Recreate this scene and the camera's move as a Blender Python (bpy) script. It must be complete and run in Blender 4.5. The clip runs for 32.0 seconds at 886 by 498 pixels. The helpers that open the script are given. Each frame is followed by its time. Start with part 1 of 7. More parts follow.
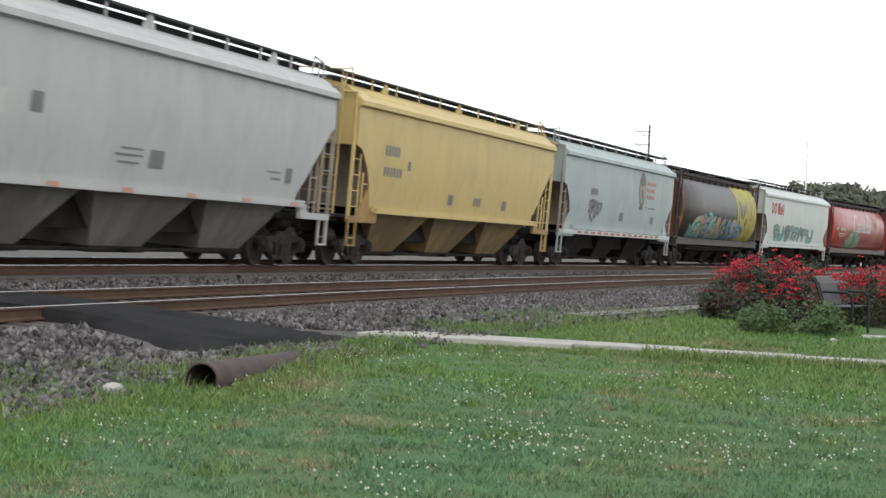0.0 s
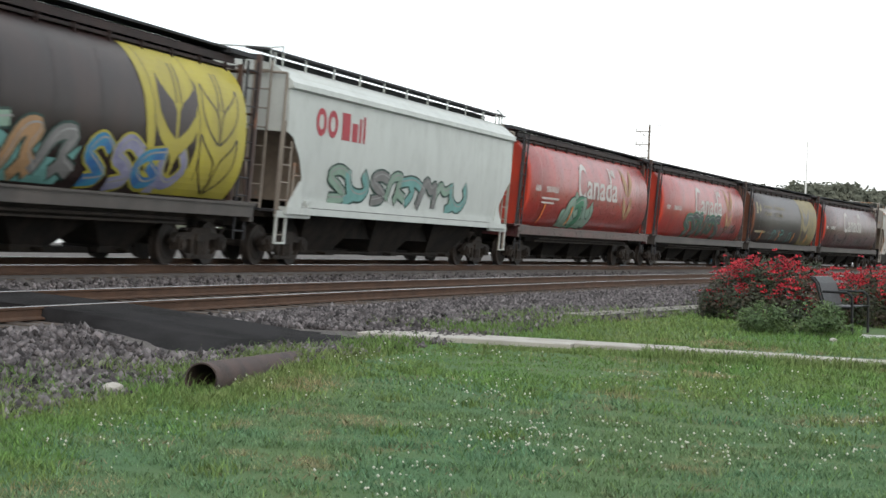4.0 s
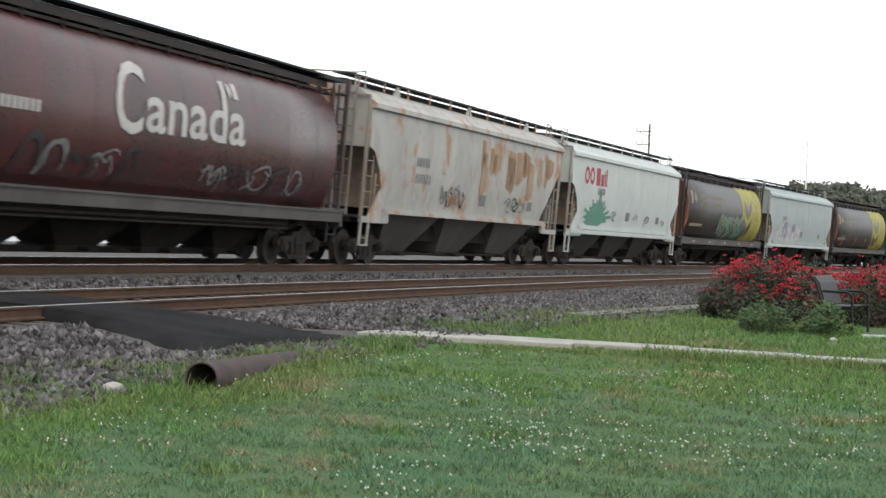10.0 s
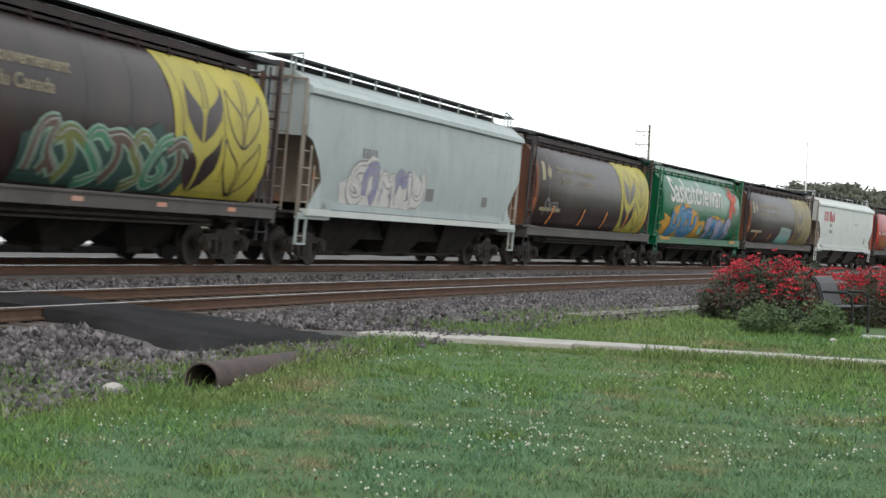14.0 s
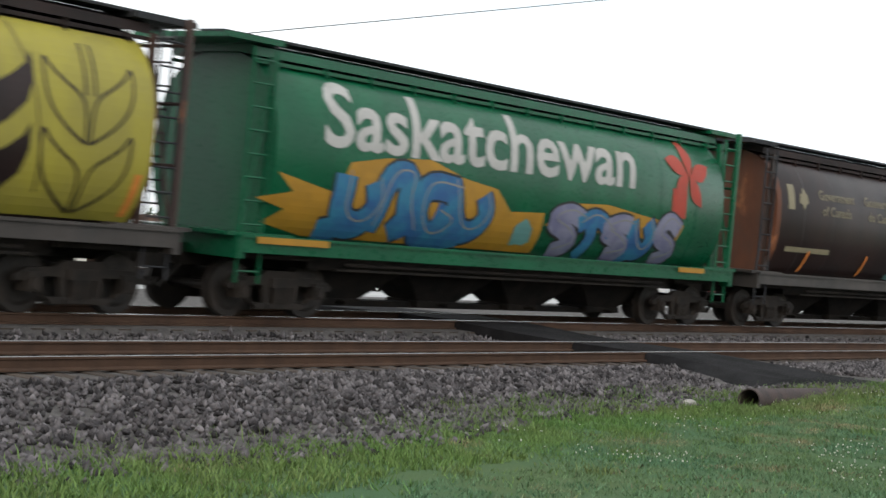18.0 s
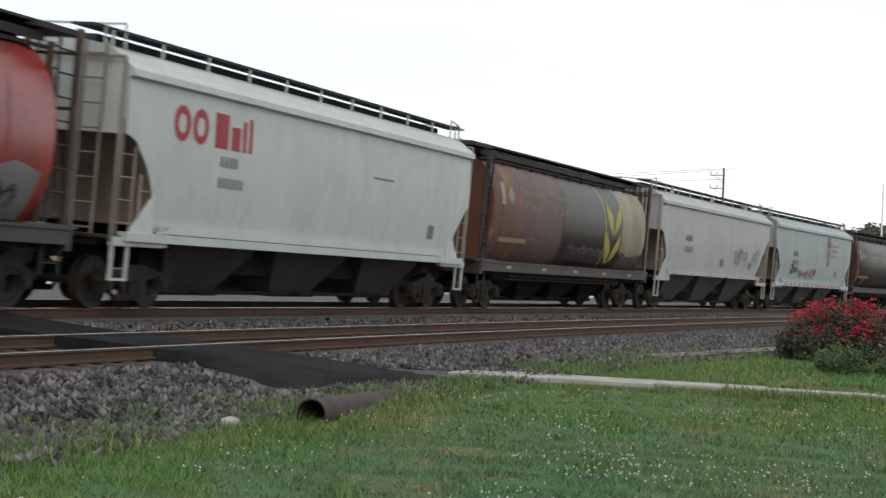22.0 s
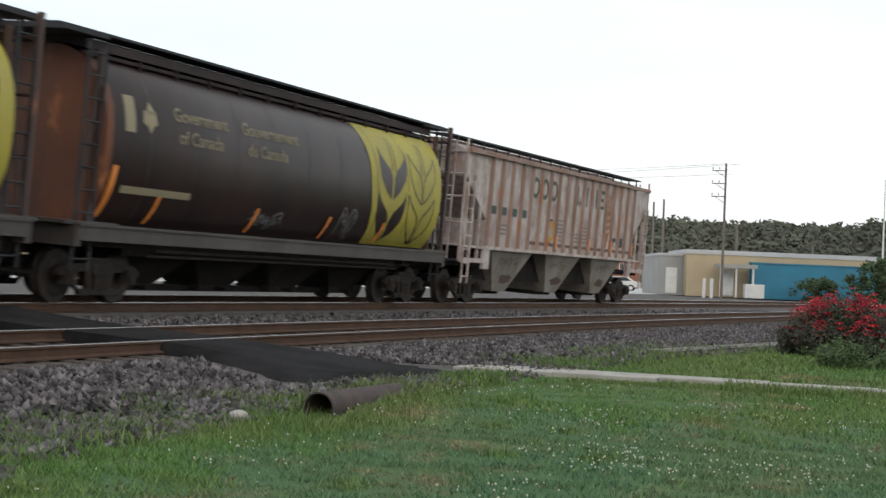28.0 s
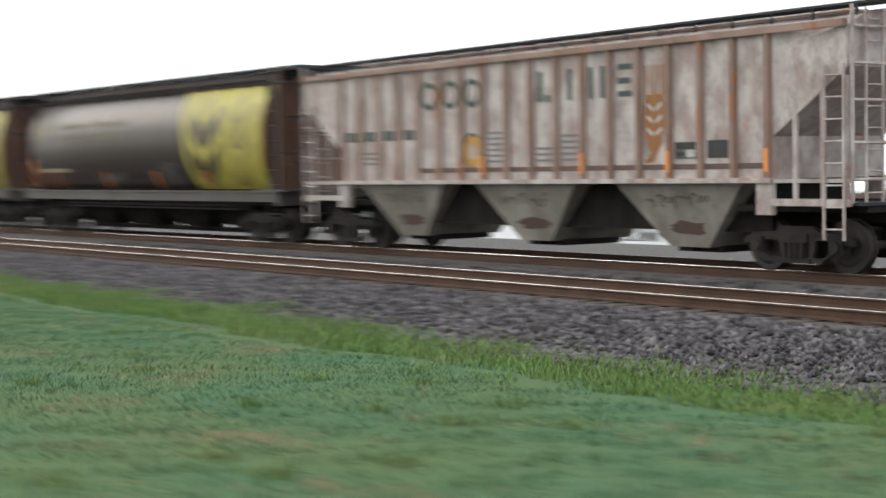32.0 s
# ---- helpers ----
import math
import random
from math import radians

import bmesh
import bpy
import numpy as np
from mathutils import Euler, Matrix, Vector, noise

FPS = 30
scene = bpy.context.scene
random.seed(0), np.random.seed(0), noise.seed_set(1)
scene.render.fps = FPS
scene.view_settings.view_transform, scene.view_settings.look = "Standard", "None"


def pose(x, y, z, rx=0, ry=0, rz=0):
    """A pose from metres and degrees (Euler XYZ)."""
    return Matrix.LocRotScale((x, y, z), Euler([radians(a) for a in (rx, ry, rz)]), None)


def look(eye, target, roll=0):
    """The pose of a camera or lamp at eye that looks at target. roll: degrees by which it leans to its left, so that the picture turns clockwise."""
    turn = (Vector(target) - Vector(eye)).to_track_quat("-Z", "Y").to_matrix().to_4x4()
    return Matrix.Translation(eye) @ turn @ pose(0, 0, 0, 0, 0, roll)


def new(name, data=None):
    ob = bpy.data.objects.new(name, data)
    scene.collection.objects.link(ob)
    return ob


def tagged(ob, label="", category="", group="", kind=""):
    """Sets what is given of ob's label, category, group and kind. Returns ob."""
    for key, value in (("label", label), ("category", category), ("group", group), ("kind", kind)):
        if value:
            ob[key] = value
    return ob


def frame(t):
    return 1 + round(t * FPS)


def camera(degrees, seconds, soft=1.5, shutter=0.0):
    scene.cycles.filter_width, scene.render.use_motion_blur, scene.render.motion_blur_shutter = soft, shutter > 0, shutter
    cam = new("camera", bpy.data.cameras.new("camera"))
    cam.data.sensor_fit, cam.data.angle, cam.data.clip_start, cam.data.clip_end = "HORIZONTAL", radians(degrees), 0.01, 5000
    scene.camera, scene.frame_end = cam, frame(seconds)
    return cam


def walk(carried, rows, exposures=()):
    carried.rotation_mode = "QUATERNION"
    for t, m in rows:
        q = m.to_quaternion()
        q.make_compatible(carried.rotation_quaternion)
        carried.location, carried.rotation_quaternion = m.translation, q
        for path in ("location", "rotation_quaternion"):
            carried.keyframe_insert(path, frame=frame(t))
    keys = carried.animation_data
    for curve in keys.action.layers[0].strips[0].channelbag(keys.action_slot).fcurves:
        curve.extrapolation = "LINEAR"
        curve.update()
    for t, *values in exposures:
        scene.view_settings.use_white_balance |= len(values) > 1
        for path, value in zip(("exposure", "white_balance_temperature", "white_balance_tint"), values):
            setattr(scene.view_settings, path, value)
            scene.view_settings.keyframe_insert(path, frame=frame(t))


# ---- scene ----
# ---- camera and its path ----
LENS = 31.26
cam = camera(LENS, 32.0, shutter=0.3)
PATH = [
    # seconds, x, y, z, yaw (clockwise from +y), pitch, lean to the left
    (0.0, 0, 0, 1.6, 73.89, -0.29, 2.41),
    (3.0, 0, 0, 1.6, 73.89, -0.29, 2.41),
    (6.0, 0, 0, 1.6, 73.89, -0.31, 2.41),
    (13.0, 0, 0, 1.6, 73.89, -0.31, 2.41),
    (14.5, 0, 0, 1.6, 73.89, -0.28, 2.41),
    (15.5, 0, 0, 1.6, 73.80, -0.28, 2.41),
    (17.5, -5.598, -2.816, 1.642, 55.413, 0.950, 2.900),
    (18.0, -6.526, -3.909, 1.670, 52.143, 1.080, 2.900),
    (18.5, -7.252, -2.447, 1.640, 62.534, 1.500, 3.200),
    (19.0, -10.397, -1.643, 1.720, 73.170, 1.290, 3.600),
    (19.5, -9.786, -1.466, 1.690, 74.662, -0.826, 3.400),
    (20.0, -1.097, -0.105, 1.603, 71.203, -0.874, 2.286),
    (20.5, -1.085, -0.072, 1.602, 71.651, 1.079, 2.452),
    (21.0, -1.102, -0.094, 1.602, 71.199, 1.091, 2.408),
    (23.0, -1.095, -0.087, 1.602, 71.277, 1.191, 2.334),
    (25.0, -1.095, -0.087, 1.602, 71.279, 1.159, 2.323),
    (27.5, -1.110, -0.090, 1.602, 71.250, 1.050, 2.350),
    (28.0, -1.285, -0.111, 1.602, 71.159, 0.970, 2.405),
    (28.5, -4.188, -0.799, 1.620, 71.489, 0.784, 2.313),
    (29.0, -7.120, -2.144, 1.660, 65.803, 0.360, 3.200),
    (29.5, -12.727, -4.589, 1.645, 61.617, 0.420, 3.400),
    (30.0, -11.200, -7.040, 1.645, 49.800, 0.330, 3.800),
    (30.5, -9.450, -9.200, 1.635, 41.400, 0.360, 4.250),
    (31.0, -4.950, -11.640, 1.690, 21.600, -0.340, 4.600),
    (31.5, 2.400, -11.650, 1.660, -12.100, -1.070, 2.850),
    (32.0, 12.600, -5.750, 1.620, -55.500, -1.090, 1.550),
]
EXPOSURES = [(0.0, 0.0), (15.5, 0.0), (17.5, -0.3), (18.3, -0.25), (19.0, 0.0), (19.6, 0.0), (20.5, -0.45), (28.0, -0.5), (30.0, -0.68), (31.0, -0.66), (31.5, -0.9), (32.0, 0.08)]


def gaze(x, y, z, yaw, pitch, lean):
    a, b = radians(yaw), radians(pitch)
    way = Vector((math.sin(a) * math.cos(b), math.cos(a) * math.cos(b), math.sin(b)))
    eye = Vector((x, y, z))
    return look(eye, eye + way, lean)


walk(cam, [(t, gaze(*p)) for t, *p in PATH], EXPOSURES)

# ---- world, sun ----
world = bpy.data.worlds.new("overcast_sky")
scene.world = world
world.use_nodes = True
wn = world.node_tree
wn.nodes.clear()
sky = wn.nodes.new("ShaderNodeTexSky")
sky.sky_type, sky.sun_disc = "NISHITA", False
sky.sun_elevation, sky.sun_rotation = radians(24), radians(244)
sky.dust_density, sky.air_density = 3.0, 1.0
wcoord = wn.nodes.new("ShaderNodeTexCoord")
wmap = wn.nodes.new("ShaderNodeMapping")
wmap.inputs["Scale"].default_value = (1.0, 1.0, 4.0)
wnoise = wn.nodes.new("ShaderNodeTexNoise")
wnoise.inputs["Scale"].default_value = 1.6
wnoise.inputs["Detail"].default_value = 5.0
wramp = wn.nodes.new("ShaderNodeValToRGB")
wramp.color_ramp.elements[0].position, wramp.color_ramp.elements[0].color = 0.3, (9.9, 10.9, 11.5, 1)
wramp.color_ramp.elements[1].position, wramp.color_ramp.elements[1].color = 0.62, (11.6, 11.9, 12.0, 1)
wmix = wn.nodes.new("ShaderNodeMixRGB")
wmix.inputs["Fac"].default_value = 0.86
wback = wn.nodes.new("ShaderNodeBackground")
wback.inputs["Strength"].default_value = 0.145
wout = wn.nodes.new("ShaderNodeOutputWorld")
wn.links.new(wcoord.outputs["Generated"], wmap.inputs["Vector"])
wn.links.new(wmap.outputs["Vector"], wnoise.inputs["Vector"])
wn.links.new(wnoise.outputs["Fac"], wramp.inputs["Fac"])
wn.links.new(sky.outputs["Color"], wmix.inputs["Color1"])
wn.links.new(wramp.outputs["Color"], wmix.inputs["Color2"])
wn.links.new(wmix.outputs["Color"], wback.inputs["Color"])
wn.links.new(wback.outputs["Background"], wout.inputs["Surface"])

sun = new("sun", bpy.data.lights.new("sun", "SUN"))
sun.data.energy, sun.data.angle, sun.data.color = 0.75, radians(30), (1.0, 0.92, 0.82)
sun.matrix_world = look((-50, -24, 25), (0, 0, 0))


# ---- materials ----
def surface(name, base, second, rough=0.7, metal=0.0, scale=3.0, fine=40.0, bump=0.2, stretch=(1, 1, 1),
            rust=0.0, rust_color=(0.2, 0.075, 0.03), grime=0.0, islands=0.0, piece=0.0, coords="Object", gloss=0.5, grain=0.35):
    """A paint, soil or stone: a base colour that drifts to a second one, fine grain, rust patches and streaks of grime."""
    m = bpy.data.materials.new(name)
    m.use_nodes = True
    t = m.node_tree
    n, link = t.nodes, t.links.new
    b = n["Principled BSDF"]
    tc = n.new("ShaderNodeTexCoord")
    mp = n.new("ShaderNodeMapping")
    mp.inputs["Scale"].default_value = stretch
    link(tc.outputs[coords], mp.inputs["Vector"])

    def noise_at(s, detail=6.0, roughness=0.6):
        o = n.new("ShaderNodeTexNoise")
        o.inputs["Scale"].default_value, o.inputs["Detail"].default_value, o.inputs["Roughness"].default_value = s, detail, roughness
        link(mp.outputs["Vector"], o.inputs["Vector"])
        return o.outputs["Fac"]

    def mix(fac, c1, c2, kind="MIX"):
        o = n.new("ShaderNodeMixRGB")
        o.blend_type = kind
        for key, v in (("Fac", fac), ("Color1", c1), ("Color2", c2)):
            if isinstance(v, (int, float)):
                o.inputs[key].default_value = v
            elif isinstance(v, tuple):
                o.inputs[key].default_value = (*v, 1)
            else:
                link(v, o.inputs[key])
        return o.outputs["Color"]

    def step(v, lo, hi):
        o = n.new("ShaderNodeMapRange")
        o.interpolation_type = "SMOOTHSTEP"
        o.inputs["From Min"].default_value, o.inputs["From Max"].default_value = lo, hi
        link(v, o.inputs["Value"])
        return o.outputs["Result"]

    big, small = noise_at(scale), noise_at(fine, 4.0)
    col = mix(step(big, 0.35, 0.65), base, second)
    col = mix(grain, col, mix(small, (0.35, 0.35, 0.35), (0.72, 0.72, 0.72)), "OVERLAY")
    if grime:
        g = noise_at(scale * 2.3, 7.0, 0.7)
        o = n.new("ShaderNodeMath")
        o.operation, o.inputs[1].default_value = "MULTIPLY", grime
        link(step(g, 0.42, 0.72), o.inputs[0])
        col = mix(o.outputs[0], col, tuple(min(g0, 0.55 * c0) for g0, c0 in zip((0.07, 0.06, 0.05), (max(base),) * 3)))
    if rust:
        r = step(noise_at(scale * 1.4, 8.0, 0.68), 0.68 - rust * 0.35, 0.76 - rust * 0.3)
        col = mix(r, col, mix(small, rust_color, tuple(min(1, c * 1.9) for c in rust_color)))
    for strength, source in ((islands, "isl"), (piece, "obj")):
        if strength:
            g = n.new("ShaderNodeNewGeometry").outputs["Random Per Island"] if source == "isl" else n.new("ShaderNodeObjectInfo").outputs["Random"]
            col = mix(strength, col, mix(g, (0.12, 0.12, 0.12), (0.9, 0.9, 0.9)), "OVERLAY")
    link(col, b.inputs["Base Color"])
    b.inputs["Metallic"].default_value = metal
    b.inputs["Specular IOR Level"].default_value = gloss
    ro = n.new("ShaderNodeMapRange")
    ro.inputs["To Min"].default_value, ro.inputs["To Max"].default_value = max(0.05, rough - 0.12), min(1, rough + 0.12)
    link(small, ro.inputs["Value"])
    link(ro.outputs["Result"], b.inputs["Roughness"])
    if bump:
        bu = n.new("ShaderNodeBump")
        bu.inputs["Strength"].default_value, bu.inputs["Distance"].default_value = bump, 0.02
        link(small, bu.inputs["Height"])
        link(bu.outputs["Normal"], b.inputs["Normal"])
    return m


def car_paint(name, base, second=None, rust=0.0, grime=0.25, rough=0.55, rust_color=(0.2, 0.075, 0.03), gloss=0.5, stretch=(0.8, 0.8, 0.4), grain=0.12):
    second = second or tuple(c * 0.86 for c in base)
    return surface(name, base, second, rough, 0.0, 1.3, 30.0, 0.04, stretch, rust, rust_color, grime, gloss=gloss, grain=grain)


M = {}
M["grass"] = surface("lawn_soil_and_grass", (0.066, 0.126, 0.06), (0.088, 0.13, 0.056), 0.9, 0, 0.45, 22.0, 1.0, rust=0.30, rust_color=(0.085, 0.078, 0.038), gloss=0.1)
M["blade"] = surface("fine_lawn_blades", (0.092, 0.182, 0.104), (0.122, 0.186, 0.086), 0.75, 0, 0.4, 6.0, 0.0, rust=0.40, rust_color=(0.16, 0.145, 0.085), islands=0.62, gloss=0.15)
M["blade_coarse"] = surface("coarse_lawn_blades", (0.104, 0.196, 0.056), (0.138, 0.200, 0.064), 0.75, 0, 0.4, 6.0, 0.0, rust=0.36, rust_color=(0.175, 0.15, 0.085), islands=0.62, gloss=0.15)
M["weed"] = surface("tall_verge_grass", (0.100, 0.172, 0.048), (0.138, 0.178, 0.066), 0.75, 0, 0.4, 6.0, 0.0, islands=0.5, gloss=0.2)
M["verge"] = surface("lush_verge_grass", (0.115, 0.192, 0.052), (0.145, 0.198, 0.066), 0.75, 0, 0.5, 6.0, 0.0, islands=0.5, gloss=0.2)
M["straw"] = surface("dry_lawn_straw", (0.185, 0.165, 0.10), (0.14, 0.135, 0.08), 0.8, 0, 0.6, 8.0, 0.0, islands=0.5, gloss=0.1)
M["petal"] = surface("clover_flower_white", (0.52, 0.52, 0.45), (0.42, 0.44, 0.36), 0.8, 0, 9, 60, 0.1)
M["ballast"] = surface("ballast_bed", (0.075, 0.07, 0.068), (0.12, 0.11, 0.105), 0.95, 0, 5.0, 26.0, 1.0, gloss=0.2)
M["stone"] = surface("ballast_stone", (0.046, 0.041, 0.043), (0.135, 0.123, 0.126), 0.9, 0, 4.0, 60.0, 0.4, islands=0.95, gloss=0.25)
M["asphalt"] = surface("dark_asphalt", (0.012, 0.0115, 0.012), (0.022, 0.021, 0.0225), 0.95, 0, 1.2, 60.0, 0.6, gloss=0.12)
M["road"] = surface("pale_road", (0.40, 0.40, 0.395), (0.46, 0.46, 0.45), 0.9, 0, 0.2, 8.0, 0.2)
M["concrete"] = surface("pale_concrete", (0.36, 0.345, 0.315), (0.30, 0.285, 0.255), 0.85, 0, 1.5, 50.0, 0.3, grime=0.2)
M["rail_side"] = surface("rusty_rail_web", (0.062, 0.036, 0.024), (0.085, 0.048, 0.031), 0.85, 0.2, 2.0, 40.0, 0.3, gloss=0.3)
M["rail_top"] = surface("worn_rail_head", (0.55, 0.55, 0.56), (0.62, 0.62, 0.62), 0.22, 0.9, 2.0, 40.0, 0.05)
M["rail_dull"] = surface("worn_rail_head_near", (0.36, 0.35, 0.35), (0.44, 0.43, 0.43), 0.27, 0.85, 2.0, 40.0, 0.05)
M["tie"] = surface("creosoted_tie", (0.045, 0.033, 0.026), (0.075, 0.054, 0.04), 0.9, 0, 3.0, 30.0, 0.5, (1, 6, 6), piece=0.4)
M["pipe"] = surface("rusty_pipe", (0.045, 0.034, 0.034), (0.075, 0.05, 0.045), 0.85, 0.2, 4.0, 40.0, 0.5)
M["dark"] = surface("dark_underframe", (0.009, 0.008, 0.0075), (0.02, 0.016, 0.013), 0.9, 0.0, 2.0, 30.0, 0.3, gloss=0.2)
M["truck"] = surface("truck_steel", (0.019, 0.0165, 0.015), (0.036, 0.028, 0.023), 0.85, 0.0, 2.5, 30.0, 0.3, gloss=0.25)
M["wheel"] = surface("wheel_steel", (0.02, 0.017, 0.015), (0.04, 0.03, 0.025), 0.65, 0.3, 2.5, 30.0, 0.2)
M["walkway"] = surface("roof_walkway_steel", (0.028, 0.029, 0.034), (0.045, 0.045, 0.05), 0.75, 0.4, 3.0, 40.0, 0.2)
M["old_tape"] = surface("faded_salmon_tape", (0.46, 0.19, 0.12), (0.40, 0.24, 0.18), 0.6, 0, 4.0, 40.0, 0.0)
M["reflector"] = surface("orange_reflective_tape", (0.75, 0.26, 0.05), (0.65, 0.2, 0.04), 0.5, 0, 4.0, 40.0, 0.0)

# ---- the track's line ----
BEND, CENTRE = 591.7, 15.82
ARC_FROM, ARC_TO = -90.0, 150.0


def on_line(s, u=0.0, z=0.0):
    """A place at s along the track, u metres beyond its centre line; straight past the ends of the curve. Also its heading."""
    k = min(max(s, ARC_FROM), ARC_TO)
    a = k / BEND
    x, y = (BEND + u) * math.sin(a), CENTRE - BEND + (BEND + u) * math.cos(a)
    d = s - k
    return Vector((x + d * math.cos(a), y - d * math.sin(a), z)), -a


def line_of(x, y):
    """s and u of a place."""
    a = math.atan2(x, y - CENTRE + BEND)
    k = min(max(a * BEND, ARC_FROM), ARC_TO)
    a = k / BEND
    dx, dy = x - BEND * math.sin(a), y - (CENTRE - BEND + BEND * math.cos(a))
    return k + dx * math.cos(a) - dy * math.sin(a), dx * math.sin(a) + dy * math.cos(a)


CANT = 0.055
RAIL_Z, NEAR_Z, NEAR_U = 0.921, 0.606, -4.364


def lerp_table(v, table):
    if v <= table[0][0]:
        return table[0][1]
    for (a, p), (b, q) in zip(table, table[1:]):
        if v <= b:
            return p + (q - p) * (v - a) / (b - a)
    return table[-1][1]


LAWN = [(-60, 0.05), (9, 0.0), (14, 0.05), (20.6, 0.2), (26, 0.4), (60, 0.45)]
BED = [(-6.0, 0.30), (-5.74, 0.28), (-5.6, 0.33), (-3.05, 0.41), (-2.9, 0.45), (-2.0, 0.50), (-1.42, 0.56), (-1.25, 0.66), (1.6, 0.80), (2.2, 0.72), (4.2, 0.55), (10, 0.72), (30, 0.85), (80, 0.95)]


def toe(s):
    """How far out on the near side the ballast reaches."""
    return lerp_table(s, [(-30, -9.3), (-3, -9.5), (6, -9.1), (9.5, -7.9), (15, -7.8), (19, -8.2), (24, -9.3), (28, -10.1), (50, -11.4)])


def dip(s, u):
    """The shallow ditch between the ramp and the pipe."""
    return 0.12 * math.exp(-((s - 16.9) / 1.2) ** 2 - ((u + 7.5) / 0.75) ** 2)


def ground_z(x, y):
    s, u = line_of(x, y)
    lawn = lerp_table(s, LAWN)
    e = toe(s)
    if u >= -6.0:
        return lerp_table(u, BED)
    if u <= e:
        return lawn - dip(s, u)
    return lawn + (0.30 - lawn) * (u - e) / (-6.0 - e) - dip(s, u)


# ---- mesh helpers ----
def finish(name, bm, material, parent=None, label="", smooth=False):
    me = bpy.data.meshes.new(name)
    bm.normal_update()
    bm.to_mesh(me)
    bm.free()
    if smooth:
        me.polygons.foreach_set("use_smooth", [True] * len(me.polygons))
        me.set_sharp_from_angle(angle=radians(40))
    for m in (material if isinstance(material, (list, tuple)) else [material]):
        me.materials.append(m)
    ob = new(name, me)
    if parent is not None:
        ob.parent = parent
    return tagged(ob, label)


def part(name, bm, material, parent, label="", smooth=False):
    return finish(name, bm, material, parent, label, smooth)


def mesh_part(name, me, parent, m=None, label=""):
    ob = new(name, me)
    ob.parent = parent
    if m is not None:
        ob.matrix_basis = m
    return tagged(ob, label)


def box(bm, x0, x1, y0, y1, z0, z1, m=None):
    vs = [bm.verts.new((m @ Vector(c)) if m else c) for c in
          ((x0, y0, z0), (x1, y0, z0), (x1, y1, z0), (x0, y1, z0), (x0, y0, z1), (x1, y0, z1), (x1, y1, z1), (x0, y1, z1))]
    for f in ((3, 2, 1, 0), (4, 5, 6, 7), (0, 1, 5, 4), (1, 2, 6, 5), (2, 3, 7, 6), (3, 0, 4, 7)):
        bm.faces.new([vs[i] for i in f])
    return vs


def bevel_box(x0, x1, y0, y1, z0, z1, r=0.02, bm=None):
    b = bmesh.new()
    box(b, x0, x1, y0, y1, z0, z1)
    bmesh.ops.bevel(b, geom=b.edges[:], offset=r, segments=1, affect="EDGES")
    return b


def rod(bm, p, q, r, sides=8, r2=None):
    """A round bar from p to q."""
    p, q = Vector(p), Vector(q)
    d = (q - p).normalized()
    a = d.orthogonal().normalized()
    b = d.cross(a)
    r2 = r if r2 is None else r2
    rings = []
    for c, k in ((p, r), (q, r2)):
        rings.append([bm.verts.new(c + (a * math.cos(i * math.tau / sides) + b * math.sin(i * math.tau / sides)) * k) for i in range(sides)])
    for i in range(sides):
        j = (i + 1) % sides
        bm.faces.new((rings[0][i], rings[0][j], rings[1][j], rings[1][i]))
    bm.faces.new(rings[0][::-1])
    bm.faces.new(rings[1])


def slab(bm, outline, lo, hi, axis="y"):
    """A flat outline in the other two axes, made solid from lo to hi along one axis."""
    def at(p, v):
        return {"y": (p[0], v, p[1]), "z": (p[0], p[1], v), "x": (v, p[0], p[1])}[axis]
    a = [bm.verts.new(at(p, lo)) for p in outline]
    b = [bm.verts.new(at(p, hi)) for p in outline]
    n = len(outline)
    faces = [bm.faces.new(a), bm.faces.new(b[::-1])]
    for i in range(n):
        j = (i + 1) % n
        faces.append(bm.faces.new((a[j], a[i], b[i], b[j])))
    bmesh.ops.recalc_face_normals(bm, faces=faces)


def sweep(bm, profile, stations, slot=0):
    """Profile (u, z) carried along the track's line over the stations s."""
    rings = []
    for s in stations:
        rings.append([bm.verts.new(on_line(s, u, z)[0]) for u, z in profile])
    n = len(profile)
    for a, b in zip(rings, rings[1:]):
        for i in range(n):
            j = (i + 1) % n
            bm.faces.new((a[i], a[j], b[j], b[i])).material_index = slot
    bm.faces.new(rings[0])
    bm.faces.new(rings[-1][::-1])
    bmesh.ops.recalc_face_normals(bm, faces=bm.faces[:])


def from_arrays(name, verts, faces, material):
    """One mesh out of arrays, for what nobody could count."""
    me = bpy.data.meshes.new(name)
    verts, faces = np.asarray(verts, np.float32), np.asarray(faces, np.int32)
    k = faces.shape[1]
    me.vertices.add(len(verts))
    me.vertices.foreach_set("co", verts.ravel())
    me.loops.add(faces.size)
    me.loops.foreach_set("vertex_index", faces.ravel())
    me.polygons.add(len(faces))
    me.polygons.foreach_set("loop_start", np.arange(0, faces.size, k, dtype=np.int32))
    me.update(calc_edges=True)
    me.materials.append(material)
    return new(name, me)


# ---- ground ----
def under_bed(x, y):
    """The soil: the ground's height, kept well below the ballast where that covers it."""
    s, u = line_of(x, y)
    return ground_z(x, y) - (0.2 if toe(s) + 0.6 < u < 6 else 0.0)


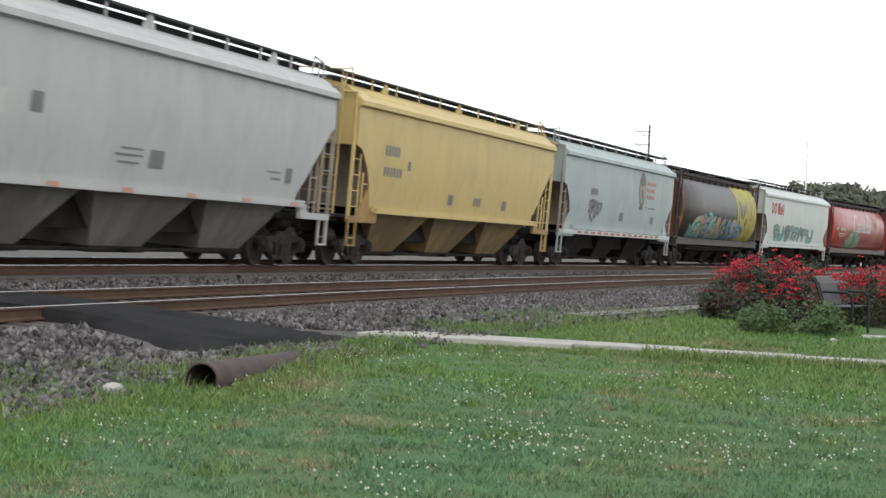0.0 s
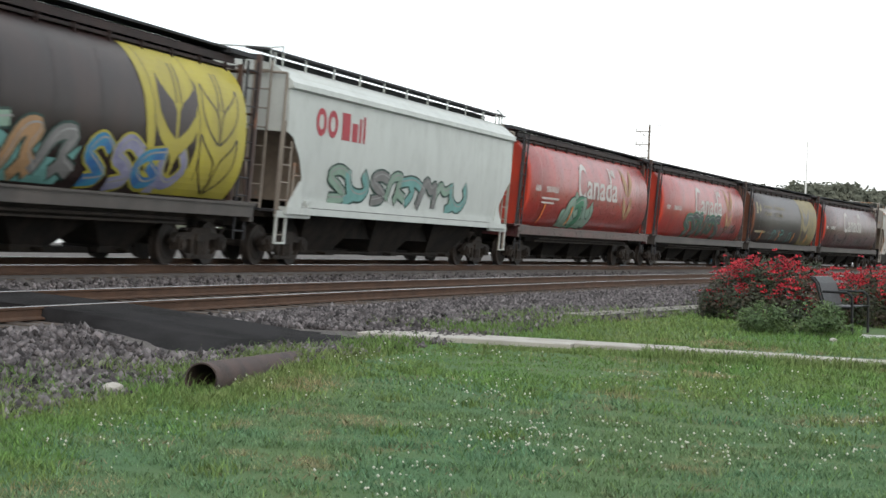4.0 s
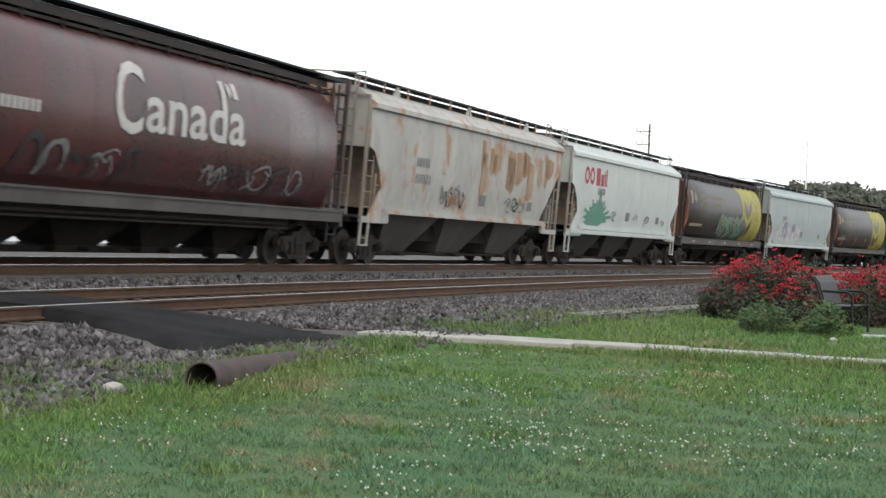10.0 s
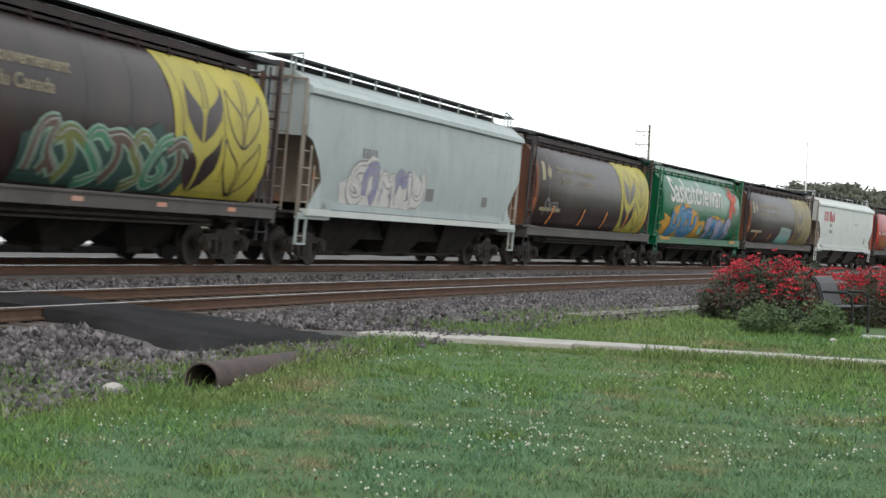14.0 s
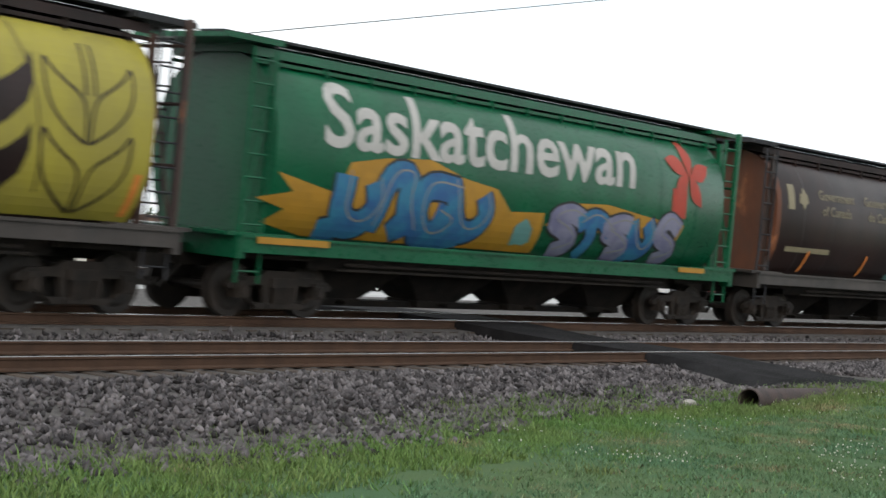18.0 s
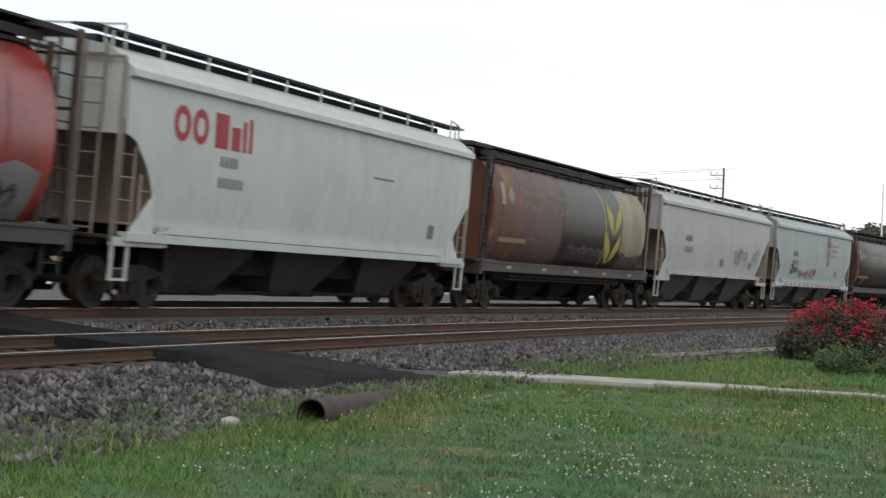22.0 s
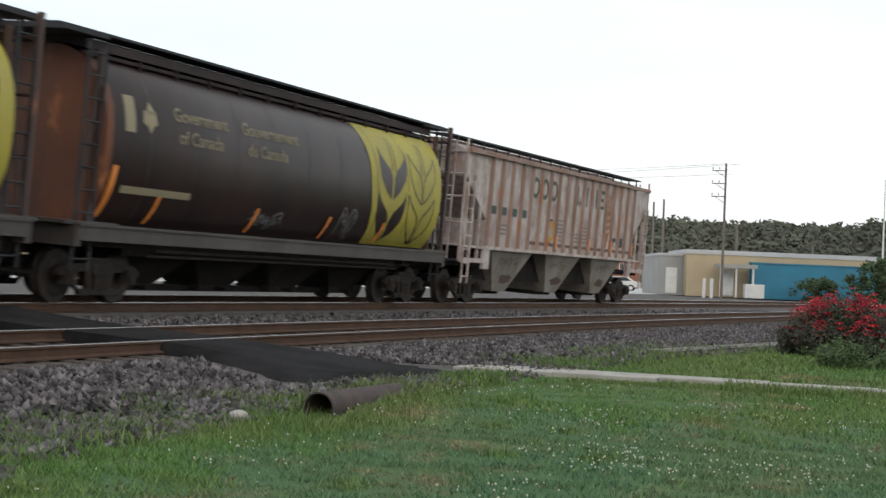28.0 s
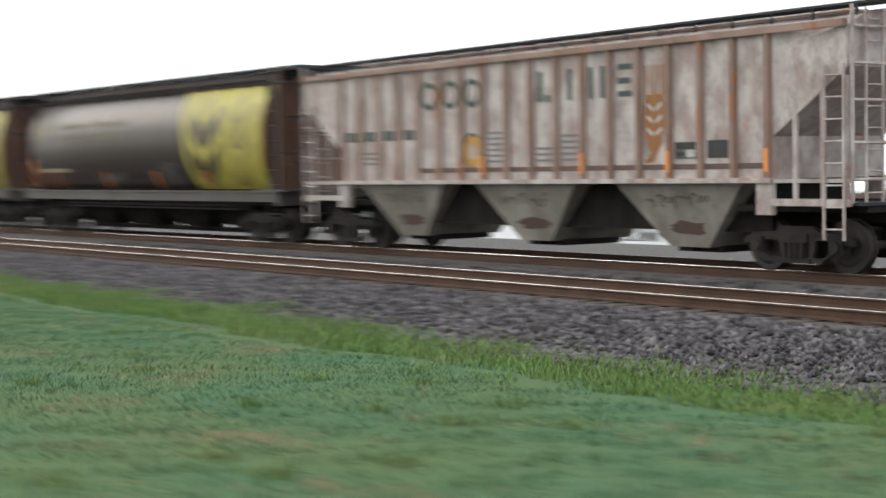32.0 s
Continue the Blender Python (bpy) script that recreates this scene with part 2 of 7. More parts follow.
def build_ground():
    xs = sorted(set([-4000, -1500, -600, -250, -120] + list(range(-80, 161, 2)) + [12.5 + 0.5 * i for i in range(19)] + [200, 300, 450, 700, 1500, 4000]))
    ys = sorted(set([-4000, -1500, -600, -250, -120, -60, -40] + [-30 + 2 * i for i in range(14)] + [-2 + 0.5 * i for i in range(65)] + [32, 36, 42, 50, 70, 120, 250, 600, 1500, 4000]))
    bm = bmesh.new()
    grid = [[bm.verts.new((x, y, under_bed(x, y) if abs(x) < 500 and -200 < y < 200 else (0.45 if y < 0 else 0.95))) for x in xs] for y in ys]
    for a, b in zip(grid, grid[1:]):
        for i in range(len(xs) - 1):
            bm.faces.new((a[i], a[i + 1], b[i + 1], b[i]))
    tagged(finish("ground", bm, M["grass"], smooth=True), "flat ground under mown grass", "ground", kind="structure")


build_ground()


# ---- ballast, rails, ties ----
STATIONS = [-400, -250, -160, -120] + list(range(-90, 12, 3)) + [12 + 0.5 * i for i in range(25)] + list(range(27, 151, 3)) + [180, 240, 330, 450, 650]


def build_bed():
    bm = bmesh.new()
    rings = []
    for s in STATIONS:
        e = toe(s)
        lawn = lerp_table(s, LAWN)
        slope = [e - 1.2, e - 0.45 - 0.3 * math.sin(s * 1.7), e + 0.1] + [e + (-6.0 - e) * k / 5 for k in range(1, 5)]
        prof = [(u, ground_z(*on_line(s, u)[0].xy) + (-0.06, 0.012, 0.02)[min(i, 2)]) for i, u in enumerate(slope)] + [(u, z + 0.02) for u, z in BED]
        rings.append([bm.verts.new(on_line(s, u, z)[0]) for u, z in prof])
    for a, b in zip(rings, rings[1:]):
        for i in range(len(a) - 1):
            bm.faces.new((a[i], b[i], b[i + 1], a[i + 1]))
    bmesh.ops.recalc_face_normals(bm, faces=bm.faces[:])
    tagged(finish("ballast", bm, M["ballast"], smooth=True), "grey crushed stone ballast bed under two tracks", "ballast", kind="structure")


def build_rail(u, z, head):
    bm = bmesh.new()
    web = [(-0.07, -0.172), (0.07, -0.172), (0.07, -0.155), (0.012, -0.13), (0.012, -0.045), (0.034, -0.035), (0.034, -0.006), (-0.034, -0.006), (-0.034, -0.035), (-0.012, -0.045), (-0.012, -0.13), (-0.07, -0.155)]
    sweep(bm, [(u + a, z + b) for a, b in web], STATIONS)
    rail = tagged(finish("rail", bm, M["rail_side"]), "steel rail with brown rusty sides and bright head", "rail", "rails of the two tracks", "structure")
    bm = bmesh.new()
    sweep(bm, [(u - 0.032, z - 0.008), (u + 0.032, z - 0.008), (u + 0.028, z), (u - 0.028, z)], STATIONS)
    part("rail_head", bm, head, rail, "worn running surface")


build_bed()
for u0, z0 in ((0, RAIL_Z), (NEAR_U, NEAR_Z)):
    for du in (-0.75, 0.75):
        build_rail(u0 + du, z0 + du * CANT, M["rail_top"] if u0 == 0 else M["rail_dull"])


def build_ties():
    bm = bmesh.new()
    box(bm, -0.115, 0.115, -1.3, 1.3, -0.2, 0.0)
    bmesh.ops.bevel(bm, geom=bm.edges[:], offset=0.012, segments=1, affect="EDGES")
    me = bpy.data.meshes.new("tie")
    bm.to_mesh(me)
    bm.free()
    me.materials.append(M["tie"])
    rng = random.Random(5)
    track = tagged(new("near_track"), "row of dark wooden ties bedded in ballast", "track", kind="structure")
    for i in range(290):
        s = -32 + i * 0.53
        p, a = on_line(s, NEAR_U + rng.uniform(-0.04, 0.04), NEAR_Z - 0.176 + rng.uniform(-0.012, 0.004))
        mesh_part("tie", me, track, Matrix.Translation(p) @ Matrix.Rotation(a + rng.uniform(-0.01, 0.01), 4, "Z") @ Matrix.Rotation(CANT, 4, "X"))
    bm = bmesh.new()
    for i in range(420):
        s = -60 + i * 0.53
        p, a = on_line(s, 0, RAIL_Z - 0.176)
        box(bm, -0.115, 0.115, -1.3, 1.3, -0.2, 0.0, Matrix.Translation(p) @ Matrix.Rotation(a, 4, "Z") @ Matrix.Rotation(CANT, 4, "X"))
    tagged(finish("far_ties", bm, M["tie"]), "dark wooden ties under the train", "ties", kind="stuff")


# ---- hopper cars ----
def cyl_w(z):
    k = abs((z - 2.72) / 1.74)
    return 1.58 * max(0.0, 1 - k ** 2.5) ** 0.44


def hop_w(z):
    return lerp_table(z, [(1.45, 1.47), (2.0, 1.53), (2.8, 1.575), (3.5, 1.56), (4.04, 1.53), (4.26, 1.46), (4.40, 1.32), (4.52, 1.1), (4.60, 0.8), (4.64, 0.5)])


def rib_w(z):
    return lerp_table(z, [(1.62, 1.46), (4.12, 1.46), (4.20, 1.40), (4.32, 1.0), (4.42, 0.5)])


def loft_body(width, stations, top, levels):
    """stations: (x, lowest z). The skin between the lowest z and the top at each station."""
    bm = bmesh.new()
    rings = []
    for x, lo in stations:
        zs = [max(lo, z) for z in levels]
        zs = [lo + (top - lo) * (z - levels[0]) / (top - levels[0]) if lo > levels[0] else z for z in levels]
        near = [bm.verts.new((x, -width(z), z)) for z in zs]
        far = [bm.verts.new((x, width(z), z)) for z in zs[::-1]]
        rings.append(near + far)
    n = len(rings[0])
    for a, b in zip(rings, rings[1:]):
        for i in range(n):
            j = (i + 1) % n
            bm.faces.new((a[i], b[i], b[j], a[j]))
    bm.faces.new(rings[0])
    bm.faces.new(rings[-1][::-1])
    bmesh.ops.recalc_face_normals(bm, faces=bm.faces[:])
    return bm


def make_truck_meshes():
    """Side frame with its springs, and a wheelset; shared by all cars."""
    bm = bmesh.new()
    slab(bm, [(-1.22, 0.56), (-1.0, 0.68), (-0.5, 0.70), (-0.36, 0.80), (0.36, 0.80), (0.5, 0.70), (1.0, 0.68), (1.22, 0.56), (1.2, 0.48), (0.72, 0.56), (-0.72, 0.56), (-1.2, 0.48)], -0.055, 0.055)
    slab(bm, [(-0.55, 0.16), (0.55, 0.16), (0.6, 0.26), (-0.6, 0.26)], -0.055, 0.055)
    for k in (-1, 1):
        slab(bm, [(k * 0.5, 0.17), (k * 0.62, 0.24), (k * 1.08, 0.5), (k * 0.98, 0.56)], -0.05, 0.05)
        slab(bm, [(k * 0.26, 0.24), (k * 0.36, 0.24), (k * 0.42, 0.6), (k * 0.28, 0.6)], -0.05, 0.05)
    # springs and journal boxes stand proud of the frame
    for y in (-0.06, 0.06):
        for x in (-0.13, 0.0, 0.13):
            rod(bm, (x, y, 0.24), (x, y, 0.52), 0.055, 8)
        box(bm, -0.26, 0.26, y - 0.03, y + 0.03, 0.52, 0.68)
        box(bm, -0.3, 0.3, y - 0.02, y + 0.02, 0.17, 0.24)
        for x in (-0.89, 0.89):
            box(bm, x - 0.14, x + 0.14, y - 0.05, y + 0.05, 0.34, 0.62)
            rod(bm, (x, y - 0.09, 0.46), (x, y + 0.09, 0.46), 0.1, 10)
    frame_me = bpy.data.meshes.new("side_frame")
    bm.to_mesh(frame_me)
    bm.free()
    frame_me.materials.append(M["truck"])
    bm = bmesh.new()
    box(bm, -0.22, 0.22, -1.0, 1.0, 0.5, 0.72)
    bmesh.ops.bevel(bm, geom=bm.edges[:], offset=0.03, segments=1, affect="EDGES")
    bolster_me = bpy.data.meshes.new("truck")
    bm.to_mesh(bolster_me)
    bm.free()
    bolster_me.materials.append(M["truck"])
    bm = bmesh.new()
    rod(bm, (0, -0.95, 0), (0, 0.95, 0), 0.08, 10)
    for sgn in (-1, 1):
        rod(bm, (0, sgn * 0.70, 0), (0, sgn * 0.83, 0), 0.46, 28)
        rod(bm, (0, sgn * 0.66, 0), (0, sgn * 0.70, 0), 0.485, 28)
        rod(bm, (0, sgn * 0.83, 0), (0, sgn * 0.85, 0), 0.36, 20, 0.3)
    wheel_me = bpy.data.meshes.new("wheelset")
    bm.to_mesh(wheel_me)
    bm.free()
    wheel_me.materials.append(M["wheel"])
    return bolster_me, frame_me, wheel_me


TRUCK = make_truck_meshes()


def add_trucks(car, L):
    for x in (-(L / 2 - 2.1), L / 2 - 2.1):
        t = mesh_part("truck", TRUCK[0], car, Matrix.Translation((x, 0, 0)))
        for y in (-1.06, 1.06):
            mesh_part("side_frame", TRUCK[1], t, Matrix.Translation((0, y, 0)))
        for dx in (-0.89, 0.89):
            mesh_part("wheelset", TRUCK[2], t, Matrix.Translation((dx, 0, 0.46)))


def add_couplers(car, L):
    for sgn in (-1, 1):
        bm = bmesh.new()
        e = sgn * L / 2
        box(bm, min(e - sgn * 0.9, e), max(e - sgn * 0.9, e), -0.09, 0.09, 0.78, 0.96)
        box(bm, min(e - sgn * 0.28, e + sgn * 0.03), max(e - sgn * 0.28, e + sgn * 0.03), -0.17, 0.17, 0.72, 1.02)
        rod(bm, (e - sgn * 0.5, -0.35, 0.8), (e - sgn * 0.12, -0.3, 0.42), 0.03, 6)
        rod(bm, (e - sgn * 0.12, -0.3, 0.42), (e + sgn * 0.1, -0.25, 0.55), 0.03, 6)
        part("coupler", bm, M["truck"], car)


def ladder(bm, x, y, z0, z1, wide=0.42, n=7, along="x", r=0.022):
    d = Vector((wide / 2, 0, 0)) if along == "x" else Vector((0, wide / 2, 0))
    c = Vector((x, y, 0))
    for k in (-1, 1):
        p = c + d * k
        rod(bm, (p.x, p.y, z0), (p.x, p.y, z1), r * 1.3, 6)
    for i in range(n):
        z = z0 + (z1 - z0) * (i + 0.5) / n
        rod(bm, (c.x - d.x, c.y - d.y, z), (c.x + d.x, c.y + d.y, z), r * 0.8, 5)


def side_mark(car, name, shapes, width, material, label="", lift=0.008):
    """Flat outlines (x, z) laid on the curved near side of a car."""
    bm = bmesh.new()
    for out in shapes:
        bm.faces.new([bm.verts.new((x, 0, z)) for x, z in out])
    bmesh.ops.remove_doubles(bm, verts=bm.verts[:], dist=0.0005)
    wrap_side(bm, width, lift)
    return part(name, bm, material, car, label)


def wrap_side(bm, width, lift):
    bmesh.ops.triangulate(bm, faces=bm.faces[:])
    zs = [v.co.z for v in bm.verts]
    z = math.ceil(min(zs) / 0.12) * 0.12
    while z < max(zs):
        bmesh.ops.bisect_plane(bm, geom=bm.verts[:] + bm.edges[:] + bm.faces[:], plane_co=(0, 0, z), plane_no=(0, 0, 1), dist=1e-5)
        z += 0.12
    for v in bm.verts:
        v.co.y = -(width(v.co.z) + lift)
    bmesh.ops.recalc_face_normals(bm, faces=bm.faces[:])
    if sum(f.normal.y for f in bm.faces) > 0:
        bmesh.ops.reverse_faces(bm, faces=bm.faces[:])


def lettering(car, words, x, z, high, width, material, wide, shear=0.0, lift=0.01, bold=0.0):
    """Words of the built-in font on the near side, from x, so wide, standing on z."""
    cu = bpy.data.curves.new("lettering", "FONT")
    cu.body, cu.size, cu.offset, cu.resolution_u, cu.shear = words, high * 1.42, bold, 3, shear
    ob = new("lettering_source", cu)
    me = bpy.data.meshes.new_from_object(ob.evaluated_get(bpy.context.evaluated_depsgraph_get()))
    bpy.data.objects.remove(ob)
    bm = bmesh.new()
    bm.from_mesh(me)
    xs = [v.co.x for v in bm.verts]
    k = wide / (max(xs) - min(xs))
    for v in bm.verts:
        v.co = Vector((x + (v.co.x - min(xs)) * k, 0, z + v.co.y))
    bm.faces.ensure_lookup_table()
    spans, seen = [], set()
    for f in bm.faces:
        if f.index in seen:
            continue
        todo, island = [f], []
        seen.add(f.index)
        while todo:
            g = todo.pop()
            island.append(g)
            for e in g.edges:
                for o in e.link_faces:
                    if o.index not in seen:
                        seen.add(o.index)
                        todo.append(o)
        xs = [v.co.x for g in island for v in g.verts]
        spans.append([min(xs), max(xs), island])
    spans.sort(key=lambda q: q[0])
    glyphs = []
    for lo, hi, island in spans:
        if glyphs and lo < glyphs[-1][1] - 0.3 * min(hi - lo, glyphs[-1][1] - glyphs[-1][0]):
            glyphs[-1][1] = max(hi, glyphs[-1][1])
            glyphs[-1][2] += island
        else:
            glyphs.append([lo, hi, island])
    for _, _, island in glyphs:
        one = bmesh.new()
        made = {}
        for g in island:
            for v in g.verts:
                if v not in made:
                    made[v] = one.verts.new(v.co)
            one.faces.new([made[v] for v in g.verts])
        wrap_side(one, width, lift)
        part("letter", one, material, car, "letter of the painted words " + words)
    bm.free()


def bars(car, rows, width, material, name="marking", lift=0.008):
    """Plain bars (x0, x1, z0, z1) for writing that cannot be read."""
    chars = []
    for x0, x1, z0, z1 in rows:
        n = int((x1 - x0) / (0.78 * (z1 - z0)))
        if name == "marking" and n >= 3 and z1 - z0 > 0.14:
            w = (x1 - x0) / n
            chars += [(x0 + w * i, x0 + w * (i + 0.6), z0, z1) for i in range(n)]
        else:
            chars.append((x0, x1, z0, z1))
    for x0, x1, z0, z1 in chars:
        side_mark(car, name, [[(x0, z0), (x1, z0), (x1, z1), (x0, z1)]], width, material, lift=lift)


def blob(rng, cx, cz, rx, rz, n=14, rough=0.25):
    return [(cx + rx * math.cos(i * math.tau / n) * (1 + rng.uniform(-rough, rough)), cz + rz * math.sin(i * math.tau / n) * (1 + rng.uniform(-rough, rough))) for i in range(n)]


# loose spray strokes, none of them a letter
STROKES = [[(0.0, 0.25), (0.22, 0.95), (0.5, 0.1), (0.78, 0.9), (1.0, 0.35)],
           [(0.05, 0.05), (0.15, 0.85), (0.6, 1.0), (0.95, 0.6), (0.75, 0.3)],
           [(0.0, 0.9), (0.2, 0.2), (0.7, 0.05), (1.0, 0.55), (0.6, 0.7)],
           [(0.1, 0.0), (0.35, 0.4), (0.1, 0.7), (0.75, 1.0), (0.95, 0.75)],
           [(0.0, 0.5), (0.3, 0.75), (0.5, 0.35), (0.75, 0.7), (1.0, 0.45), (0.9, 0.1)],
           [(0.05, 0.75), (0.45, 0.95), (0.95, 0.75), (0.55, 0.55), (0.3, 0.2), (0.8, 0.05)]]


def stroke(points, half):
    """A smooth ribbon along the points, as quads."""
    for _ in range(2):
        fresh = [points[0]]
        for p, q in zip(points, points[1:]):
            fresh += [(p[0] * 0.75 + q[0] * 0.25, p[1] * 0.75 + q[1] * 0.25), (p[0] * 0.25 + q[0] * 0.75, p[1] * 0.25 + q[1] * 0.75)]
        points = fresh + [points[-1]]
    a, b = [], []
    for i, p in enumerate(points):
        d = Vector(points[min(i + 1, len(points) - 1)]) - Vector(points[max(i - 1, 0)])
        d = d.normalized() * half if d.length > 1e-6 else Vector((half, 0))
        a.append((p[0] - d.y, p[1] + d.x))
        b.append((p[0] + d.y, p[1] - d.x))
    return [[b[i], b[i + 1], a[i + 1], a[i]] for i in range(len(points) - 1)]


# chunky sprayed forms, one or two bent strokes each, none of them a letter
FORMS = [(((0.1, 0.1), (0.25, 0.9), (0.8, 0.95), (0.55, 0.5), (1.0, 0.15)), ((0.5, 0.05), (0.75, 0.35))),
         (((0.95, 0.8), (0.5, 1.0), (0.1, 0.7), (0.6, 0.45), (0.95, 0.1), (0.3, 0.0)),),
         (((0.0, 0.75), (0.5, 1.0), (1.0, 0.7)), ((0.35, 0.85), (0.6, 0.4), (0.3, 0.0))),
         (((0.0, 0.05), (0.35, 0.95), (0.6, 0.5), (0.9, 0.9), (1.0, 0.0)),),
         (((0.9, 0.9), (0.3, 0.85), (0.05, 0.35), (0.5, 0.0), (0.95, 0.3), (0.5, 0.5)),),
         (((0.05, 1.0), (0.2, 0.3), (0.7, 0.1), (0.95, 0.55), (0.7, 0.95)), ((0.0, 0.0), (0.4, 0.15)))]


def spiky(rng, x0, x1, z0, z1, seed):
    """A ragged sprayed patch that stands on z0."""
    top, n = [], 16
    for i in range(n + 1):
        k = i / n
        h = (z1 - z0) * (0.72 + 0.2 * math.sin(k * 9 + seed) + rng.uniform(-0.16, 0.2)) * (0.55 + 0.45 * math.sin(math.pi * min(max(k, 0.04), 0.96)) ** 0.4)
        top.append((x0 - 0.3 + (x1 - x0 + 0.6) * k + rng.uniform(-0.08, 0.08), z0 + max(h, 0.1)))
    return [(x0 - 0.1, z0), (x1 + 0.1, z0)] + top[::-1]


def graffiti(car, x0, x1, z0, z1, colours, width, seed, letters=5, edge=None, cloud=None, fat=1.0):
    """Sprayed writing that nobody can read: with an edge colour a filled piece, without one a thin scrawl."""
    rng = random.Random(seed)
    h = z1 - z0
    if cloud:
        side_mark(car, "graffiti_cloud", [spiky(rng, x0, x1, z0 - 0.02, z1 + 0.18, seed)], width, cloud, lift=0.012)
    w = (x1 - x0) / letters
    for i in range(letters):
        a, lo = x0 + i * w, z0 + rng.uniform(0.02, 0.1) * h
        tall = z1 - lo - rng.uniform(0.02, 0.16) * h
        slant = rng.uniform(-0.05, 0.2) * w
        grown = 1.22 if edge else 1.0

        def laid(pts, jitter=0.09):
            return [(a + (p + rng.uniform(-jitter, jitter)) * w * grown + slant * q, lo + (q + rng.uniform(-jitter, jitter)) * tall) for p, q in pts]
        if not edge:
            for pts in [laid(rng.choice(STROKES), 0.14), laid(rng.choice(STROKES), 0.14)]:
                side_mark(car, "graffiti_letter", stroke(pts, min(w, tall) * rng.uniform(0.035, 0.06)), width, colours[i % len(colours)], lift=0.021 + 0.0006 * (i % 3))
            continue
        lines = [laid(p) for p in rng.choice(FORMS)]
        thick = min(w * 0.8, tall) * rng.uniform(0.15, 0.19) * fat
        ink_now = colours[i % len(colours)]
        for k, pts in enumerate(lines):
            side_mark(car, "graffiti_outline", stroke(pts, thick + 0.05), width, edge, lift=0.016 + 0.0008 * (i % 3) + 0.0002 * k)
        for k, pts in enumerate(lines):
            side_mark(car, "graffiti_letter", stroke(pts, thick), width, ink_now, lift=0.021 + 0.0008 * (i % 3) + 0.0002 * k)
        shine = [(p + thick * 0.45, q + thick * 0.35) for p, q in lines[0]]
        side_mark(car, "graffiti_shine", stroke(shine, 0.018), width, I["pale"], lift=0.0245 + 0.0004 * (i % 3))


def leaf(cx, cz, rx, rz, tilt, n=7):
    """A pointed leaf outline."""
    pts = []
    for i in range(n + 1):
        k = i / n
        pts.append((math.sin(math.pi * k) * rx, (k - 0.5) * 2 * rz))
    for i in range(n - 1, 0, -1):
        k = i / n
        pts.append((-math.sin(math.pi * k) * rx * 0.55, (k - 0.5) * 2 * rz))
    c, s = math.cos(tilt), math.sin(tilt)
    return [(cx + x * c - z * s, cz + x * s + z * c) for x, z in pts]


def bays(car, L, material, n, z_top, z_low, x_half, mouth_w=0.5, half_w=1.2, spread=0.47, taper=0.5):
    """The discharge hoppers under the body."""
    w = 2 * x_half / n
    for i in range(n):
        c = -x_half + (i + 0.5) * w
        bm = bmesh.new()
        top = [(c - w * spread, -half_w), (c + w * spread, -half_w), (c + w * spread, half_w), (c - w * spread, half_w)]
        low = [(c - mouth_w / 2, -half_w * taper), (c + mouth_w / 2, -half_w * taper), (c + mouth_w / 2, half_w * taper), (c - mouth_w / 2, half_w * taper)]
        a = [bm.verts.new((*p, z_top)) for p in top]
        b = [bm.verts.new((*p, z_low)) for p in low]
        for k in range(4):
            j = (k + 1) % 4
            bm.faces.new((a[j], a[k], b[k], b[j]))
        bm.faces.new(a)
        bm.faces.new(b[::-1])
        bmesh.ops.recalc_face_normals(bm, faces=bm.faces[:])
        bay = part("discharge_bay", bm, material, car)
        bm = bmesh.new()
        box(bm, c - mouth_w / 2 - 0.08, c + mouth_w / 2 + 0.08, -half_w * 0.55, half_w * 0.55, z_low - 0.1, z_low + 0.02)
        rod(bm, (c, -half_w * 0.55 - 0.25, z_low - 0.04), (c, half_w * 0.55 + 0.25, z_low - 0.04), 0.04, 6)
        part("outlet_gate", bm, M["dark"], bay)


def running_board(car, L, z, half, material, posts=True, y_list=(-0.62, 0.62), post_material=None, n_posts=9, over=0.1):
    for y in y_list:
        bm = bmesh.new()
        x = L / 2 - 0.35 + over
        box(bm, -x, x, y - half, y + half, z - 0.045, z)
        rb = part("running_board", bm, material, car)
        if posts:
            bm = bmesh.new()
            box(bm, -0.02, 0.02, -half, -half + 0.04, -0.36, -0.045)
            me = bpy.data.meshes.new("bracket")
            bm.to_mesh(me)
            bm.free()
            me.materials.append(post_material or material)
            for i in range(n_posts):
                px = -x + 0.6 + (2 * x - 1.2) * i / (n_posts - 1)
                mesh_part("bracket", me, rb, Matrix.Translation((px, y, z)))


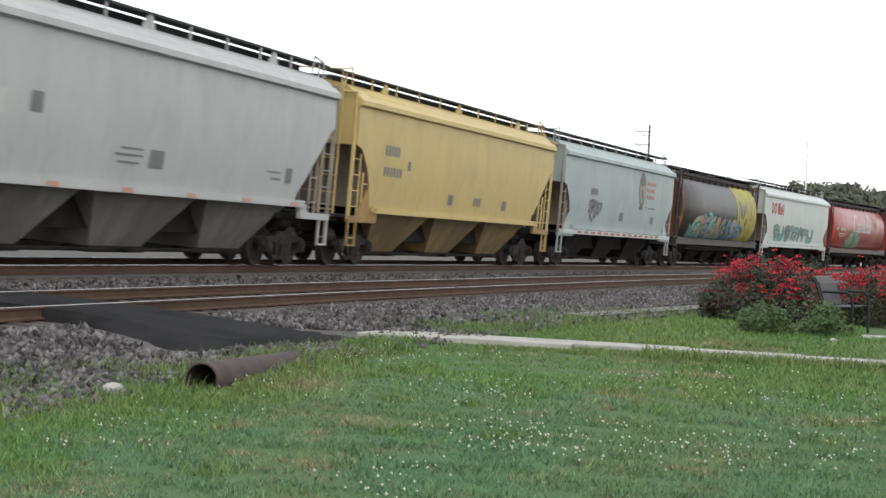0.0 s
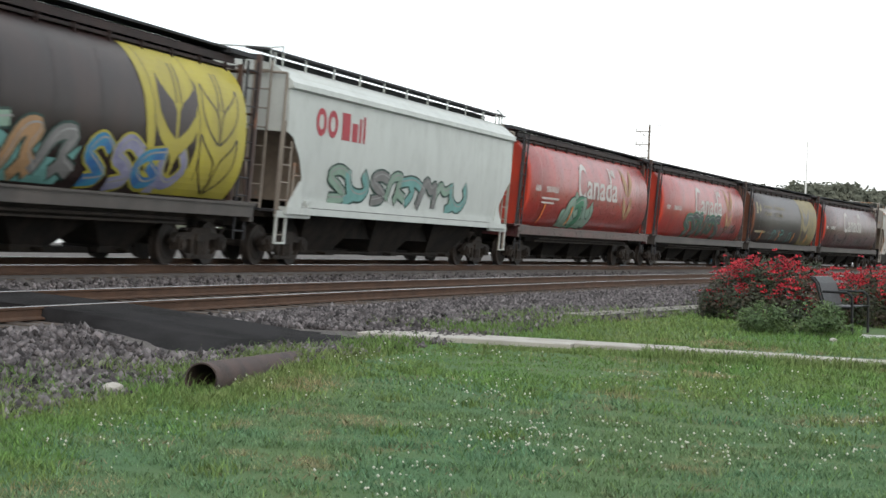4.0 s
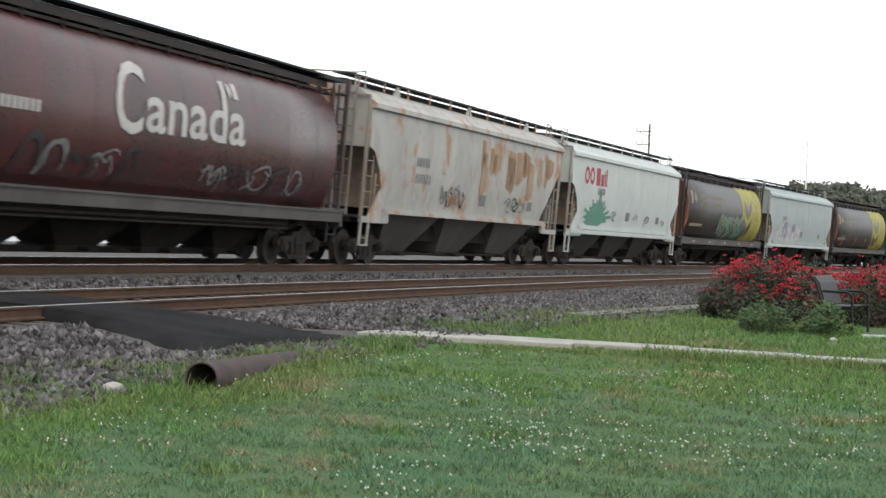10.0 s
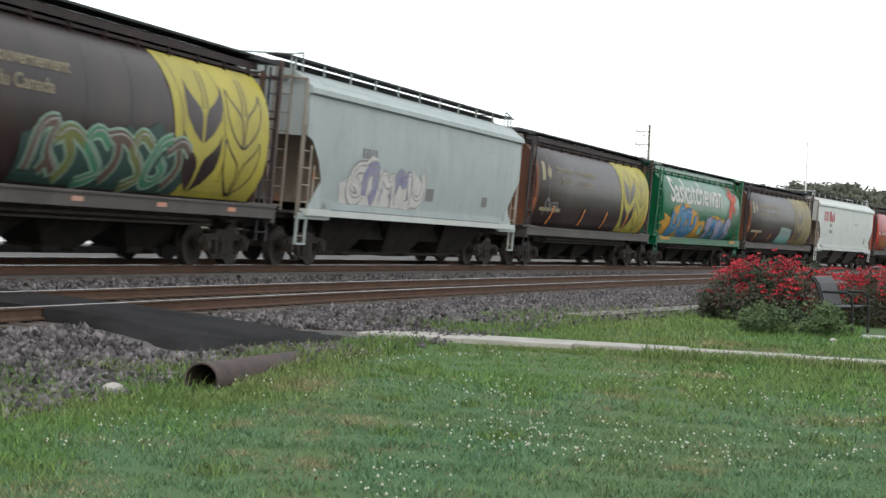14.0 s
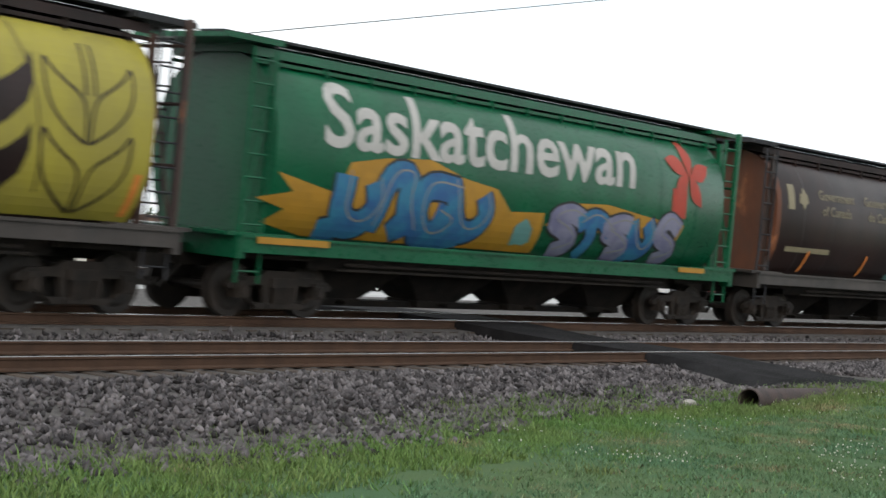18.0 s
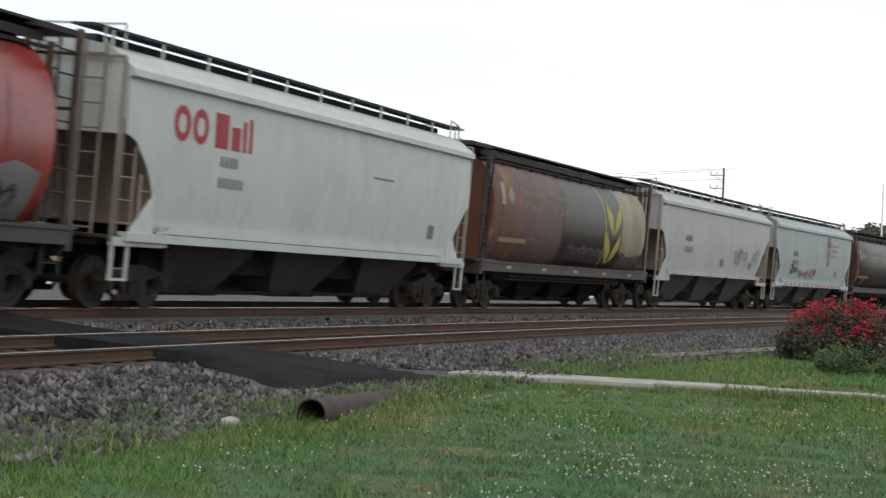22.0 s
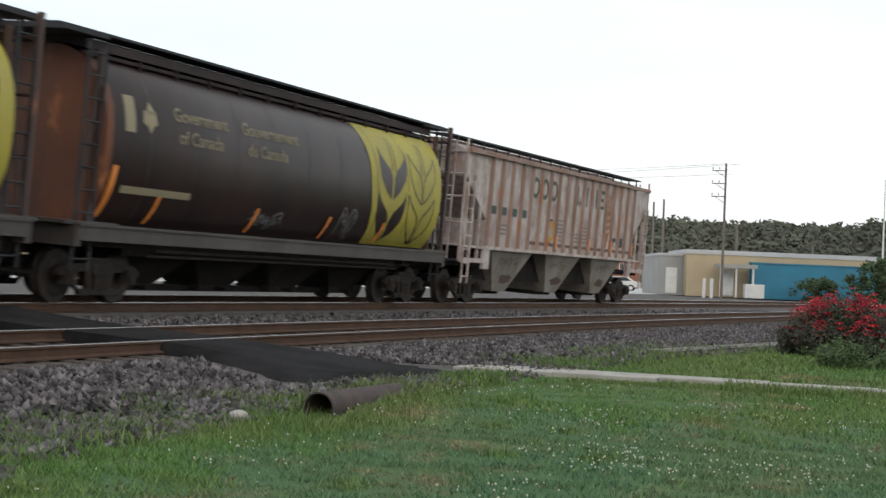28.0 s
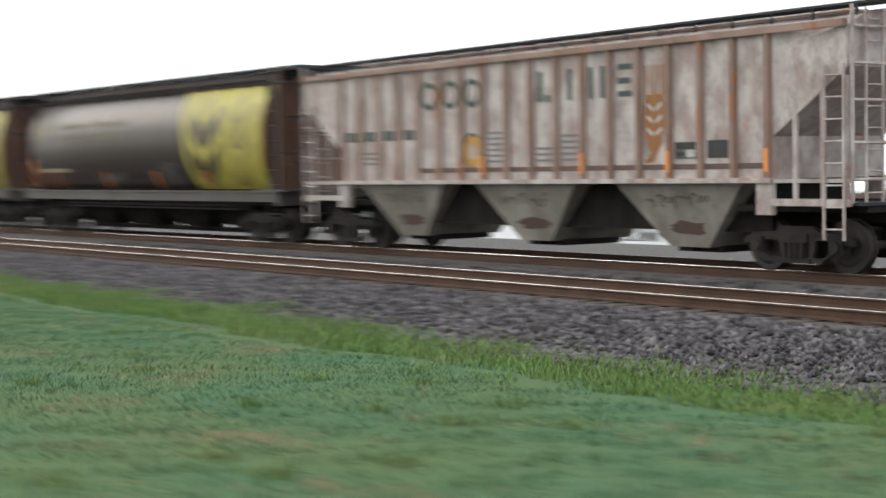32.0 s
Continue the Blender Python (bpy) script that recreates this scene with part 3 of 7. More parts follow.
def build_hop(name, L, paint, under, label, n_bays=3, sill_paint=None, roof=None, grate="light", deep=False):
    """A covered hopper with smooth curved steel sides and cut-away ends."""
    car = tagged(new(name), label, "freight car", "cars of the train")
    h = L / 2
    levels = [1.5, 1.8, 2.2, 2.6, 3.0, 3.4, 3.8, 4.04, 4.26, 4.40, 4.52, 4.60, 4.64]
    if deep:
        cut = [(-(h - 0.75), 3.35), (-(h - 1.0), 3.2), (-(h - 2.2), 2.0), (-(h - 2.5), 1.7), (-(h - 2.55), 1.5)]
    else:
        cut = [(-(h - 0.75), 2.75), (-(h - 0.95), 2.6), (-(h - 1.5), 2.0), (-(h - 1.6), 1.8), (-(h - 1.62), 1.5)]
    arch = [(-(h - 0.75), 3.05), (-(h - 1.05), 2.95), (-(h - 1.5), 2.5), (-(h - 1.74), 2.1), (-(h - 1.75), 1.5)]
    st = arch + [(-(h - 5.5), 1.5), (0, 1.5), (h - 5.5, 1.5)] + [(-x, z) for x, z in cut[::-1]]
    body = loft_body(hop_w, st, 4.64, levels)
    body.normal_update()
    for f in body.faces:
        if abs(f.normal.x) > 0.3 and f.calc_center_median().z < 3.6:
            f.material_index = 1
    part("body", body, [paint, P["end_dirt_shade"]], car, smooth=True)
    # eave lip
    for sgn in (-1, 1):
        bm = bmesh.new()
        slab(bm, [(sgn * 1.50, 4.0), (sgn * 1.635, 4.05), (sgn * 1.62, 4.17), (sgn * 1.45, 4.30)], -(h - 0.72), h - 0.72, "x")
        part("eave", bm, roof or paint, car)
        # side sill
        bm = bmesh.new()
        y0, y1 = sorted((sgn * 1.38, sgn * 1.56))
        box(bm, -(h - 2.1), h - 2.1, y0, y1, 1.42, 1.56)
        box(bm, -(h - 2.1), h - 2.1, *sorted((sgn * 1.5, sgn * 1.6)), 1.40, 1.47)
        part("side_sill", bm, paint, car)
        if not deep:
            bm = bmesh.new()
            box(bm, -(h - 0.95), h - 0.95, *sorted((sgn * 1.42, sgn * 1.63)), 1.23, 1.385)
            part("sill_beam", bm, P["white"] if paint is P["cool"] else paint, car)
    bm = bmesh.new()
    box(bm, -(h - 0.5), h - 0.5, -0.3, 0.3, 0.85, 1.25)
    for k in (-1, 1):
        box(bm, min(k * (h - 0.55), k * (h - 3.0)), max(k * (h - 0.55), k * (h - 3.0)), -1.25, 1.25, 1.12, 1.24)
        slab(bm, [(k * (h - 2.6), 1.2), (k * (h - 2.3), 2.0), (k * (h - 2.35), 2.0), (k * (h - 2.9), 1.2)], -1.2, 1.2)
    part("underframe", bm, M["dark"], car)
    # Dark box standing in for the shaded slope sheets between the bays.
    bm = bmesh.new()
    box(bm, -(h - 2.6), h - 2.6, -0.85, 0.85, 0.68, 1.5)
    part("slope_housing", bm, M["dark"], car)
    # under: bay paint that also carries the shade beneath the body
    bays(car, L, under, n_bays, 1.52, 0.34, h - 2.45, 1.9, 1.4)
    bm = bmesh.new()
    box(bm, -(h - 3.6), h - 3.6, -0.2, 0.2, 0.26, 0.36)
    rod(bm, (-(h - 3.6), -0.75, 0.3), (h - 3.6, -0.75, 0.3), 0.04, 8)
    part("brake_rigging", bm, M["dark"], car)
    # ends: corner brackets, ladders, platforms
    for k in (-1, 1):
        e = k * (h - 0.72)
        for sgn in (-1, 1):
            bm = bmesh.new()
            y = sgn * 1.5
            box(bm, *sorted((k * (h - 0.62), k * (h - 2.2))), *sorted((sgn * 1.46, sgn * 1.55)), 1.14, 1.29)
            slab(bm, [(k * (h - 1.8), 1.15), (k * (h - 2.35), 1.15), (k * (h - 2.4), 1.52), (k * (h - 2.2), 1.52)], *sorted((sgn * 1.47, sgn * 1.56)))
            if k < 0 or not deep:
                slab(bm, [(k * (h - 0.95), 1.2), (k * (h - 1.78), 2.02), (k * (h - 1.9), 1.45), (k * (h - 1.9), 1.2)], *sorted((sgn * 1.49, sgn * 1.535)))
            for x in (0.64, 1.12):
                box(bm, *sorted((k * (h - x), k * (h - x - 0.05))), *sorted((sgn * 1.49, sgn * 1.54)), 0.56, 1.16)
            box(bm, *sorted((k * (h - 0.64), k * (h - 1.17))), *sorted((sgn * 1.48, sgn * 1.55)), 0.54, 0.58)
            part("end_sill", bm, sill_paint or paint, car)
            bm = bmesh.new()
            ladder(bm, k * (h - 0.95), y, 0.55, 3.3, 0.42, 7, r=0.018)
            ladder(bm, k * (h - 1.6), y * 0.99, 1.25, 2.4, 0.36, 2)
            part("side_ladder", bm, P["ladder"] if grate == "light" else paint, car)
        bm = bmesh.new()
        ladder(bm, k * (h - 0.6), -0.9, 1.2, 4.6, 0.42, 8, "y")
        rod(bm, (k * (h - 0.62), -1.5, 4.35), (k * (h - 0.62), 1.5, 4.35), 0.03, 6)
        for y in (-1.5, 1.5):
            rod(bm, (k * (h - 0.62), y, 1.2), (k * (h - 0.62), y, 4.35), 0.035, 6)
        part("end_ladder", bm, P["ladder"] if grate == "light" else paint, car)
        bm = bmesh.new()
        box(bm, *sorted((k * (h - 0.45), k * (h - 1.1))), -1.5, 1.5, 1.26, 1.31)
        part("end_platform", bm, M["walkway"], car)
    # roof: hatches in a trough, running boards on brackets
    bm = bmesh.new()
    box(bm, -(h - 1.0), h - 1.0, -0.6, 0.6, 4.5, 4.77)
    part("roof_hatch", bm, M["walkway"], car)
    running_board(car, L, 4.86, 0.24, M["walkway"], True, (-0.82, 0.82), roof or paint, 11)
    for i in range(3 if deep else 0):
        x = -h + L * (i + 0.6) / 3.2
        for y in (-1.04, 0.99):
            bm = bmesh.new()
            slab(bm, [(x - 0.28, 4.5), (x + 0.24, 4.5), (x + 0.1, 4.79), (x - 0.04, 4.81)], y, y + 0.05)
            part("hatch_wedge", bm, roof or paint, car)
    for k in (-1, 1):
        bm = bmesh.new()
        rod(bm, (k * (h - 0.6), -1.05, 4.89), (k * (h - 0.6), 1.05, 4.89), 0.022, 6)
        part("roof_grab_rail", bm, paint, car)
        for y in (-1.05, 1.05):
            for p, q in (((0.62, 4.2), (0.6, 4.89)), ((1.2, 4.99), (0.6, 4.89)), ((1.2, 4.99), (1.25, 4.3))):
                bm = bmesh.new()
                rod(bm, (k * (h - p[0]), y, p[1]), (k * (h - q[0]), y, q[1]), 0.022, 6)
                part("roof_grab_rail", bm, paint, car)
    add_trucks(car, L)
    add_couplers(car, L)
    return car


def build_cyl(name, L, paint, end_paint, label, sill_paint=None, roof=None, under=None):
    """A cylindrical covered hopper."""
    post = end_paint if roof else P["post"]
    car = tagged(new(name), label, "freight car", "cars of the train")
    h = L / 2
    levels = [1.28, 1.45, 1.7, 2.0, 2.3, 2.7, 3.1, 3.4, 3.7, 3.9, 4.05, 4.18, 4.28, 4.36, 4.42]
    st = [(x, 1.28) for x in (-(h - 1.3), -(h - 1.42), -(h - 5), 0, h - 5, h - 1.42, h - 1.3)]
    body = loft_body(cyl_w, st, 4.42, levels)
    for v in body.verts:
        if abs(v.co.x) > h - 1.35:
            v.co.y *= 0.965
            v.co.z = 2.85 + (v.co.z - 2.85) * 0.975
    body.normal_update()
    for f in body.faces:
        if abs(f.normal.x) > 0.35:
            f.material_index = 1
    part("body", body, [paint, end_paint], car, smooth=True)
    # vertical seams
    bm = bmesh.new()
    prev = None
    for z in levels[1:-2]:
        a = bm.verts.new((-0.025, -cyl_w(z) - 0.004, z))
        b = bm.verts.new((0.025, -cyl_w(z) - 0.004, z))
        if prev:
            bm.faces.new((prev[0], prev[1], b, a))
        prev = (a, b)
    seam = bpy.data.meshes.new("weld_seam")
    bm.to_mesh(seam)
    bm.free()
    seam.materials.append(paint)
    for i in range(9):
        mesh_part("weld_seam", seam, car, Matrix.Translation((-(h - 2.6) + (L - 5.2) * i / 8, 0, 0)))
    for sgn in (-1, 1):
        bm = bmesh.new()
        box(bm, -(h - 0.65), h - 0.65, *sorted((sgn * 1.36, sgn * 1.56)), 1.10, 1.38)
        box(bm, -(h - 0.65), h - 0.65, *sorted((sgn * 1.5, sgn * 1.6)), 1.34, 1.39)
        part("side_sill", bm, sill_paint or paint, car)
        # eave rail below the walkway
        bm = bmesh.new()
        y = sgn * 1.02
        box(bm, -(h - 1.1), h - 1.1, *sorted((y, sgn * 1.06)), 4.2, 4.26)
        for i in range(13):
            x = -(h - 1.6) + (L - 3.2) * i / 12
            box(bm, x - 0.012, x + 0.012, *sorted((sgn * 1.0, sgn * 1.1)), 4.1, 4.30)
        part("eave", bm, roof or P["roof_brown"], car)
    bm = bmesh.new()
    box(bm, -(h - 0.5), h - 0.5, -0.3, 0.3, 0.8, 1.15)
    for k in (-1, 1):
        box(bm, *sorted((k * (h - 0.7), k * (h - 2.8))), -1.3, 1.3, 1.0, 1.2)
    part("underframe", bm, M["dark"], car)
    # Dark filler between the bays, in place of their shaded recesses.
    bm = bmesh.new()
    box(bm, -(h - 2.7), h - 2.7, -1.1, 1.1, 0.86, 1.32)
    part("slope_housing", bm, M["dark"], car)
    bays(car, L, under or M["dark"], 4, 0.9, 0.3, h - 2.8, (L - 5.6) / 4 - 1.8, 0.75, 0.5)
    bm = bmesh.new()
    box(bm, -(h - 3.2), h - 3.2, -1.3, -1.24, 0.86, 0.9)
    rod(bm, (-(h - 3.4), -1.35, 0.98), (h - 3.4, -1.35, 0.98), 0.03, 6)
    part("brake_pipe", bm, M["truck"], car)
    bm = bmesh.new()
    box(bm, -(h - 3.5), h - 3.5, -0.2, 0.2, 0.17, 0.28)
    part("outlet_trough", bm, M["dark"], car)
    # ends: posts from sill to roof, crossbars, ladders
    for k in (-1, 1):
        caged = k == 1
        for y in (-1.42, 1.42) if caged else (-1.42,):
            if caged:
                bm = bmesh.new()
                box(bm, *sorted((k * (h - 0.66), k * (h - 0.76))), y - 0.05, y + 0.05, 1.3, 4.6)
                part("end_post", bm, post, car)
            bm = bmesh.new()
            box(bm, *sorted((k * (h - 1.25), k * (h - 1.34))), y * 0.9 - 0.05, y * 0.9 + 0.05, 1.3, 4.3)
            part("end_post", bm, post, car)
            bm = bmesh.new()
            rod(bm, (k * (h - 0.75), y * 0.98, 1.4), (k * (h - 1.28), y * 0.92, 3.9), 0.035, 6)
            part("end_brace", bm, post, car)
        if caged:
            for z in (2.35, 3.3, 4.2):
                bm = bmesh.new()
                rod(bm, (k * (h - 0.7), -1.42, z), (k * (h - 0.7), 1.42, z), 0.03, 6)
                part("end_crossbar", bm, post, car)
        for y in (-1.42, 1.42) if caged else (-1.42,):
            bm = bmesh.new()
            ladder(bm, k * (h - 1.0), y, 0.6, 4.4, 0.5, 10)
            part("side_ladder", bm, roof or M["walkway"], car)
        if caged:
            bm = bmesh.new()
            ladder(bm, k * (h - 0.64), -0.8, 1.2, 4.5, 0.42, 9, "y")
            part("end_ladder", bm, roof or M["walkway"], car)
        bm = bmesh.new()
        box(bm, *sorted((k * (h - 0.4), k * (h - 1.9))), -1.5, 1.5, 1.36, 1.42)
        box(bm, *sorted((k * (h - 0.62), k * (h - 0.78))), -1.55, 1.55, 1.0, 1.4)
        part("end_platform", bm, sill_paint or paint, car)
        bm = bmesh.new()
        box(bm, *sorted((k * (h - 0.35), k * (h - 1.6))), -1.2, 1.2, 4.51, 4.60)
        part("roof_end_platform", bm, roof or M["walkway"], car)
    bm = bmesh.new()
    box(bm, -(h - 1.9), h - 1.9, -0.34, 0.34, 4.38, 4.56)
    part("roof_hatch", bm, roof or M["walkway"], car)
    bm = bmesh.new()
    slab(bm, [(-1.06, 4.31), (-1.04, 4.46), (-0.5, 4.58), (0.5, 4.58), (1.04, 4.46), (1.06, 4.31), (0.6, 4.38), (-0.6, 4.38)], -(h - 1.15), h - 1.15, "x")
    part("roof_cap", bm, roof or P["roof_brown"], car)
    running_board(car, L, 4.63, 0.3, M["walkway"], False, (-0.78, 0.78), None, 13, 0.0)
    add_trucks(car, L)
    add_couplers(car, L)
    return car


def build_ribbed(name, L, paint, rib_paint, under, label):
    """The older hopper with flat panels between vertical ribs."""
    car = tagged(new(name), label, "freight car", "cars of the train")
    h = L / 2
    levels = [1.62, 2.2, 3.0, 3.6, 4.12, 4.20, 4.32, 4.42]
    cut = [(-(h - 0.7), 3.45), (-(h - 0.75), 3.4), (-(h - 2.3), 2.35), (-(h - 2.34), 1.62)]
    st = cut + [(0, 1.62)] + [(-x, z) for x, z in cut[::-1]]
    part("body", loft_body(rib_w, st, 4.42, levels), paint, car)
    n = 18
    for i in range(n):
        x = -(h - 2.4) + (L - 4.8) * i / (n - 1)
        for sgn in (-1, 1):
            bm = bmesh.new()
            slab(bm, [(x - 0.09, sgn * 1.455), (x + 0.09, sgn * 1.455), (x + 0.05, sgn * 1.54), (x - 0.05, sgn * 1.54)], 1.62, 4.12, "z")
            part("rib", bm, rib_paint, car)
    for sgn in (-1, 1):
        bm = bmesh.new()
        box(bm, -(h - 0.7), h - 0.7, *sorted((sgn * 1.44, sgn * 1.57)), 4.10, 4.22)
        part("eave", bm, rib_paint, car)
        bm = bmesh.new()
        box(bm, -(h - 2.3), h - 2.3, *sorted((sgn * 1.40, sgn * 1.56)), 1.55, 1.64)
        part("side_sill", bm, paint, car)
    bm = bmesh.new()
    box(bm, -(h - 0.5), h - 0.5, -0.3, 0.3, 0.85, 1.25)
    for k in (-1, 1):
        box(bm, *sorted((k * (h - 0.5), k * (h - 3.4))), -1.2, 1.2, 1.05, 1.16)
    part("underframe", bm, M["dark"], car)
    # Dark box added where the gaps between the bays lie in shade.
    bm = bmesh.new()
    box(bm, -(h - 2.8), h - 2.8, -0.95, 0.95, 0.66, 1.6)
    part("slope_housing", bm, M["dark"], car)
    bays(car, L, under, 3, 1.56, 0.36, h - 2.5, 1.0, 1.4, 0.37, 0.75)
    for k in (-1, 1):
        for sgn in (-1, 1):
            bm = bmesh.new()
            box(bm, *sorted((k * (h - 2.3), k * (h - 2.65))), *sorted((sgn * 1.4, sgn * 1.52)), 1.0, 1.62)
            box(bm, *sorted((k * (h - 0.6), k * (h - 2.35))), *sorted((sgn * 1.44, sgn * 1.52)), 1.16, 1.28)
            box(bm, *sorted((k * (h - 0.6), k * (h - 2.35))), *sorted((sgn * 1.44, sgn * 1.5)), 1.55, 1.62)
            for x in (0.66, 1.15, 1.75):
                box(bm, *sorted((k * (h - x), k * (h - x - 0.07))), *sorted((sgn * 1.44, sgn * 1.51)), 1.16, 3.3 - max(0, x - 0.66) * 0.55)
            part("end_frame", bm, paint, car)
            bm = bmesh.new()
            ladder(bm, k * (h - 0.92), sgn * 1.53, 0.6, 3.5, 0.42, 8)
            part("side_ladder", bm, paint, car)
        bm = bmesh.new()
        ladder(bm, k * (h - 0.6), -0.9, 1.2, 4.4, 0.42, 9, "y")
        for z in (1.6, 2.2, 2.9, 3.5, 4.1):
            rod(bm, (k * (h - 0.6), -1.45, z), (k * (h - 0.6), 1.45, z), 0.03, 6)
        for y in (-1.45, 1.45):
            rod(bm, (k * (h - 0.6), y, 1.2), (k * (h - 0.6), y, 4.45), 0.035, 6)
        part("end_ladder", bm, paint, car)
        bm = bmesh.new()
        box(bm, *sorted((k * (h - 0.45), k * (h - 1.6))), -1.45, 1.45, 1.17, 1.22)
        part("end_platform", bm, M["walkway"], car)
    running_board(car, L, 4.54, 0.3, M["walkway"], True, (-0.75, 0.75), M["walkway"], 19)
    bm = bmesh.new()
    box(bm, -(h - 1.5), h - 1.5, -0.36, 0.36, 4.36, 4.5)
    part("roof_hatch", bm, rib_paint, car)
    add_trucks(car, L)
    add_couplers(car, L)
    return car


# ---- the train, car by car ----
P = {}
P["white"] = car_paint("paint_white", (0.462, 0.492, 0.478), (0.43, 0.458, 0.446), grime=0.14)
P["cool"] = car_paint("paint_pale_blue_grey", (0.315, 0.36, 0.362), (0.288, 0.332, 0.335), grime=0.16)
P["grey"] = car_paint("paint_pale_grey", (0.385, 0.385, 0.385), (0.355, 0.357, 0.36), grime=0.14)
P["yellow"] = car_paint("paint_cream_yellow", (0.475, 0.355, 0.14), (0.44, 0.33, 0.13), grime=0.15)
P["amber"] = car_paint("paint_dirty_amber", (0.311, 0.178, 0.0444), (0.252, 0.148, 0.0444), grime=0.35)
P["rusty"] = car_paint("paint_rusty_grey", (0.37, 0.363, 0.34), (0.326, 0.311, 0.289), rust=0.42, grime=0.25, rust_color=(0.222, 0.111, 0.0555))
P["red"] = car_paint("paint_faded_red", (0.31, 0.026, 0.019), (0.21, 0.021, 0.018), grime=0.36, rough=0.30, gloss=0.6)
# Brighter red on the end discs: light from the left put into colour.
P["lit_end_red"] = car_paint("paint_red_lit_end", (0.45, 0.034, 0.010), (0.34, 0.026, 0.012), grime=0.25)
P["maroon"] = car_paint("paint_dull_maroon", (0.082, 0.022, 0.022), (0.05, 0.019, 0.02), grime=0.3, rough=0.30, gloss=0.5)
P["brown"] = car_paint("paint_dark_brown", (0.031, 0.0165, 0.015), (0.019, 0.0115, 0.0115), grime=0.3, rough=0.34, gloss=0.28)
P["pinkbrown"] = car_paint("paint_faded_brown", (0.118, 0.0629, 0.0592), (0.0814, 0.0444, 0.0429), grime=0.3)
P["rust_end"] = car_paint("paint_rusty_end", (0.148, 0.0481, 0.0185), (0.0888, 0.0296, 0.0148), rust=0.3, grime=0.3)
P["green"] = car_paint("paint_bright_green", (0.003, 0.105, 0.045), (0.003, 0.08, 0.036), grime=0.03, rough=0.3, gloss=0.35)
P["gold"] = car_paint("paint_wheat_yellow", (0.37, 0.318, 0.037), (0.311, 0.266, 0.0444), grime=0.15)
P["beige"] = car_paint("paint_faded_beige", (0.30, 0.26, 0.17), (0.20, 0.17, 0.115), grime=0.4)
P["oldgold"] = car_paint("paint_dull_wheat", (0.237, 0.192, 0.0814), (0.192, 0.155, 0.0666), grime=0.3)
P["streaked"] = car_paint("paint_streaked_white", (0.51, 0.455, 0.43), (0.31, 0.235, 0.213), rust=0.27, grime=0.4, rust_color=(0.24, 0.125, 0.085), stretch=(1.5, 1.5, 0.9), grain=0.3)
P["rib"] = car_paint("paint_rusty_rib", (0.29, 0.19, 0.155), (0.20, 0.115, 0.083), rust=0.38, grime=0.3)
# Paints named under_ hold grime plus the shade beneath the body, darkened in.
P["under_grey"] = car_paint("paint_dirty_shaded_grey", (0.088, 0.08, 0.072), (0.052, 0.046, 0.04), grime=0.55)
P["under_dark"] = car_paint("paint_shaded_under", (0.045, 0.04, 0.036), (0.028, 0.024, 0.021), grime=0.5)
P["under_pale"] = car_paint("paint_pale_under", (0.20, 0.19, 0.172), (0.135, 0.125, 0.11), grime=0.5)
# Recessed end sheets: dirt and rust, browned further for the shade there.
P["end_dirt_shade"] = car_paint("paint_dirty_shaded_end", (0.19, 0.155, 0.12), (0.11, 0.085, 0.066), rust=0.25, grime=0.5)
P["ladder"] = car_paint("paint_grimy_ladder", (0.27, 0.24, 0.205), (0.17, 0.14, 0.115), rust=0.25, grime=0.35)
P["post"] = car_paint("paint_sooty_post", (0.06, 0.03, 0.022), (0.032, 0.02, 0.017), rust=0.2, grime=0.3)
P["under_tan"] = car_paint("paint_dirty_shaded_tan", (0.31, 0.285, 0.25), (0.2, 0.178, 0.15), grime=0.5)
P["under_amber"] = car_paint("paint_grimy_shaded_amber", (0.26, 0.185, 0.075), (0.16, 0.11, 0.05), grime=0.5)
P["roof_brown"] = car_paint("paint_sooty_roof", (0.036, 0.024, 0.023), (0.022, 0.016, 0.016), grime=0.4, rough=0.7, gloss=0.2)
P["sill_grey"] = car_paint("paint_sill_grey", (0.068, 0.056, 0.05), (0.04, 0.033, 0.03), grime=0.4)


def ink(name, c, c2=None):
    return surface("ink_" + name, c, c2 or tuple(v * 0.85 for v in c), 0.6, 0, 2.0, 25.0, 0.0, grime=0.12)


I = {}
I["white"] = ink("white", (0.484, 0.468, 0.452))
I["cream"] = ink("cream", (0.26, 0.222, 0.135))
I["faint_cream"] = ink("faint_cream", (0.195, 0.165, 0.105))
I["black"] = ink("black", (0.0234, 0.0234, 0.025))
I["pale"] = ink("pale", (0.25, 0.25, 0.25))
I["grey"] = ink("grey", (0.156, 0.156, 0.156))
I["red"] = ink("red", (0.328, 0.0234, 0.039))
I["wheat"] = ink("wheat", (0.32, 0.19, 0.095))
I["green"] = ink("green", (0.039, 0.172, 0.0936))
I["mint"] = ink("mint", (0.195, 0.296, 0.234))
I["teal"] = ink("teal", (0.125, 0.296, 0.281))
I["blue"] = ink("blue", (0.0234, 0.101, 0.273), (0.0312, 0.195, 0.328))
I["lilac"] = ink("lilac", (0.156, 0.156, 0.265), (0.234, 0.234, 0.328))
I["orange"] = ink("orange", (0.429, 0.218, 0.0156))
I["rust_grey"] = ink("rust_grey", (0.125, 0.108, 0.103))
I["tag_green"] = ink("tag_green", (0.085, 0.23, 0.165))
I["tape_red"] = ink("tape_red", (0.33, 0.09, 0.075))
I["emblem_cream"] = ink("emblem_cream", (0.30, 0.275, 0.225))
I["faded_red"] = ink("faded_red", (0.36, 0.17, 0.155))
I["flower"] = ink("flower", (0.429, 0.0468, 0.0234))
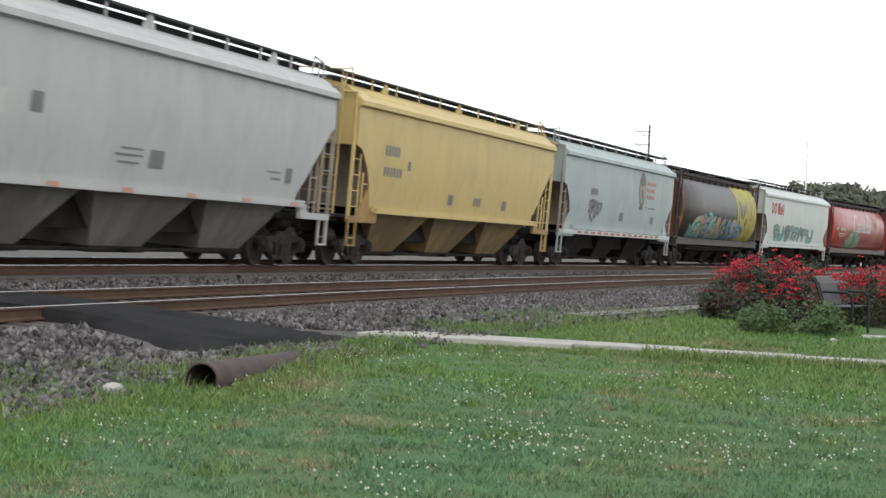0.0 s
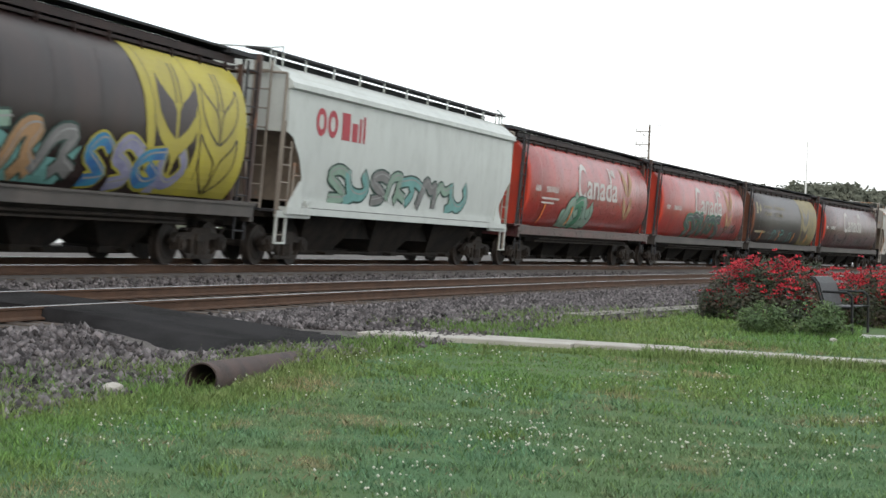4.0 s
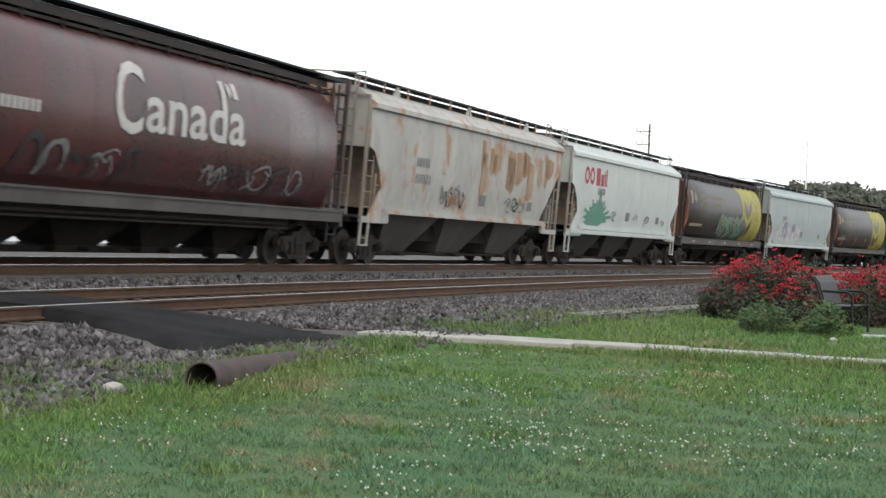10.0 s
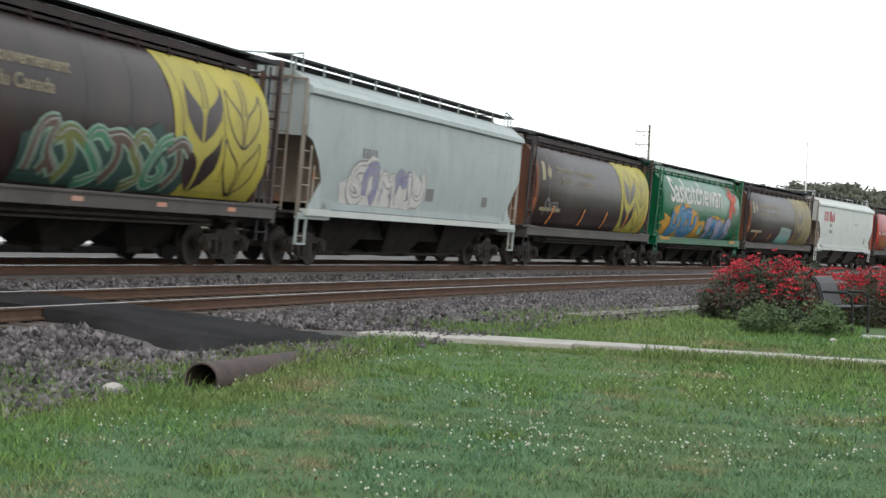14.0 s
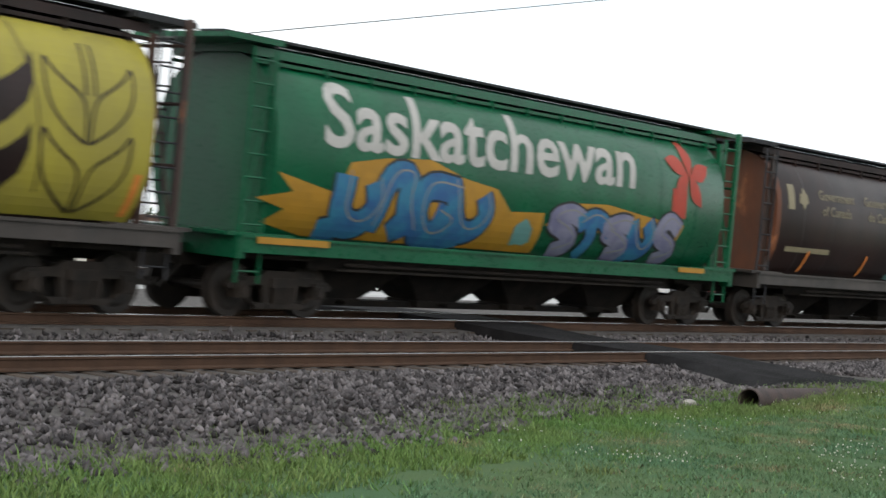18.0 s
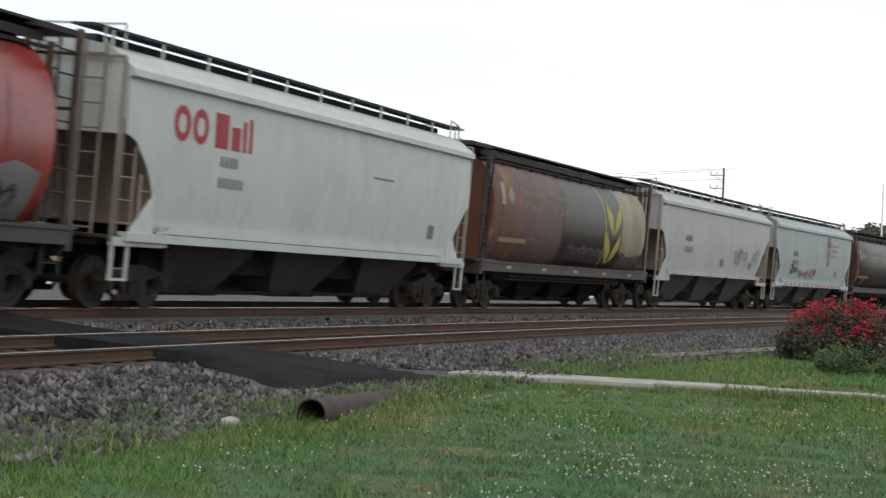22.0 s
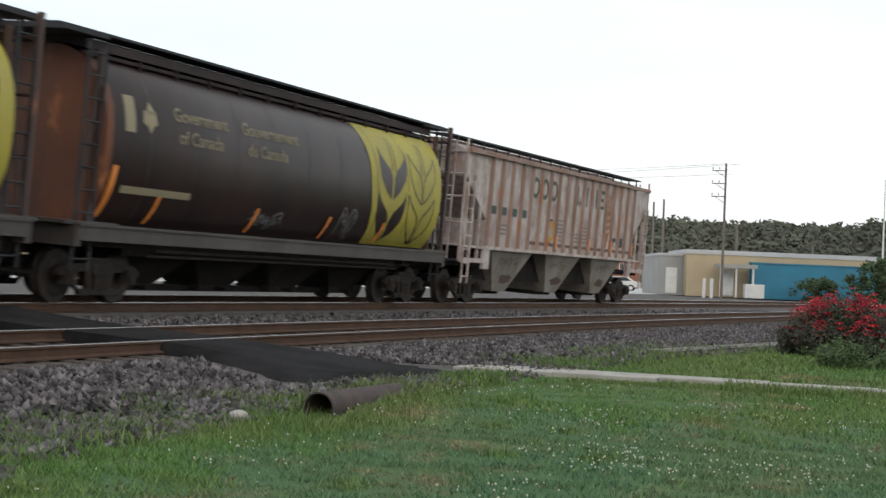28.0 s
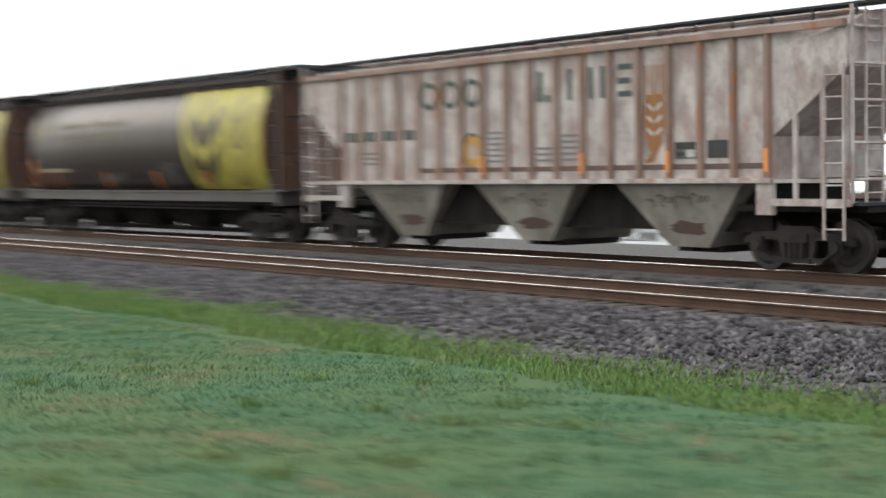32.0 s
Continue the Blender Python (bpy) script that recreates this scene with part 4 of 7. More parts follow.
I["rust"] = surface("ink_rust", (0.25, 0.14, 0.08), (0.33, 0.235, 0.16), 0.8, 0, 1.2, 12.0, 0.05, (1, 1, 0.5), grime=0.1)
I["soot"] = ink("soot", (0.09, 0.055, 0.042))
I["olive"] = ink("olive", (0.12, 0.13, 0.035))
I["darkgreen"] = ink("darkgreen", (0.0156, 0.0468, 0.039))
I["yellowgreen"] = ink("yellowgreen", (0.312, 0.281, 0.039))


WHEAT_LEAF = [(0.04, -0.25), (0.42, -0.03), (0.72, 0.26), (0.82, 0.6), (0.81, 0.98), (0.68, 0.78), (0.43, 0.6), (0.18, 0.46), (0.06, 0.28)]


def wheat_panel(car, L, paint, dark):
    """The yellow end panel with a pair of leaf emblems."""
    h = L / 2
    x1, x0 = h - 2.05, h - 5.55
    side_mark(car, "wheat_panel", [[(x0 - 0.5, 4.16), (x0 - 0.2, 3.3), (x0, 2.5), (x0 + 0.3, 1.42), (x1 + 0.6, 1.42), (x1 + 0.66, 2.1), (x1 + 0.66, 2.8), (x1 + 0.66, 4.16)]], cyl_w, paint, "yellow painted end panel with wheat leaves", 0.008)
    c = x0 + 1.14
    for k, z in ((-1, 2.75), (1, 2.75), (-1, 1.75), (1, 1.75)):
        side_mark(car, "wheat_leaf", [[(c + k * a, z + b) for a, b in WHEAT_LEAF]], cyl_w, dark, lift=0.013)
    c = x0 + 2.95
    for k, z in ((-1, 2.75), (1, 2.75), (-1, 1.75), (1, 1.75)):
        side_mark(car, "wheat_line", stroke([(c + k * a, z + b) for a, b in WHEAT_LEAF + WHEAT_LEAF[:1]], 0.024), cyl_w, dark, lift=0.013)
    for dx in (0.3, 2.1):
        side_mark(car, "wheat_line", stroke([(x0 + dx - 0.42, 4.1), (x0 + dx - 0.15, 3.3), (x0 + dx + 0.02, 2.5), (x0 + dx + 0.1, 1.75)], 0.014), cyl_w, dark, lift=0.013)
    for cx in (x0 + 1.14, x0 + 2.95):
        for dx in (-0.09, 0.09):
            side_mark(car, "wheat_line", [[(cx + dx - 0.025, 3.2), (cx + dx + 0.025, 3.2), (cx + dx + 0.025, 3.95), (cx + dx - 0.025, 3.95)]], cyl_w, dark, lift=0.013)


def tape(car, L, width, z0, z1, xs, w=0.12):
    """Reflective tape on the side."""
    for x in xs:
        side_mark(car, "reflector", [[(x, z0), (x + w, z0), (x + w + 0.06, z1), (x + 0.06, z1)]], width, M["reflector"], "orange reflective strip", 0.03)


def sill_tape(car, L, z=1.46, n=6, y=-1.612):
    for i in range(n):
        x = -(L / 2 - 2.6) + (L - 5.6) * i / (n - 1)
        bm = bmesh.new()
        box(bm, x, x + 0.36, y, y + 0.008, z - 0.045, z + 0.04)
        part("reflector", bm, M["old_tape"], car, "faded salmon reflective strip")


def government_words(car, L):
    m = I["cream"]
    x = -L / 2 + 1.75
    side_mark(car, "flag_emblem", [[(x, 3.0), (x + 0.32, 3.0), (x + 0.32, 3.62), (x, 3.62)]], cyl_w, m)
    side_mark(car, "flag_emblem", [leaf(x + 0.78, 3.3, 0.2, 0.28, 0), [(x + 0.55, 3.2), (x + 0.78, 3.12), (x + 1.02, 3.2), (x + 0.98, 3.42), (x + 0.6, 3.42)]], cyl_w, m, lift=0.01)
    lettering(car, "Government", x + 1.6, 3.34, 0.24, cyl_w, I["faint_cream"], 1.95, bold=0.008)
    lettering(car, "of Canada", x + 1.75, 2.95, 0.24, cyl_w, I["faint_cream"], 1.6, bold=0.008)
    lettering(car, "Gouvernement", x + 4.1, 3.34, 0.24, cyl_w, I["faint_cream"], 2.4, bold=0.008)
    lettering(car, "du Canada", x + 4.3, 2.95, 0.24, cyl_w, I["faint_cream"], 1.7, bold=0.008)
    bars(car, [(x + 0.1, x + 2.4, 1.95, 2.08)], cyl_w, m)


def canada(car, L, dx=0.0):
    h = L / 2
    lettering(car, "C", -2.25 + dx, 2.5, 1.3, cyl_w, I["white"], 1.05, 0.08, bold=0.02)
    lettering(car, "anada", -1.15 + dx, 2.58, 0.95, cyl_w, I["white"], 4.15, 0.0, bold=0.02)
    bars(car, [(1.95 + dx, 2.15 + dx, 3.5, 3.82), (2.5 + dx, 2.7 + dx, 3.5, 3.82)], cyl_w, I["white"], "flag_emblem", 0.012)
    side_mark(car, "flag_emblem", [leaf(2.32 + dx, 3.66, 0.12, 0.16, 0)], cyl_w, I["white"], lift=0.012)
    bars(car, [(-h + 2.0 + dx, -h + 2.55 + dx, 2.6, 2.8), (-h + 3.15 + dx, -h + 4.5 + dx, 2.6, 2.8)], cyl_w, I["white"])


def wheat_ear(car, x, z, k=1.0, material=None):
    """A tulip-like ear: two pairs of leaves flaring outward."""
    for z0, m in ((z + 0.1, 1.0), (z - 0.85, 0.85)):
        for sgn in (-1, 1):
            out = [(-0.06, -0.22), (-0.5, 0.05), (-0.74, 0.45), (-0.8, 1.05), (-0.45, 0.75), (-0.12, 0.32)]
            side_mark(car, "wheat_ear", [[(x - sgn * a * k * m, z0 + b * k * m) for a, b in out]], cyl_w, material or I["wheat"], lift=0.012)


def hop_marks(car, L, dark, x_num=None, boxes=True):
    h = L / 2
    b = [(-h + 4.0, -h + 5.0, 2.75, 3.0), (-h + 4.0, -h + 5.2, 2.3, 2.55)]
    bars(car, b, hop_w, dark)
    if boxes:
        bars(car, [(h - 4.2, h - 3.7, 1.85, 2.15), (h - 9.0, h - 8.4, 1.85, 2.2)], hop_w, I["grey"])


# right-hand ends of the cars along the line at the start
ENDS = [18.5, 36.4, 54.7, 71.9, 89.3, 107.2, 125.3, 143.4, 161.6, 179.7, 198.1, 215.3, 232.9, 250.6, 268.0, 285.1, 302.6, 320.3, 337.8, 355.7, 373.2, 391.6, 409.0, 426.3, 443.9, 462.4]
TRAIN = []


def length(i):
    return ENDS[i] - ENDS[i - 1]


def add(i, car):
    car.matrix_world = Matrix.Translation(on_line((ENDS[i] + ENDS[i - 1]) / 2, 0, RAIL_Z)[0])
    TRAIN.append((i, car))


def build_train():
    hop = "hopper_car"
    for i in range(1, 26):
        L = length(i)
        h = L / 2
        if i == 1:
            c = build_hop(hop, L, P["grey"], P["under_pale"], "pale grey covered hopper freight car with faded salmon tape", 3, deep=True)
            bars(c, [(-4.5, -4.15, 2.6, 2.95), (-0.45, 0.1, 1.9, 2.25), (-1.5, -0.7, 2.2, 2.24), (-1.7, -0.7, 2.08, 2.12), (-1.6, -0.8, 1.94, 1.98), (5.65, 6.0, 1.9, 2.25), (4.7, 5.4, 2.1, 2.14), (4.9, 5.4, 1.95, 2.0)], hop_w, I["grey"])
            bars(c, [(-6.6, -5.2, 2.5, 2.9)], hop_w, I["white"], "logo")
            sill_tape(c, L)
        elif i == 2:
            c = build_hop(hop, L, P["yellow"], P["under_amber"], "cream yellow covered hopper freight car with amber ends", 3, P["amber"], grate="amber", deep=True)
            bars(c, [(-6.6, -5.55, 2.92, 3.18), (-6.6, -5.3, 2.38, 2.62), (-5.0, -4.8, 2.6, 2.85), (-1.6, -1.2, 1.8, 2.1), (3.3, 3.7, 1.8, 2.1), (0.6, 1.3, 1.85, 2.1)], hop_w, I["grey"])
        elif i == 3:
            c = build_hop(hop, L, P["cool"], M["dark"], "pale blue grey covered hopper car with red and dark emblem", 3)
            hop_marks(c, L, I["grey"])
            round_emblem(c, 2.65, 3.25)
            slogan(c)
            bars(c, [(3.4, 3.6, 2.5, 2.56), (3.75, 4.9, 2.48, 2.53)], hop_w, I["grey"])
            graffiti(c, -4.6, -3.0, 1.75, 2.6, [I["grey"]], hop_w, 31, 2)
            sill_red(c, L)
        elif i == 4:
            c = build_cyl(hop, L, P["brown"], P["rust_end"], "dark brown cylindrical hopper car with yellow leaf panel and graffiti", P["sill_grey"])
            wheat_panel(c, L, P["gold"], P["brown"])
            graffiti(c, -5.6, 0.6, 1.45, 2.55, [I["mint"], I["wheat"], I["grey"]], cyl_w, 41, 6, I["darkgreen"], I["teal"])
            graffiti(c, 1.0, 4.6, 1.45, 2.4, [I["blue"], I["lilac"]], cyl_w, 42, 4, I["yellowgreen"])
        elif i == 5:
            c = build_hop(hop, L, P["white"], M["dark"], "white covered hopper car with dark red logo and green graffiti", 3)
            rail_logo(c, L)
            graffiti(c, -6.0, 3.8, 1.6, 2.5, [I["mint"], I["teal"], I["grey"]], hop_w, 51, 8, I["darkgreen"])
        elif i in (6, 7, 18):
            c = build_cyl(hop, L, P["red"], P["lit_end_red"], "faded red cylindrical hopper car with white country name", P["sill_grey"] if i != 6 else P["maroon"])
            canada(c, L, -0.5 if i == 18 else 0.0)
            wheat_ear(c, 4.1 if i == 18 else 4.5, 2.9, 0.95)
            if i == 6:
                graffiti(c, -3.6, -0.3, 1.45, 2.55, [I["mint"], I["green"], I["mint"]], cyl_w, 61, 3, I["darkgreen"], I["mint"])
                bars(c, [(-6.3, -4.4, 2.35, 2.42), (-6.3, -4.9, 2.2, 2.26)], cyl_w, I["white"])
                tape(c, L, cyl_w, 1.5, 2.2, (-6.0, -2.8))
            elif i == 7:
                graffiti(c, -3.8, 2.8, 1.5, 2.55, [I["darkgreen"], I["black"]], cyl_w, 71, 6, I["green"])
                graffiti(c, 3.0, 6.4, 1.5, 2.3, [I["grey"], I["black"]], cyl_w, 72, 4)
            else:
                side_mark(c, "graffiti_cloud", [[(-4.6, 1.42), (7.0, 1.42), (7.1, 2.2), (6.4, 2.35), (5.8, 2.2), (4.6, 2.45), (3.9, 2.35), (2.9, 2.7), (2.2, 2.5), (1.2, 2.75), (0.2, 2.5), (-0.8, 2.85), (-1.6, 2.6), (-2.6, 2.95), (-3.1, 2.6), (-3.9, 2.7), (-4.1, 2.1)]], cyl_w, I["grey"], lift=0.0145)
                graffiti(c, -4.2, 3.0, 1.5, 2.6, [I["grey"]], cyl_w, 181, 5, I["black"])
                graffiti(c, 3.2, 6.6, 1.5, 2.15, [I["black"]], cyl_w, 184, 4)
                graffiti(c, -6.8, -5.0, 1.5, 2.4, [I["orange"], I["yellowgreen"]], cyl_w, 182, 4)
        elif i == 8:
            c = build_cyl(hop, L, P["brown"], P["rust_end"], "worn brown cylindrical hopper car with dull wheat panel", P["sill_grey"])
            wheat_panel(c, L, P["oldgold"], P["brown"])
            government_words(c, L)
            graffiti(c, -4.5, 1.5, 1.5, 2.3, [I["grey"], I["teal"]], cyl_w, 81, 6)
            tape(c, L, cyl_w, 1.5, 2.1, (-5.8, -1.8, 2.0, 5.4))
        elif i == 9:
            c = build_cyl(hop, L, P["maroon"], P["lit_end_red"], "dull maroon cylindrical hopper car with white country name", P["sill_grey"])
            canada(c, L, -0.35)
            graffiti(c, -5.5, -1.5, 1.5, 2.3, [I["black"], I["grey"]], cyl_w, 91, 5)
            graffiti(c, 1.0, 6.0, 1.5, 2.3, [I["grey"], I["black"]], cyl_w, 92, 5)
        elif i == 10:
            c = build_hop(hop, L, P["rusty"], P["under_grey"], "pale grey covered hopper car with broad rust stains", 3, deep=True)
            hop_marks(c, L, I["grey"])
            r = random.Random(10)
            for k in range(16):
                x = r.uniform(-7, 6.6) if k < 4 else r.uniform(0.0, 6.8)
                w, z1 = r.uniform(0.3, 0.85), r.uniform(3.4, 3.9)
                z0 = z1 - r.uniform(0.7, 1.5)
                side_mark(c, "rust_stain", [[(x, z0 + 0.1), (x + w * 0.4, z0), (x + w, z0 + 0.25), (x + w * 1.05, z1 - 0.1), (x + w * 0.6, z1), (x + 0.03, z1 - 0.05)]], hop_w, I["rust"])
            graffiti(c, -3.2, -1.2, 1.7, 2.4, [I["grey"], I["black"]], hop_w, 101, 4)
            graffiti(c, 2.6, 4.6, 1.7, 2.3, [I["grey"], I["black"]], hop_w, 102, 3)
            sill_tape(c, L)
        elif i == 11:
            c = build_hop(hop, L, P["white"], P["under_dark"], "white covered hopper car with red logo and green tag", 3)
            rail_logo(c, L)
            tag = random.Random(44)
            side_mark(c, "graffiti_letter", [blob(tag, -4.5, 1.85, 1.5, 0.32, 18, 0.25)], hop_w, I["tag_green"], lift=0.010)
            side_mark(c, "graffiti_letter", [blob(tag, -4.4, 2.15, 0.85, 0.3, 16, 0.3)], hop_w, I["tag_green"], lift=0.0105)
            side_mark(c, "graffiti_letter", [blob(tag, -4.2, 2.62, 0.16, 0.28, 12, 0.3)], hop_w, I["tag_green"], lift=0.011)
            for k in range(9):
                a = 0.15 + k * 0.36
                reach = tag.uniform(0.85, 1.25)
                side_mark(c, "graffiti_letter", stroke([(-4.4, 1.85), (-4.4 + 1.1 * reach * math.cos(a), 1.85 + 0.35 * reach * math.sin(a)), (-4.4 + 1.75 * reach * math.cos(a) + tag.uniform(-0.1, 0.1), 1.85 + 0.62 * reach * math.sin(a))], 0.06), hop_w, I["tag_green"], lift=0.0115 + 0.0002 * k)
            for k in range(8):
                x = -5.3 + 0.22 * k
                side_mark(c, "paint_run", stroke([(x, 1.75), (x + 0.01, 1.62), (x, 1.66 - tag.uniform(0.02, 0.1))], 0.02), hop_w, I["tag_green"], lift=0.0135)
            graffiti(c, -2.6, -1.8, 1.75, 2.3, [I["pale"]], hop_w, 112, 1)
            graffiti(c, 0.6, 1.3, 1.85, 2.2, [I["grey"]], hop_w, 113, 1)
            graffiti(c, 2.4, 3.2, 1.7, 2.15, [I["black"]], hop_w, 114, 1)
            graffiti(c, 5.2, 5.8, 1.75, 2.1, [I["grey"]], hop_w, 115, 1)
            hop_marks(c, L, I["grey"])
        elif i in (12, 14, 16, 20, 23, 24):
            main = P["pinkbrown"] if i == 20 else P["brown"]
            c = build_cyl(hop, L, main, P["rust_end"], {12: "dark brown cylindrical hopper car with yellow panel and green graffiti", 14: "dark brown cylindrical hopper car with bright yellow wheat panel", 16: "sooty brown cylindrical hopper car with pale tag", 20: "faded pinkish brown cylindrical hopper car with torn yellow panel", 23: "dark brown cylindrical hopper car with yellow wheat panel", 24: "dark brown cylindrical hopper car with bright wheat panel and orange tape"}[i], P["sill_grey"])
            if i in (12, 20):
                sill_tape(c, L, 1.24, 5, -1.567)
            if i == 20:
                torn_panel(c, L)
            else:
                wheat_panel(c, L, P["oldgold"] if i == 16 else P["gold"], P["brown"])
            government_words(c, L)
            if i == 12:
                graffiti(c, -1.6, 3.8, 1.45, 2.6, [I["soot"], I["olive"], I["green"]], cyl_w, 121, 7, I["mint"], I["darkgreen"])
            elif i == 14:
                graffiti(c, -6.5, -4.9, 1.8, 2.4, [I["grey"]], cyl_w, 141, 3)
                tape(c, L, cyl_w, 1.5, 2.15, (-5.5, -1.8, 1.2, 4.2, 7.0))
            elif i == 16:
                side_mark(c, "graffiti_cloud", [[(-0.9, 1.42), (2.6, 1.42), (2.3, 2.3), (-0.2, 2.4)]], cyl_w, I["mint"], lift=0.012)
                side_mark(c, "graffiti_cloud", [[(-0.9, 1.42), (2.6, 1.42), (2.5, 1.8), (-0.7, 1.8)]], cyl_w, I["teal"], lift=0.016)
                graffiti(c, -0.2, 2.3, 1.8, 2.3, [I["lilac"]], cyl_w, 161, 4)
                tape(c, L, cyl_w, 1.45, 2.0, (-5.8, -2.6, 2.9))
            elif i == 20:
                side_mark(c, "paint_patch", [[(-1.6, 1.42), (4.8, 1.42), (4.7, 4.15), (-1.5, 4.15)]], cyl_w, P["brown"], lift=0.006)
                side_mark(c, "rust_stain", [[(-6.75, 1.5), (-5.6, 1.45), (-5.2, 2.4), (-5.4, 3.4), (-5.9, 4.1), (-6.9, 4.1), (-6.8, 2.6)]], cyl_w, P["rust_end"], lift=0.007)
                graffiti(c, -4.8, -3.4, 1.7, 2.4, [I["grey"]], cyl_w, 201, 3)
                graffiti(c, -1.0, 3.0, 1.6, 2.1, [I["grey"]], cyl_w, 202, 6)
            else:
                tape(c, L, cyl_w, 1.45, 1.95, (-5.8, -2.1, 1.2, 4.1) if i == 24 else (-5.8, 4.0))
                tape(c, L, cyl_w, 1.5, 2.4, (-7.4,), 0.16)
                graffiti(c, -2.2, -0.9, 1.5, 2.0, [I["grey"]], cyl_w, 240 + i, 3)
                graffiti(c, 1.8, 2.6, 1.45, 2.3, [I["grey"]], cyl_w, 250 + i, 2)
        elif i == 13:
            c = build_hop(hop, L, P["cool"], M["dark"], "pale grey covered hopper car with lilac and white tag", 3)
            hop_marks(c, L, I["grey"])
            graffiti(c, -5.8, -0.6, 1.6, 2.7, [I["white"], I["lilac"]], hop_w, 131, 5, I["pale"], I["white"])
        elif i == 15:
            c = build_cyl(hop, L, P["green"], P["green"], "bright green cylindrical hopper car with white province name and graffiti", P["green"], P["green"])
            lettering(c, "Saskatchewan", -6.2, 3.0, 1.08, cyl_w, I["white"], 9.6, 0.12, bold=0.03)
            side_mark(c, "graffiti_cloud", [[(-6.2, 1.42), (0.3, 1.42), (0.2, 2.25), (-0.9, 2.2), (-1.4, 2.6), (-2.4, 2.72), (-3.4, 2.98), (-4.6, 2.9), (-5.5, 2.75), (-5.8, 2.2), (-7.2, 2.45), (-6.8, 2.15), (-7.6, 2.0), (-6.9, 1.85), (-7.3, 1.6)]], cyl_w, I["orange"], lift=0.012)
            side_mark(c, "graffiti_cloud", [[(0.3, 2.0), (5.3, 1.9), (5.5, 2.3), (4.0, 2.4), (2.4, 2.56), (0.9, 2.5)]], cyl_w, I["orange"], lift=0.012)
            graffiti(c, -5.9, -1.7, 1.40, 2.75, [I["blue"]], cyl_w, 151, 4, I["black"], fat=1.6)
            graffiti(c, 0.4, 5.2, 1.40, 2.4, [I["lilac"], I["blue"]], cyl_w, 152, 5, I["black"], fat=1.5)
            side_mark(c, "graffiti_letter", [blob(random.Random(4), -0.35, 1.8, 0.35, 0.26, 12, 0.3)], cyl_w, I["teal"], lift=0.03)
            for x0, x1 in ((-7.55, -5.9), (5.4, 6.5)):
                bm = bmesh.new()
                box(bm, x0, x1, -1.612, -1.603, 1.26, 1.37)
                part("sill_tape", bm, I["orange"], c, "yellow reflective tape on the sill")
            for k in range(5):
                side_mark(c, "flower_emblem", [leaf(5.6 + 0.5 * math.cos(0.3 + k * 1.257), 3.45 + 0.42 * math.sin(0.3 + k * 1.257), 0.26, 0.45, k * 1.257 - 1.27)], cyl_w, I["flower"], lift=0.013)
            bars(c, [(4.9, 5.5, 2.45, 3.1)], cyl_w, I["flower"], "flower_emblem")
        elif i in (17, 19):
            c = build_hop(hop, L, P["white"], P["under_dark"], "clean white covered hopper car with red logo", 3)
            rail_logo(c, L)
            bars(c, [(-5.0, -4.3, 2.75, 2.95), (-5.0, -4.0, 2.35, 2.55), (2.0, 3.2, 3.05, 3.1), (5.6, 6.0, 1.8, 2.15)], hop_w, I["grey"])
        elif i in (21, 22):
            c = build_hop(hop, L, P["grey"] if i == 21 else P["cool"], P["under_grey"], "pale grey covered hopper car with black tags and orange tape" if i == 21 else "pale blue grey covered hopper car with dark red tag", 3, deep=i == 21)
            hop_marks(c, L, I["grey"])
            if i == 21:
                graffiti(c, 2.2, 4.6, 1.9, 2.7, [I["pale"], I["grey"]], hop_w, 211, 3)
                graffiti(c, 5.5, 6.6, 1.9, 2.8, [I["pale"]], hop_w, 212, 2)
                sill_tape(c, L)
            else:
                round_emblem(c, 2.65, 3.25)
                slogan(c)
                graffiti(c, -5.0, -3.6, 1.7, 2.4, [I["black"]], hop_w, 221, 2)
                graffiti(c, -3.4, -0.2, 1.6, 2.15, [I["red"]], hop_w, 222, 5)
                sill_red(c, L)
        else:
            c = build_ribbed(hop, L, P["streaked"], P["rib"], P["under_tan"], "rust-streaked white ribbed hopper car with dark green painted shapes")
            ribbed_marks(c, L)
        add(i, c)


def round_emblem(car, x, z):
    """An oval badge with a rim, a dark crest over a pale field, and a small plinth."""
    side_mark(car, "emblem", [blob(random.Random(3), x, z, 0.53, 0.72, 20, 0.0)], hop_w, I["rust_grey"], "oval faded brown emblem")
    side_mark(car, "emblem_field", [blob(random.Random(3), x, z + 0.02, 0.42, 0.6, 20, 0.0)], hop_w, I["emblem_cream"], lift=0.012)
    side_mark(car, "emblem_figure", [[(x - 0.4, z + 0.22), (x - 0.1, z + 0.12), (x + 0.15, z + 0.14), (x + 0.4, z + 0.24), (x + 0.3, z + 0.46), (x, z + 0.6), (x - 0.3, z + 0.46)]], hop_w, I["rust_grey"], lift=0.016)
    side_mark(car, "emblem_figure", [blob(random.Random(7), x, z - 0.2, 0.17, 0.26, 12, 0.2)], hop_w, I["rust_grey"], lift=0.016)
    bars(car, [(x - 0.3, x + 0.3, z - 0.84, z - 0.74), (x - 0.24, x + 0.24, z - 0.74, z - 0.66)], hop_w, I["rust_grey"], "emblem")


def slogan(car):
    """Three short lines that cannot be read, in broken faded red blocks."""
    for z, n in ((3.46, 8), (3.18, 7), (2.9, 7)):
        bars(car, [(3.35 + 0.19 * k, 3.5 + 0.19 * k, z, z + (0.19 if k == 0 else 0.14)) for k in range(n)], hop_w, I["faded_red"], "slogan_bar")


